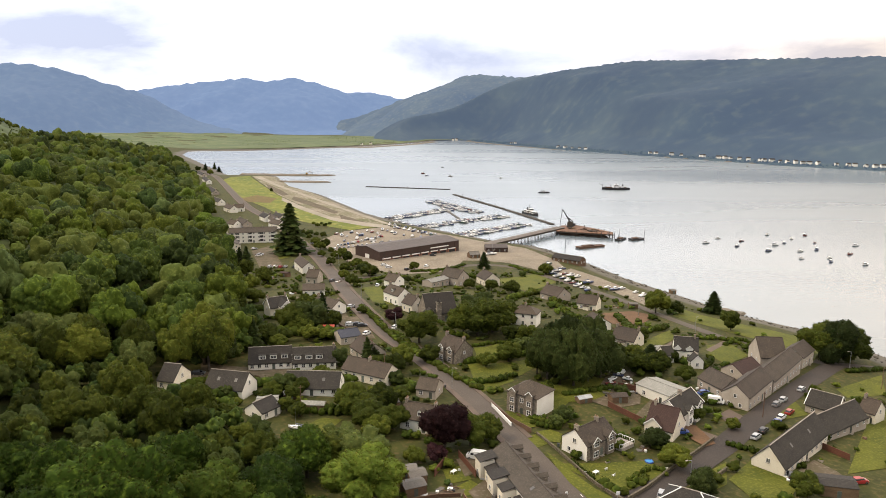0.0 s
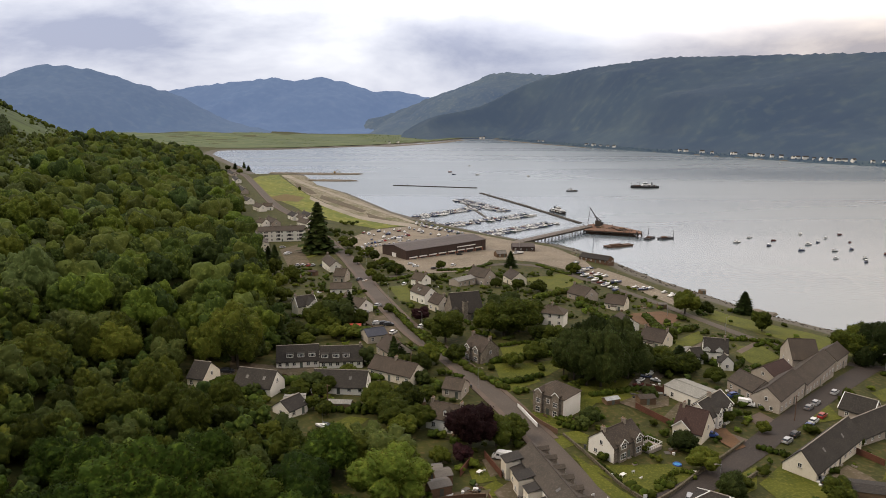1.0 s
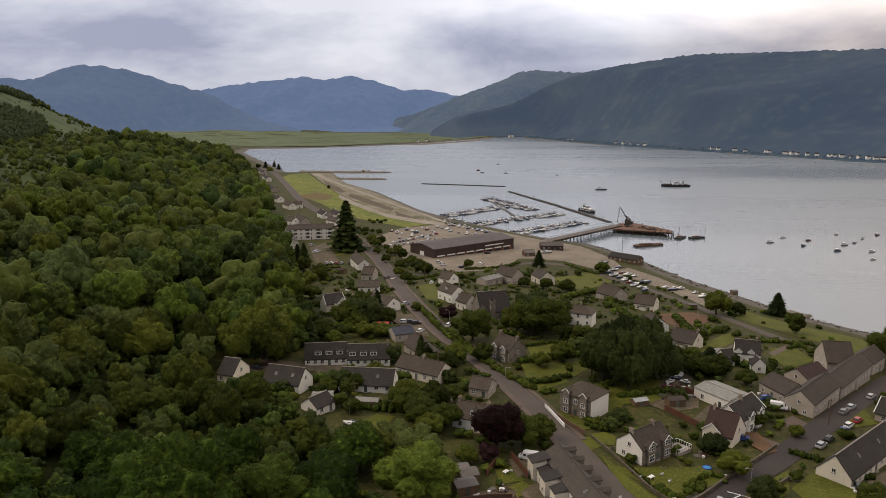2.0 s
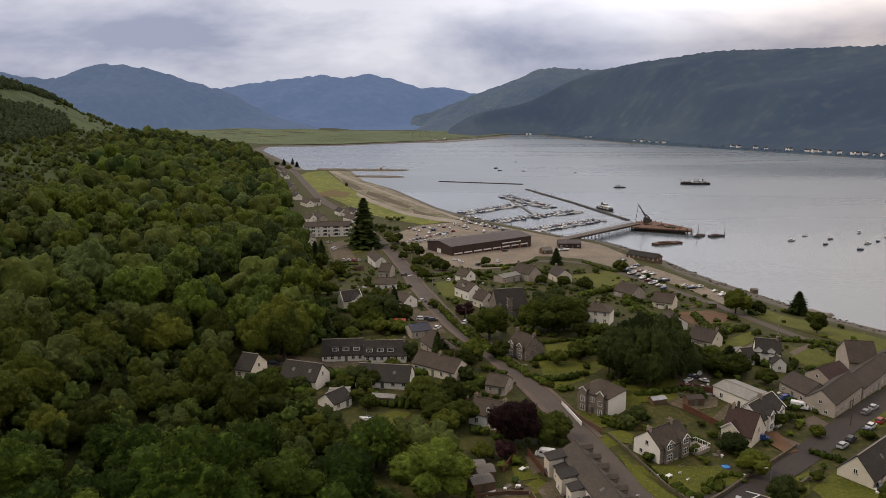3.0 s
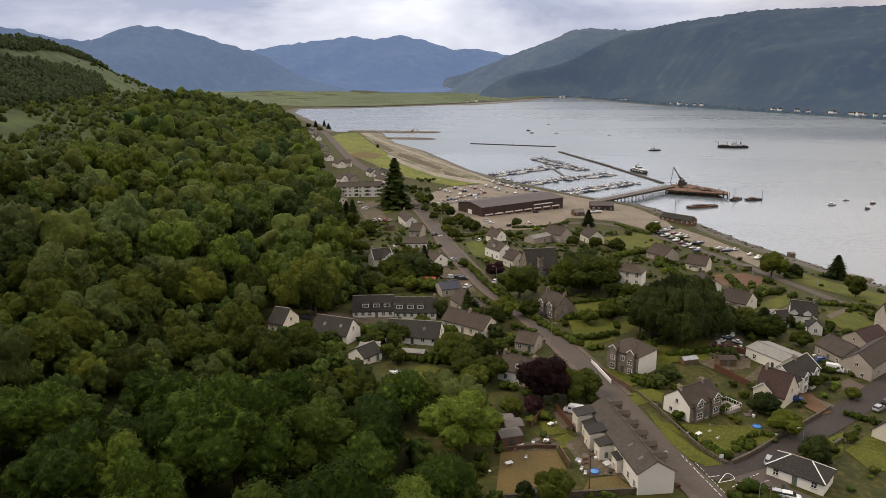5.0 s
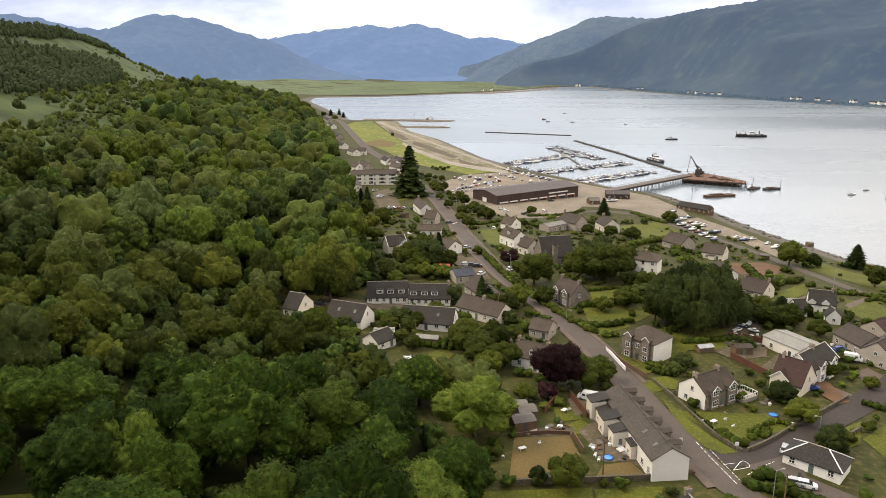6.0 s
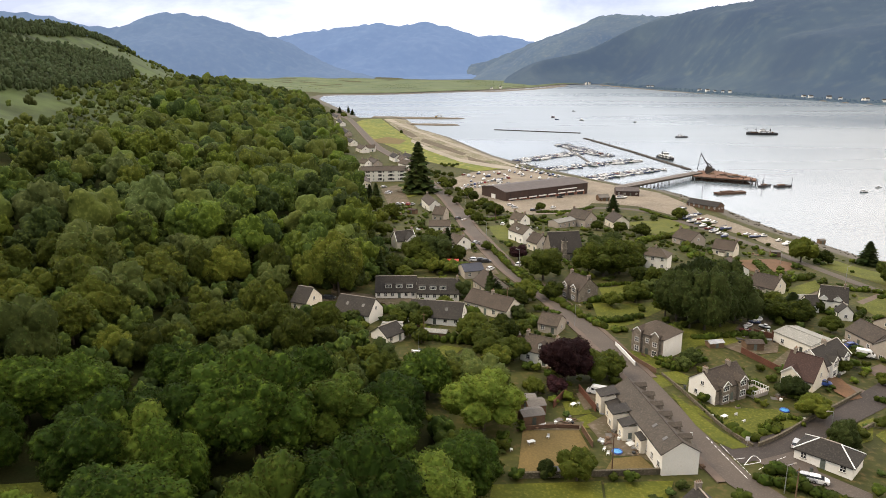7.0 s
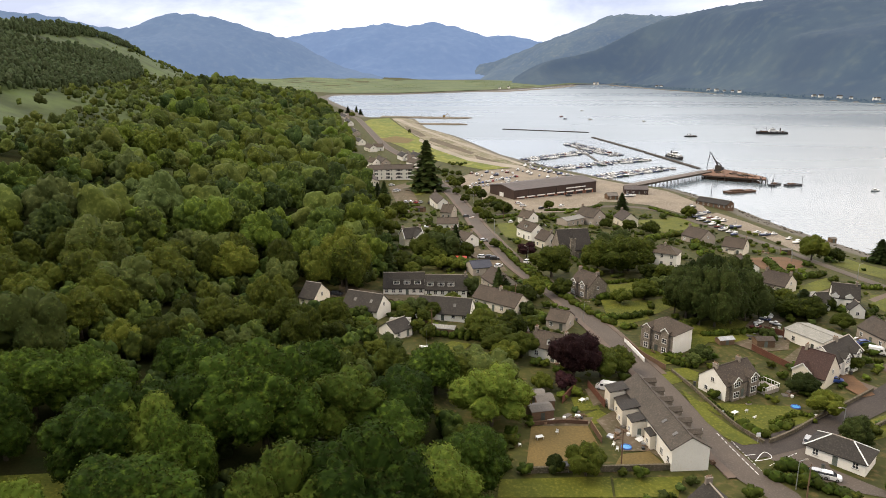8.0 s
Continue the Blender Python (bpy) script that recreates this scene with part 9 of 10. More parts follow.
berth(8, -16.0, 548.0, 80, 0.7, False, float(ground_height(-16.0, 548.0)) + 0.5, 'boats laid up ashore', 'white boat laid up ashore on the gravel')
berth(9, 71.2, 426.4, 20, 0.85, True, float(ground_height(71.2, 426.4)) + 0.5, 'boats laid up ashore', 'white boat laid up ashore on the gravel')
berth(10, 75.2, 419.0, 25, 0.6, False, float(ground_height(75.2, 419.0)) + 0.5, 'boats laid up ashore', 'white boat laid up ashore on the gravel')
berth(11, 77.8, 414.4, 25, 0.9, False, float(ground_height(77.8, 414.4)) + 0.5, 'boats laid up ashore', 'white boat laid up ashore on the gravel')
berth(12, 81.4, 411.7, 25, 0.7, False, float(ground_height(81.4, 411.7)) + 0.5, 'boats laid up ashore', 'white boat laid up ashore on the gravel')
berth(13, 83.7, 393.2, 20, 0.85, True, float(ground_height(83.7, 393.2)) + 0.5, 'boats laid up ashore', 'white boat laid up ashore on the gravel')
berth(14, 92.6, 382.9, 15, 0.6, False, float(ground_height(92.6, 382.9)) + 0.5, 'boats laid up ashore', 'white boat laid up ashore on the gravel')
berth(15, 95.4, 377.5, 15, 0.9, False, float(ground_height(95.4, 377.5)) + 0.5, 'boats laid up ashore', 'white boat laid up ashore on the gravel')
berth(16, 100.3, 382.4, 10, 0.7, False, float(ground_height(100.3, 382.4)) + 0.5, 'boats laid up ashore', 'white boat laid up ashore on the gravel')
berth(17, 69.1, 447.7, 40, 0.85, True, float(ground_height(69.1, 447.7)) + 0.5, 'boats laid up ashore', 'white boat laid up ashore on the gravel')
berth(18, 105.8, 373.8, 30, 0.6, False, float(ground_height(105.8, 373.8)) + 0.5, 'boats laid up ashore', 'white boat laid up ashore on the gravel')
berth(19, 107.4, 365.3, 40, 0.9, False, float(ground_height(107.4, 365.3)) + 0.5, 'boats laid up ashore', 'white boat laid up ashore on the gravel')
berth(20, 76.1, 434.9, -20, 0.7, False, float(ground_height(76.1, 434.9)) + 0.5, 'boats laid up ashore', 'white boat laid up ashore on the gravel')
berth(21, 34.5, 475.4, 20, 0.85, True, float(ground_height(34.5, 475.4)) + 0.5, 'boats laid up ashore', 'white boat laid up ashore on the gravel')
berth(22, -71.5, 517.7, 80, 0.6, False, float(ground_height(-71.5, 517.7)) + 0.5, 'boats laid up ashore', 'white boat laid up ashore on the gravel')
berth(23, -63.7, 529.7, 80, 0.9, False, float(ground_height(-63.7, 529.7)) + 0.5, 'boats laid up ashore', 'white boat laid up ashore on the gravel')
berth(24, -82.2, 550.0, 60, 0.7, False, float(ground_height(-82.2, 550.0)) + 0.5, 'boats laid up ashore', 'white boat laid up ashore on the gravel')
berth(25, -77.4, 544.4, 97, 0.85, True, float(ground_height(-77.4, 544.4)) + 0.5, 'boats laid up ashore', 'white boat laid up ashore on the gravel')
berth(26, -72.7, 539.3, 84, 0.6, False, float(ground_height(-72.7, 539.3)) + 0.5, 'boats laid up ashore', 'white boat laid up ashore on the gravel')
berth(27, -71.5, 560.5, 71, 0.9, False, float(ground_height(-71.5, 560.5)) + 0.5, 'boats laid up ashore', 'white boat laid up ashore on the gravel')
berth(28, -66.8, 554.7, 108, 0.7, False, float(ground_height(-66.8, 554.7)) + 0.5, 'boats laid up ashore', 'white boat laid up ashore on the gravel')
berth(29, -62.1, 549.0, 95, 0.85, True, float(ground_height(-62.1, 549.0)) + 0.5, 'boats laid up ashore', 'white boat laid up ashore on the gravel')
berth(30, -60.5, 571.5, 82, 0.6, False, float(ground_height(-60.5, 571.5)) + 0.5, 'boats laid up ashore', 'white boat laid up ashore on the gravel')
berth(31, -55.7, 565.5, 69, 0.9, False, float(ground_height(-55.7, 565.5)) + 0.5, 'boats laid up ashore', 'white boat laid up ashore on the gravel')
berth(32, -51.1, 559.6, 106, 0.7, False, float(ground_height(-51.1, 559.6)) + 0.5, 'boats laid up ashore', 'white boat laid up ashore on the gravel')
berth(33, -49.1, 583.5, 93, 0.85, True, float(ground_height(-49.1, 583.5)) + 0.5, 'boats laid up ashore', 'white boat laid up ashore on the gravel')
berth(34, -44.4, 577.3, 80, 0.6, False, float(ground_height(-44.4, 577.3)) + 0.5, 'boats laid up ashore', 'white boat laid up ashore on the gravel')
berth(35, -39.7, 571.1, 67, 0.9, False, float(ground_height(-39.7, 571.1)) + 0.5, 'boats laid up ashore', 'white boat laid up ashore on the gravel')
berth(36, -37.2, 597.1, 104, 0.7, False, float(ground_height(-37.2, 597.1)) + 0.5, 'boats laid up ashore', 'white boat laid up ashore on the gravel')
berth(37, -39.4, 601.0, 75, 0.85, True, float(ground_height(-39.4, 601.0)) + 0.5, 'boats laid up ashore', 'white boat laid up ashore on the gravel')
berth(38, -35.3, 596.1, 75, 0.6, False, float(ground_height(-35.3, 596.1)) + 0.5, 'boats laid up ashore', 'white boat laid up ashore on the gravel')
berth(39, -31.2, 591.3, 75, 0.9, False, float(ground_height(-31.2, 591.3)) + 0.5, 'boats laid up ashore', 'white boat laid up ashore on the gravel')
berth(40, -27.1, 586.5, 75, 0.7, False, float(ground_height(-27.1, 586.5)) + 0.5, 'boats laid up ashore', 'white boat laid up ashore on the gravel')
berth(41, -23.1, 581.8, 75, 0.85, True, float(ground_height(-23.1, 581.8)) + 0.5, 'boats laid up ashore', 'white boat laid up ashore on the gravel')
berth(42, -19.2, 577.5, 75, 0.6, False, float(ground_height(-19.2, 577.5)) + 0.5, 'boats laid up ashore', 'white boat laid up ashore on the gravel')
berth(43, -15.4, 572.8, 75, 0.9, False, float(ground_height(-15.4, 572.8)) + 0.5, 'boats laid up ashore', 'white boat laid up ashore on the gravel')
berth(44, -11.6, 568.6, 75, 0.7, False, float(ground_height(-11.6, 568.6)) + 0.5, 'boats laid up ashore', 'white boat laid up ashore on the gravel')
berth(45, -7.8, 563.8, 75, 0.85, True, float(ground_height(-7.8, 563.8)) + 0.5, 'boats laid up ashore', 'white boat laid up ashore on the gravel')
berth(46, 63.2, 431.5, 10, 0.6, False, float(ground_height(63.2, 431.5)) + 0.5, 'boats laid up ashore', 'white boat laid up ashore on the gravel')
berth(47, 65.4, 424.5, 41, 0.9, False, float(ground_height(65.4, 424.5)) + 0.5, 'boats laid up ashore', 'white boat laid up ashore on the gravel')
berth(48, 67.5, 417.9, 12, 0.7, False, float(ground_height(67.5, 417.9)) + 0.5, 'boats laid up ashore', 'white boat laid up ashore on the gravel')
berth(49, 69.5, 411.1, 43, 0.85, True, float(ground_height(69.5, 411.1)) + 0.5, 'boats laid up ashore', 'white boat laid up ashore on the gravel')
berth(50, 71.3, 404.0, 14, 0.6, False, float(ground_height(71.3, 404.0)) + 0.5, 'boats laid up ashore', 'white boat laid up ashore on the gravel')
berth(51, 73.1, 396.9, 45, 0.9, False, float(ground_height(73.1, 396.9)) + 0.5, 'boats laid up ashore', 'white boat laid up ashore on the gravel')
berth(52, 74.7, 390.0, 16, 0.7, False, float(ground_height(74.7, 390.0)) + 0.5, 'boats laid up ashore', 'white boat laid up ashore on the gravel')
berth(53, 76.4, 383.5, 47, 0.85, True, float(ground_height(76.4, 383.5)) + 0.5, 'boats laid up ashore', 'white boat laid up ashore on the gravel')
berth(54, 77.9, 377.1, 18, 0.6, False, float(ground_height(77.9, 377.1)) + 0.5, 'boats laid up ashore', 'white boat laid up ashore on the gravel')
berth(55, 79.4, 370.8, 49, 0.9, False, float(ground_height(79.4, 370.8)) + 0.5, 'boats laid up ashore', 'white boat laid up ashore on the gravel')
car(92.3, 159.3, 20, 'white')
car(86.0, 159.9, 70, 'dark')
car(102.2, 159.2, 10, 'red')
garden_shed(-6.9, 152.7, 12, 5, 4, 2.6, M_FELT, 'dark timber shed with a flat grey felt roof')
garden_shed(-5.0, 146.1, 24, 5, 4, 2.6, M_FELT, 'dark timber shed with a flat grey felt roof')
garden_shed(-4.4, 151.0, 19, 4, 4, 2.6, M_FELT, 'small timber shed with a grey felt roof')
garden_shed(54.4, 203.1, 11, 5, 3.4, 2.4, M_BROWNTILE, 'red-painted outbuilding under a brown roof')
garden_shed(43.8, 201.8, 23, 4.5, 2.6, 1.8, M_STEEL, 'grey sheet-roofed greenhouse shed')
garden_shed(60.4, 182.0, 1, 4, 3, 2.4, M_BROWNTILE, 'small garden summerhouse with brown roof')
garden_shed(-35.0, 189.3, -4, 7, 3, 2.6, M_SHEET, 'pale polytunnel-like shed by a lawn')
garden_shed(-43.1, 197.8, 21, 4, 2.5, 2.3, M_SHEET, 'small shed with a white roof')
garden_shed(-14.2, 191.9, 21, 6, 4, 2.6, M_FELT, 'low garage with a dark felt roof')
garden_shed(-15.7, 221.0, -15, 6, 4, 2.6, M_FELT, 'low garage with a dark felt roof')
garden_shed(93.4, 332.9, 0, 4, 3, 2.4, M_FELT, 'small grey timber garden shed')
garden_shed(-85.8, 383.6, -20, 5, 3, 2.6, M_REDTILE, 'garden hut with a red-brown roof')
garden_shed(-90.0, 362.8, 0, 5, 4, 3, M_SHEET, 'garden building with a pale sheet roof')
garden_shed(-42.8, 263.5, 5, 5, 4, 3, M_REDPAINT, 'bright red awning beside the workshop')
garden_shed(132.2, 393.4, 15, 3, 3, 2.4, M_FELT, 'small grey timber garden shed')
garden_shed(93.4, 153.9, -13, 8, 6, 3.2, M_SLATE, 'low outbuilding with a dark slate roof')
# ---- street furniture and garden things ----
def marking(points, dash, gap, width):
    """White lines on the road, dash by dash."""
    line = smooth_line(points, 0.4)
    verts, faces, run = [], [], 0.0
    for a, b in zip(line, line[1:]):
        d = b - a
        if run % (dash + gap) < dash and d.length > 1e-3:
            s = Vector((-d.y, d.x)).normalized() * width / 2
            k = len(verts)
            for q in (a - s, b - s, b + s, a + s):
                verts.append((q.x, q.y, float(ground_height(q.x, q.y)) + 0.19))
            faces.append((k, k + 1, k + 2, k + 3))
        run += d.length
    return tagged(link_mesh("trim_road_line", verts, faces, M_PAINT), "worn white road marking at the junction", "road marking", kind="structure")


def street_lamp(x, y, h, turn):
    ob = thing("street_lamp", x, y, turn, label="grey steel street lamp beside the road", category="lamp", group="street lamps")
    bm = bmesh.new()
    tube(bm, 0, 0, -0.5, h, 0.10, 0.06, 8)
    part("pole", bm, M_STEEL, ob)
    bm = bmesh.new()
    beam(bm, (0, 0, h), (1.3, 0, h + 0.25), 0.07)
    part("arm", bm, M_STEEL, ob)
    bm = bmesh.new()
    box(bm, 1.1, -0.14, h + 0.15, 1.8, 0.14, h + 0.34)
    part("lantern", bm, M_CONCRETE, ob)
    return ob


def telegraph_pole(x, y, h):
    ob = thing("telegraph_pole", x, y, 25, label="weathered timber telegraph pole with a crossbar", category="pole", group="telegraph poles")
    bm = bmesh.new()
    tube(bm, 0, 0, -0.5, h, 0.15, 0.11, 8)
    part("pole", bm, M_WOOD, ob)
    bm = bmesh.new()
    beam(bm, (-0.7, 0, h - 0.5), (0.7, 0, h - 0.5), 0.11)
    part("crossbar", bm, M_WOOD, ob)
    return ob


def road_sign(x, y, h):
    ob = thing("road_sign", x, y, 10, label="white road sign on a thin grey post", category="sign")
    bm = bmesh.new()
    tube(bm, 0, 0, -0.4, h, 0.05, 0.05, 8)
    part("post", bm, M_STEEL, ob)
    bm = bmesh.new()
    box(bm, -0.45, -0.09, h - 0.9, 0.45, -0.05, h)
    part("plate", bm, M_PAINT, ob)
    return ob


def outshot(x, y, turn, w, d, h):
    ob = thing("outshot", x, y, turn, label="small cream lean-to at the terrace back", category="lean-to", group="terrace lean-tos")
    bm = bmesh.new()
    v = box(bm, -w / 2, -d / 2, -1, w / 2, d / 2, h - 0.5)
    part("wall", bm, M_CREAM, ob)
    bm = bmesh.new()
    v = box(bm, -w / 2 - 0.2, -d / 2 - 0.2, h - 0.5, w / 2 + 0.2, d / 2 + 0.2, h - 0.35)
    for q in v:
        if q.co.y < 0:
            q.co.z += 0.8
    part("roof", bm, M_SLATE, ob)
    window(ob, 0, d / 2, 0.9, 0.9, 1.0, 180)
    bm = bmesh.new()
    box(bm, -w / 2 - 0.04, -0.4, 0, -w / 2 + 0.02, 0.4, 1.95)
    part("door", bm, M_DOOR, ob)
    return ob


def garden_table(x, y):
    ob = thing("garden_table", x, y, (x * 13) % 90, label="white plastic garden table on the grass", category="table", group="garden tables")
    bm = bmesh.new()
    box(bm, -0.8, -0.5, 0.68, 0.8, 0.5, 0.74)
    part("tabletop", bm, M_PAINT, ob)
    for sx in (-0.7, 0.7):
        for sy in (-0.4, 0.4):
            bm = bmesh.new()
            tube(bm, sx, sy, -0.1, 0.68, 0.04, 0.04, 6)
            part("leg", bm, M_PAINT, ob)
    return ob


def garden_chair(x, y):
    ob = thing("garden_chair", x, y, (x * 31) % 360, label="white plastic garden chair on the grass", category="chair", group="garden chairs")
    bm = bmesh.new()
    box(bm, -0.28, -0.28, 0.42, 0.28, 0.28, 0.47)
    part("seat", bm, M_PAINT, ob)
    bm = bmesh.new()
    box(bm, -0.28, 0.25, 0.47, 0.28, 0.30, 0.95)
    part("backrest", bm, M_PAINT, ob)
    for sx in (-0.24, 0.24):
        for sy in (-0.24, 0.24):
            bm = bmesh.new()
            tube(bm, sx, sy, -0.1, 0.42, 0.03, 0.03, 6)
            part("leg", bm, M_PAINT, ob)
    return ob


def paddling_pool(x, y, colour):
    ob = thing("paddling_pool", x, y, 0, label="round blue paddling pool on a lawn", category="pool", group="paddling pools")
    bm = bmesh.new()
    n, ring = 24, []
    for k in range(n):
        a = 2 * math.pi * k / n
        ring.append([bm.verts.new((r * math.cos(a), r * math.sin(a), z)) for r, z in ((1.05, -0.05), (1.12, 0.2), (1.05, 0.4), (0.93, 0.4), (0.88, 0.2), (0.9, 0.02))])
    for k in range(n):
        for j in range(5):
            bm.faces.new((ring[k][j], ring[(k + 1) % n][j], ring[(k + 1) % n][j + 1], ring[k][j + 1]))
    part("rim", bm, M_BLUEPAINT, ob)
    bm = bmesh.new()
    tube(bm, 0, 0, 0.05, 0.28, 0.93, 0.93, 24)
    part("water", bm, M_POOL, ob)
    return ob


def trampoline(x, y):
    ob = thing("trampoline", x, y, 0, label="round dark trampoline on the dry lawn", category="trampoline")
    bm = bmesh.new()
    tube(bm, 0, 0, 0.7, 0.78, 1.5, 1.5, 20)
    part("mat", bm, M_BLACKPIPE, ob)
    for k in range(6):
        a = k * math.pi / 3
        bm = bmesh.new()
        tube(bm, 1.45 * math.cos(a), 1.45 * math.sin(a), -0.1, 0.7, 0.04, 0.04, 6)
        part("leg", bm, M_STEEL, ob)
    return ob


def conservatory(x, y, turn):
    ob = thing("conservatory", x, y, turn, label="white-framed glass conservatory beside the house", category="conservatory")
    bm = bmesh.new()
    box(bm, -2.2, -2.2, -0.8, 2.2, 2.2, 0.7)
    part("base_wall", bm, M_WHITE, ob)
    for k in range(5):
        for s, axis in ((-1, 0), (1, 0), (-1, 1), (1, 1)):
            bm = bmesh.new()
            t = -2.15 + 4.3 * k / 4
            a = (t, s * 2.15) if axis == 0 else (s * 2.15, t)
            beam(bm, (a[0], a[1], 0.7), (a[0], a[1], 2.4), 0.12)
            part("mullion", bm, M_PAINT, ob)
    bm = bmesh.new()
    box(bm, -2.05, -2.05, 0.7, 2.05, 2.05, 2.35)
    part("glazing", bm, M_PANE, ob)
    bm = bmesh.new()
    hip_roof(bm, -2.2, 2.2, 2.2, 2.4, 3.6, 0.15, 0.1)
    part("roof", bm, M_SHEET, ob)
    return ob


def decking(x, y, turn):
    ob = thing("raised_deck", x, y, turn, label="raised white-railed timber deck beside the house", category="deck")
    bm = bmesh.new()
    box(bm, -2.6, -2.2, -1.0, 2.6, 2.2, 0.9)
    part("platform", bm, M_HARL, ob)
    for s in (-1, 1):
        for a, b in (((-2.6, s * 2.2), (2.6, s * 2.2)), ((s * 2.6, -2.2), (s * 2.6, 2.2))):
            bm = bmesh.new()
            beam(bm, (*a, 1.9), (*b, 1.9), 0.1)
            rail = part("rail", bm, M_PAINT, ob)
            for k in range(7):
                bm = bmesh.new()
                q = Vector(a).lerp(Vector(b), k / 6)
                beam(bm, (q.x, q.y, 0.9), (q.x, q.y, 1.9), 0.08)
                part("baluster", bm, M_PAINT, rail)
    return ob


def wheelie_bin(x, y, turn):
    ob = thing("wheelie_bin", x, y, turn, label="dark plastic wheelie bin beside a house", category="bin", group="wheelie bins")
    bm = bmesh.new()
    v = box(bm, -0.26, -0.3, 0.08, 0.26, 0.3, 1.0)
    for q in v[:4]:
        q.co.x, q.co.y = q.co.x * 0.8, q.co.y * 0.8
    part("body", bm, M_DOOR, ob)
    bm = bmesh.new()
    box(bm, -0.29, -0.33, 1.0, 0.29, 0.36, 1.07)
    part("lid", bm, M_BLACKPIPE, ob)
    for s in (-0.22, 0.22):
        bm = bmesh.new()
        tube(bm, 0, 0, -0.04, 0.04, 0.1, 0.1, 8, pose(s, 0.26, 0.1, 0, 90, 0))
        part("wheel", bm, M_TYRE, ob)
    return ob


def planter(x, y, turn):
    ob = thing("planter", x, y, turn, label="garden planter full of green leaves", category="planter", group="garden planters")
    bm = bmesh.new()
    v = box(bm, -0.6, -0.3, -0.1, 0.6, 0.3, 0.45)
    part("trough", bm, M_CONCRETE, ob)
    me = tri_mesh("plants", *broad_crown(9, 6, 1, 14, 0.8, 6.0, 9.0, 0.0), M_LEAF_PALE) if "planter" not in WINDOWS else WINDOWS["planter"]
    WINDOWS["planter"] = me
    again("plants", me, ob, m=Matrix.Translation((0, 0, 0.35)) @ Matrix.Diagonal((0.11, 0.06, 0.07, 1)))
    return ob


def woodpile(x, y, turn):
    ob = thing("woodpile", x, y, turn, label="low stack of cut firewood logs", category="woodpile", group="woodpiles")
    for k in range(9):
        bm = bmesh.new()
        r, c = divmod(k, 3)
        tube(bm, 0, 0, -0.5, 0.5, 0.13, 0.12, 7, pose(-0.3 + 0.28 * c + 0.05 * r, 0, 0.12 + 0.24 * r, 90, 0, 0))
        part("log", bm, M_WOOD, ob)
    return ob


def scrap_heap(x, y, turn, seed):
    """Boards, a crate, a tub and a crumpled sheet left in a back yard."""
    r = random.Random(seed)
    ob = thing("scrap_heap", x, y, turn, label="untidy heap of boards, crates and tubs in a back yard", category="scrap", group="scrap heaps")
    for k in range(5):
        bm = bmesh.new()
        box(bm, -1.2, -0.12, 0, 1.2, 0.12, 0.05, pose(r.uniform(-0.8, 0.8), r.uniform(-0.8, 0.8), 0.05 + 0.09 * k, r.uniform(-6, 6), r.uniform(-5, 5), r.uniform(0, 180)))
        part("board", bm, M_WOOD, ob)
    bm = bmesh.new()
    box(bm, -0.45, -0.35, 0, 0.45, 0.35, 0.6, pose(r.uniform(1.0, 1.6), r.uniform(-1, 1), 0, 0, 0, r.uniform(0, 90)))
    part("crate", bm, r.choice((M_FELT, M_WOOD, M_PAINT)), ob)
    bm = bmesh.new()
    tube(bm, r.uniform(-1.6, -1.0), r.uniform(-1, 1), 0, 0.6, 0.34, 0.4, 10)
    part("tub", bm, r.choice((M_PAINT, M_BLACKPIPE, M_CLAY)), ob)
    bm = bmesh.new()
    v = box(bm, -0.9, -0.6, 0, 0.9, 0.6, 0.12, pose(r.uniform(-0.5, 0.5), r.uniform(1.0, 1.7), 0.02, 0, 0, r.uniform(0, 180)))
    for q in v[4:]:
        q.co.z += r.uniform(0, 0.35)
    part("sheet", bm, r.choice((M_PAINT, M_STEEL, M_FELT)), ob)
    return ob


def garden_bench(x, y, turn):
    ob = thing("garden_bench", x, y, turn, label="weathered timber bench in a garden", category="bench", group="garden benches")
    bm = bmesh.new()
    box(bm, -0.75, -0.22, 0.42, 0.75, 0.22, 0.47)
    part("seat", bm, M_WOOD, ob)
    bm = bmesh.new()
    box(bm, -0.75, 0.2, 0.5, 0.75, 0.25, 0.95)
    part("backrest", bm, M_WOOD, ob)
    for sx in (-0.65, 0.65):
        for sy in (-0.18, 0.2):
            bm = bmesh.new()
            box(bm, sx - 0.04, sy - 0.04, -0.1, sx + 0.04, sy + 0.04, 0.42)
            part("leg", bm, M_WOOD, ob)
    return ob


M_POOL = material("pool_water", (0.10, 0.32, 0.6), (0.08, 0.26, 0.52), 0.15, 0.5, 3.0)


def far_house(x, y, turn, n, e):
    z = float(land_height(x, y))
    ob = thing("house", x, y, turn, z, "small white house on the far shore", "house", "houses on the far shore")
    ob.matrix_basis = ob.matrix_basis @ Matrix.Scale(0.78, 4)
    bm = bmesh.new()
    sec = [(-4, -6.0), (4, -6.0), (4, e), (0, e + 3.2), (-4, e)]
    v0, v1 = [bm.verts.new((-n / 2, a, b)) for a, b in sec], [bm.verts.new((n / 2, a, b)) for a, b in sec]
    bm.faces.new(v0)
    bm.faces.new(v1)
    for j in range(5):
        bm.faces.new((v0[j], v0[(j + 1) % 5], v1[(j + 1) % 5], v1[j]))
    bmesh.ops.recalc_face_normals(bm, faces=bm.faces[:])
    part("wall", bm, M_WHITE, ob)
    bm = bmesh.new()
    gable_roof(bm, -n / 2, n / 2, 4, e, e + 3.2)
    part("roof", bm, M_SLATE, ob)
    for k in (-0.3, 0.0, 0.3):
        window(ob, k * n, -4, 1.0, 1.1, 1.3, 0)
    return ob


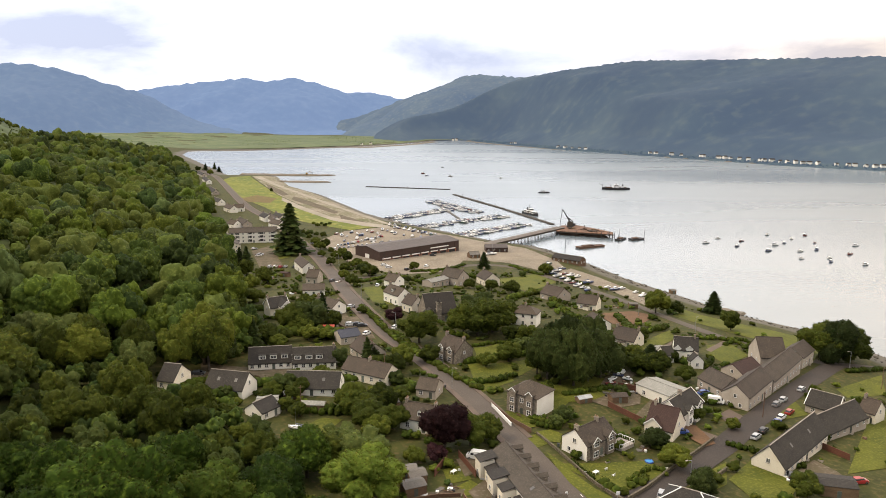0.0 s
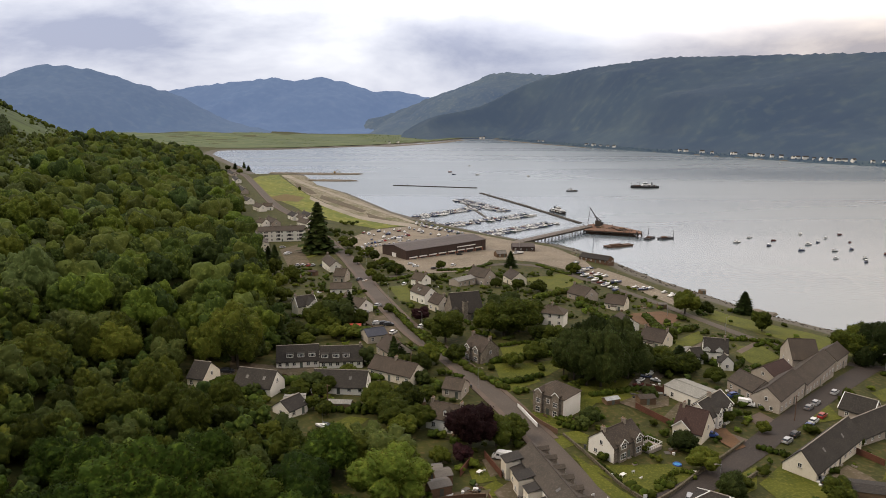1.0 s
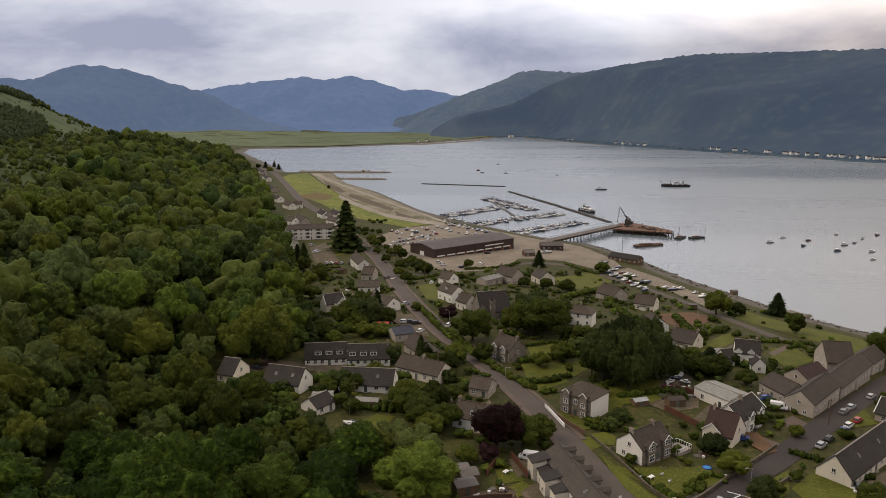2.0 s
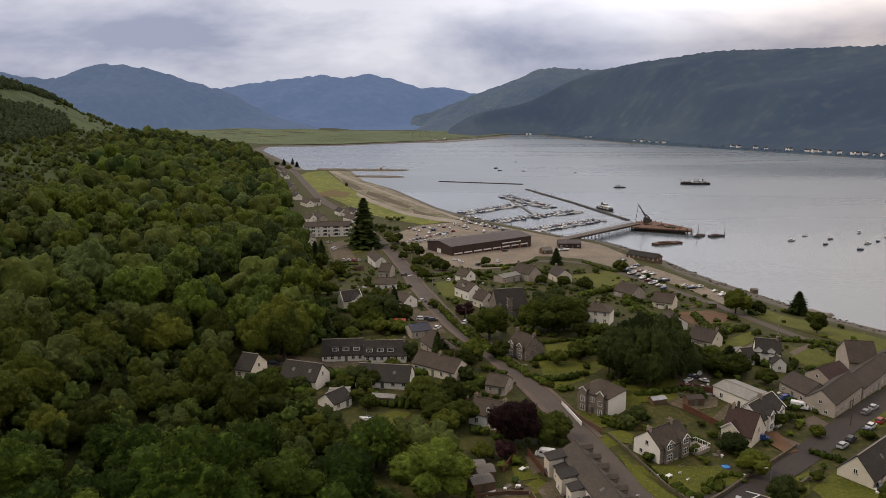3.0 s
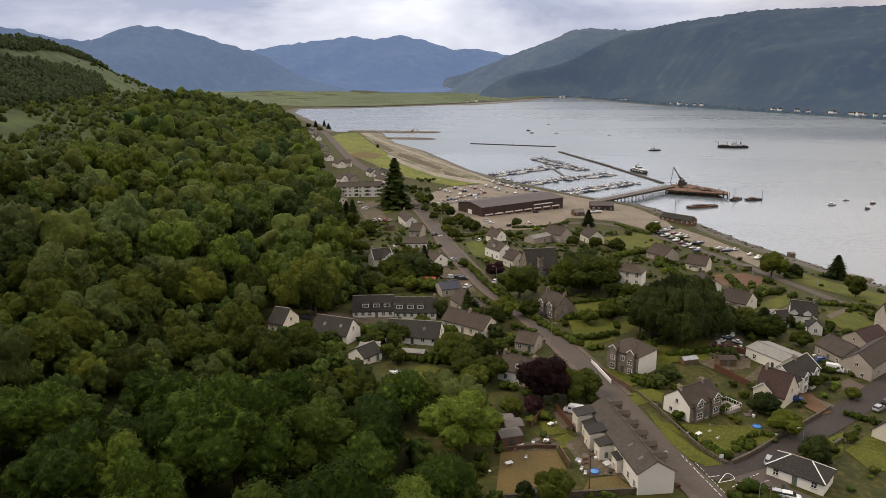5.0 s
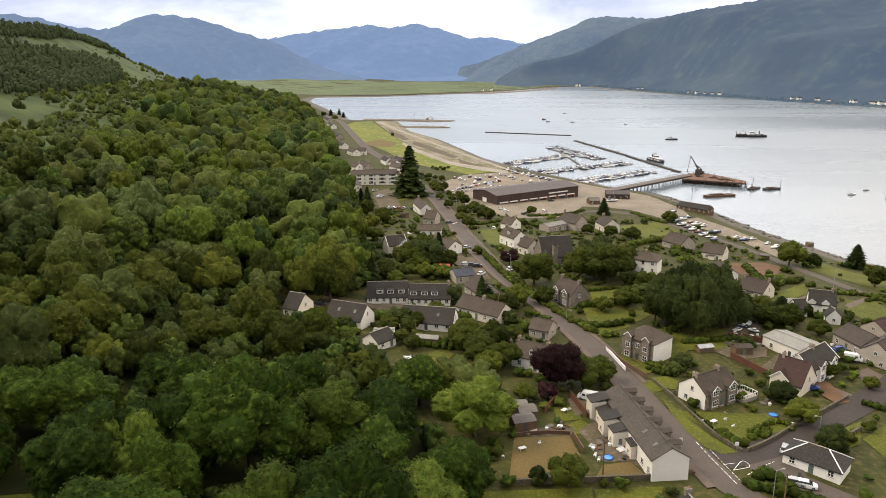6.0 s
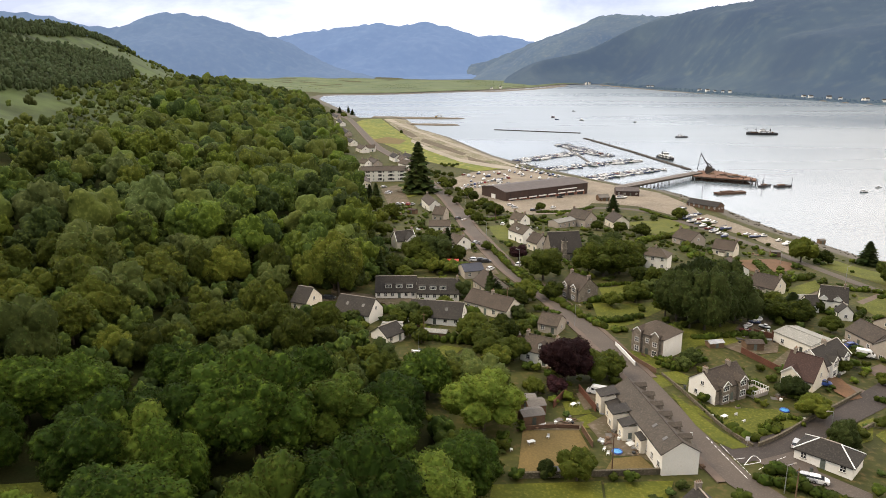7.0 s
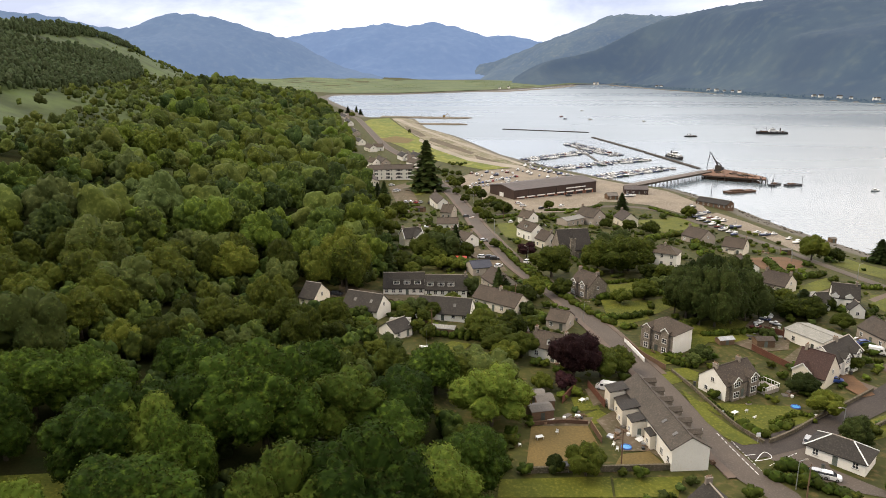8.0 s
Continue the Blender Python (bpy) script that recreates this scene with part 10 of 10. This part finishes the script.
# ---- trees along the far shore and over the flats ----
def shore_grove():
    r = np.random.default_rng(77)
    out = []
    for (ax, ay), (bx, by) in zip(SHORE[24:34], SHORE[25:35]):
        n = int(math.hypot(bx - ax, by - ay) / 2.6)
        for k in range(n):
            t = r.uniform()
            d = r.uniform(10, 40) if r.uniform() < 0.4 else r.uniform(1, 14)
            nx, ny = (by - ay), -(bx - ax)
            m = math.hypot(nx, ny)
            x, y = ax + (bx - ax) * t, ay + (by - ay) * t
            for s in (1, -1):
                px, py = x + nx / m * d * s, y + ny / m * d * s
                if shore_distance(px, py) > 0.5:
                    out.append((px, py, r.uniform(0.22, 0.48)))
                    break
    return out


# far-shore trees and ground share it; its blue emission is painted air haze
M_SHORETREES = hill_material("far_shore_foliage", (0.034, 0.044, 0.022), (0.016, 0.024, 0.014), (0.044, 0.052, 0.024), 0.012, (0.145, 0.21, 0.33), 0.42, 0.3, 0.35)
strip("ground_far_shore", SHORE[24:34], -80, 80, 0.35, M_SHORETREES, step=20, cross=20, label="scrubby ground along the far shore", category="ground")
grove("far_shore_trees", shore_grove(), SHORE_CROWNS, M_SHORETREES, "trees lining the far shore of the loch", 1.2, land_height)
r = np.random.default_rng(78)
spots = []
for row in range(9):
    y0, x0 = 2250 + row * 130, -1000 + row * 60
    for k in range(170):
        x, y = x0 + k * 6 + r.normal() * 3, y0 + k * (1.2 + row * 0.35) + r.normal() * 4
        if math.sin(k * 0.11 + row * 1.7) + r.uniform(-0.5, 0.5) > 0 and shore_distance(x, y) > 25:
            spots.append((x, y, r.uniform(0.12, 0.28)))
grove("flats_hedgerow_trees", spots, SHORE_CROWNS, M_WOOD_BRIGHT, "hedgerow trees across the green flats")
marking([(32.5, 147.2), (34.8, 140.3), (37.7, 132.4)], 1.0, 0.6, 0.16)
marking([(33.8, 148.0), (36.2, 140.7), (38.7, 133.5)], 0.6, 0.5, 0.12)
marking([(40.6, 136.2), (44.5, 140.1), (47.6, 142.8)], 0.7, 0.5, 0.14)
marking([(36.5, 139.0), (38.9, 140.1)], 3.0, 0.1, 0.14)
marking([(38.1, 137.3), (40.7, 141.3), (41.7, 139.4), (38.1, 137.3)], 3.0, 0.05, 0.14)
street_lamp(59.1, 153.0, 6.5, 200)
street_lamp(43.5, 129.0, 6.0, 20)
street_lamp(128.6, 245.2, 7, 200)
street_lamp(153.1, 252.7, 7, 200)
street_lamp(-17.1, 269.6, 7, 150)
street_lamp(-36.2, 319.3, 7, 150)
street_lamp(4.4, 207.7, 7, 330)
street_lamp(-62.5, 427.2, 7, 150)
street_lamp(90.5, 312.6, 7, 30)
street_lamp(107.1, 286.3, 7, 30)
telegraph_pole(11.9, 130.4, 7.5)
telegraph_pole(44.8, 126.8, 7)
telegraph_pole(-37.5, 185.2, 9)
telegraph_pole(-37.5, 370.3, 7)
telegraph_pole(95.5, 196.7, 8)
telegraph_pole(152.9, 232.7, 8)
telegraph_pole(-17.0, 216.8, 8)
road_sign(40.2, 144.8, 2.6)
outshot(15.6, 143.3, 107, 3.0, 3.2, 3.9)
outshot(14.0, 147.7, 107, 3.4, 3.8, 4.4)
outshot(13.2, 151.7, 107, 3.0, 3.0, 3.6)
outshot(11.7, 155.1, 107, 3.6, 4.0, 4.8)
outshot(18.9, 138.9, 107, 3.0, 3.2, 3.6)
garden_table(-4.4, 136.3)
paddling_pool(13.2, 136.8, 'blue')
paddling_pool(52.8, 164.4, 'blue')
garden_chair(-1.0, 139.4)
garden_chair(10.6, 136.9)
garden_chair(11.3, 135.3)
garden_table(38.0, 157.1)
garden_chair(40.9, 159.1)
garden_chair(42.0, 156.2)
garden_chair(35.5, 156.4)
garden_chair(29.3, 147.2)
garden_chair(5.5, 156.2)
garden_table(4.2, 155.2)
garden_table(15.0, 145.0)
garden_table(57.5, 213.7)
trampoline(1.1, 126.4)
garden_chair(-8.2, 132.8)
garden_table(-89.1, 312.4)
garden_chair(-89.3, 327.2)
garden_table(55.5, 160.1)
garden_bench(28.4, 141.2, 39)
woodpile(29.6, 134.5, 15)
planter(42.2, 163.1, 27)
wheelie_bin(31.3, 170.7, 66)
wheelie_bin(30.5, 199.2, 95)
garden_bench(23.1, 189.0, 129)
wheelie_bin(50.8, 137.8, 140)
wheelie_bin(56.2, 147.0, 79)
garden_bench(20.4, 112.3, 115)
wheelie_bin(20.7, 113.6, 20)
planter(57.2, 176.4, 136)
wheelie_bin(67.1, 186.6, 50)
wheelie_bin(72.3, 187.8, 112)
planter(61.8, 193.3, 82)
wheelie_bin(67.3, 200.7, 58)
planter(77.1, 209.5, 31)
wheelie_bin(98.5, 220.7, 10)
woodpile(94.0, 217.8, 172)
planter(100.8, 223.4, 166)
wheelie_bin(116.8, 243.3, 19)
woodpile(128.8, 258.2, 34)
woodpile(126.5, 256.0, 146)
woodpile(84.0, 215.6, 92)
planter(97.0, 218.0, 108)
wheelie_bin(114.8, 239.1, 43)
planter(119.1, 237.6, 63)
planter(105.3, 239.8, 74)
planter(101.8, 237.3, 61)
garden_bench(85.8, 173.0, 113)
planter(98.4, 169.8, 127)
planter(106.3, 177.8, 134)
woodpile(119.4, 186.1, 36)
planter(118.0, 208.3, 29)
wheelie_bin(123.2, 202.0, 10)
planter(134.7, 205.8, 42)
wheelie_bin(134.5, 206.2, 80)
wheelie_bin(93.9, 256.4, 68)
wheelie_bin(97.5, 255.8, 71)
planter(64.4, 259.0, 68)
garden_bench(70.6, 254.4, 145)
planter(75.3, 328.5, 0)
woodpile(70.9, 316.1, 29)
planter(39.3, 292.2, 140)
wheelie_bin(35.4, 281.2, 155)
garden_bench(72.4, 283.7, 134)
planter(69.5, 291.1, 28)
planter(-2.2, 297.8, 10)
wheelie_bin(-8.6, 297.0, 76)
planter(-13.3, 314.4, 116)
garden_bench(-16.3, 321.4, 59)
wheelie_bin(-5.9, 301.5, 29)
wheelie_bin(-7.5, 303.5, 113)
wheelie_bin(1.4, 230.9, 77)
planter(10.4, 241.5, 95)
garden_bench(-62.5, 323.8, 86)
wheelie_bin(-60.7, 336.5, 43)
wheelie_bin(-64.2, 284.6, 124)
garden_bench(-71.3, 293.6, 75)
wheelie_bin(-46.9, 301.5, 0)
garden_bench(-49.9, 289.7, 145)
garden_bench(-33.7, 261.0, 156)
planter(-37.2, 258.6, 92)
planter(-22.5, 242.7, 172)
planter(-31.9, 234.7, 147)
wheelie_bin(-15.5, 219.9, 103)
planter(-26.9, 211.8, 76)
wheelie_bin(-51.4, 215.5, 91)
garden_bench(-57.1, 213.7, 169)
wheelie_bin(-35.5, 215.6, 44)
planter(-39.6, 228.8, 169)
planter(-56.1, 205.2, 60)
planter(-57.9, 204.5, 83)
garden_bench(-30.2, 208.4, 80)
woodpile(-37.4, 209.4, 47)
woodpile(-73.2, 203.4, 103)
wheelie_bin(-73.8, 202.5, 117)
wheelie_bin(-53.8, 185.2, 66)
planter(-55.8, 185.0, 16)
planter(-44.2, 188.2, 12)
planter(-45.8, 186.2, 140)
wheelie_bin(-6.1, 187.5, 52)
woodpile(-2.3, 174.6, 15)
planter(0.2, 208.8, 38)
wheelie_bin(2.3, 208.7, 20)
berth(0, -36.8, 176.3, 160, 0.6, True, float(ground_height(-36.8, 176.3)) + 0.4, 'boats laid up ashore', 'small white dinghy standing on a garden lawn')
conservatory(81.7, 251.3, -20)
decking(47.8, 172.7, 40)
scrap_heap(15.5, 153.4, 0, 0)
scrap_heap(16.2, 149.1, 47, 1)
scrap_heap(13.1, 143.3, 94, 2)
scrap_heap(17.1, 141.9, 141, 3)
scrap_heap(17.9, 137.6, 8, 4)
scrap_heap(1.8, 146.5, 55, 5)
scrap_heap(4.2, 148.1, 102, 6)
scrap_heap(11.8, 154.3, 149, 7)
scrap_heap(-2.4, 144.0, 16, 8)
scrap_heap(11.3, 140.3, 63, 9)
scrap_heap(55.0, 213.0, 110, 10)
scrap_heap(61.1, 218.6, 157, 11)
scrap_heap(52.3, 207.8, 24, 12)
scrap_heap(62.3, 210.7, 71, 13)
scrap_heap(85.5, 212.3, 118, 14)
scrap_heap(84.5, 216.9, 165, 15)
scrap_heap(85.5, 158.8, 32, 16)
scrap_heap(-53.8, 367.7, 79, 17)
scrap_heap(-38.0, 302.5, 126, 18)
scrap_heap(-69.8, 329.9, 173, 19)
scrap_heap(-53.8, 300.7, 40, 20)
scrap_heap(-4.5, 306.6, 87, 21)
scrap_heap(-15.7, 355.5, 134, 22)
scrap_heap(-44.6, 194.9, 1, 23)
scrap_heap(-16.0, 185.9, 48, 24)
scrap_heap(53.6, 171.1, 95, 25)
scrap_heap(84.3, 329.3, 142, 26)
far_house(42, 3038, -35, 9, 5)
far_house(56, 3037, 18, 10, 6)
far_house(261, 2589, 1, 11, 7)
far_house(250, 2625, -16, 12, 5)
far_house(368, 2282, -33, 13, 6)
far_house(383, 2240, 20, 14, 7)
far_house(397, 2200, 3, 9, 5)
far_house(413, 2167, -14, 10, 6)
far_house(427, 2140, -31, 11, 7)
far_house(549, 1894, 22, 12, 5)
far_house(559, 1874, 5, 13, 6)
far_house(584, 1823, -12, 14, 7)
far_house(599, 1793, -29, 9, 5)
far_house(627, 1734, 24, 10, 6)
far_house(631, 1727, 7, 11, 7)
far_house(657, 1675, -10, 12, 5)
far_house(651, 1686, -27, 13, 6)
far_house(660, 1668, 26, 14, 7)
far_house(667, 1654, 9, 9, 5)
far_house(679, 1632, -8, 10, 6)
far_house(689, 1608, -25, 11, 7)
far_house(704, 1581, 28, 12, 5)
far_house(708, 1571, 11, 13, 6)
far_house(717, 1554, -6, 14, 7)
far_house(726, 1534, -23, 9, 5)
far_house(734, 1519, 30, 10, 6)
far_house(743, 1501, 13, 11, 7)
far_house(752, 1488, -4, 12, 5)
far_house(760, 1477, -21, 13, 6)
far_house(771, 1464, 32, 14, 7)
far_house(794, 1437, 15, 9, 5)
far_house(808, 1419, -2, 10, 6)
far_house(816, 1410, -19, 11, 7)
far_house(829, 1394, 34, 12, 5)
far_house(839, 1381, 17, 13, 6)
far_house(848, 1370, 0, 14, 7)
far_house(-282, 2476, -17, 9, 5)
far_house(-256, 2523, -34, 10, 6)
far_house(874, 1347, 19, 11, 7)
far_house(902, 1325, 2, 12, 5)
far_house(943, 1293, -15, 13, 6)
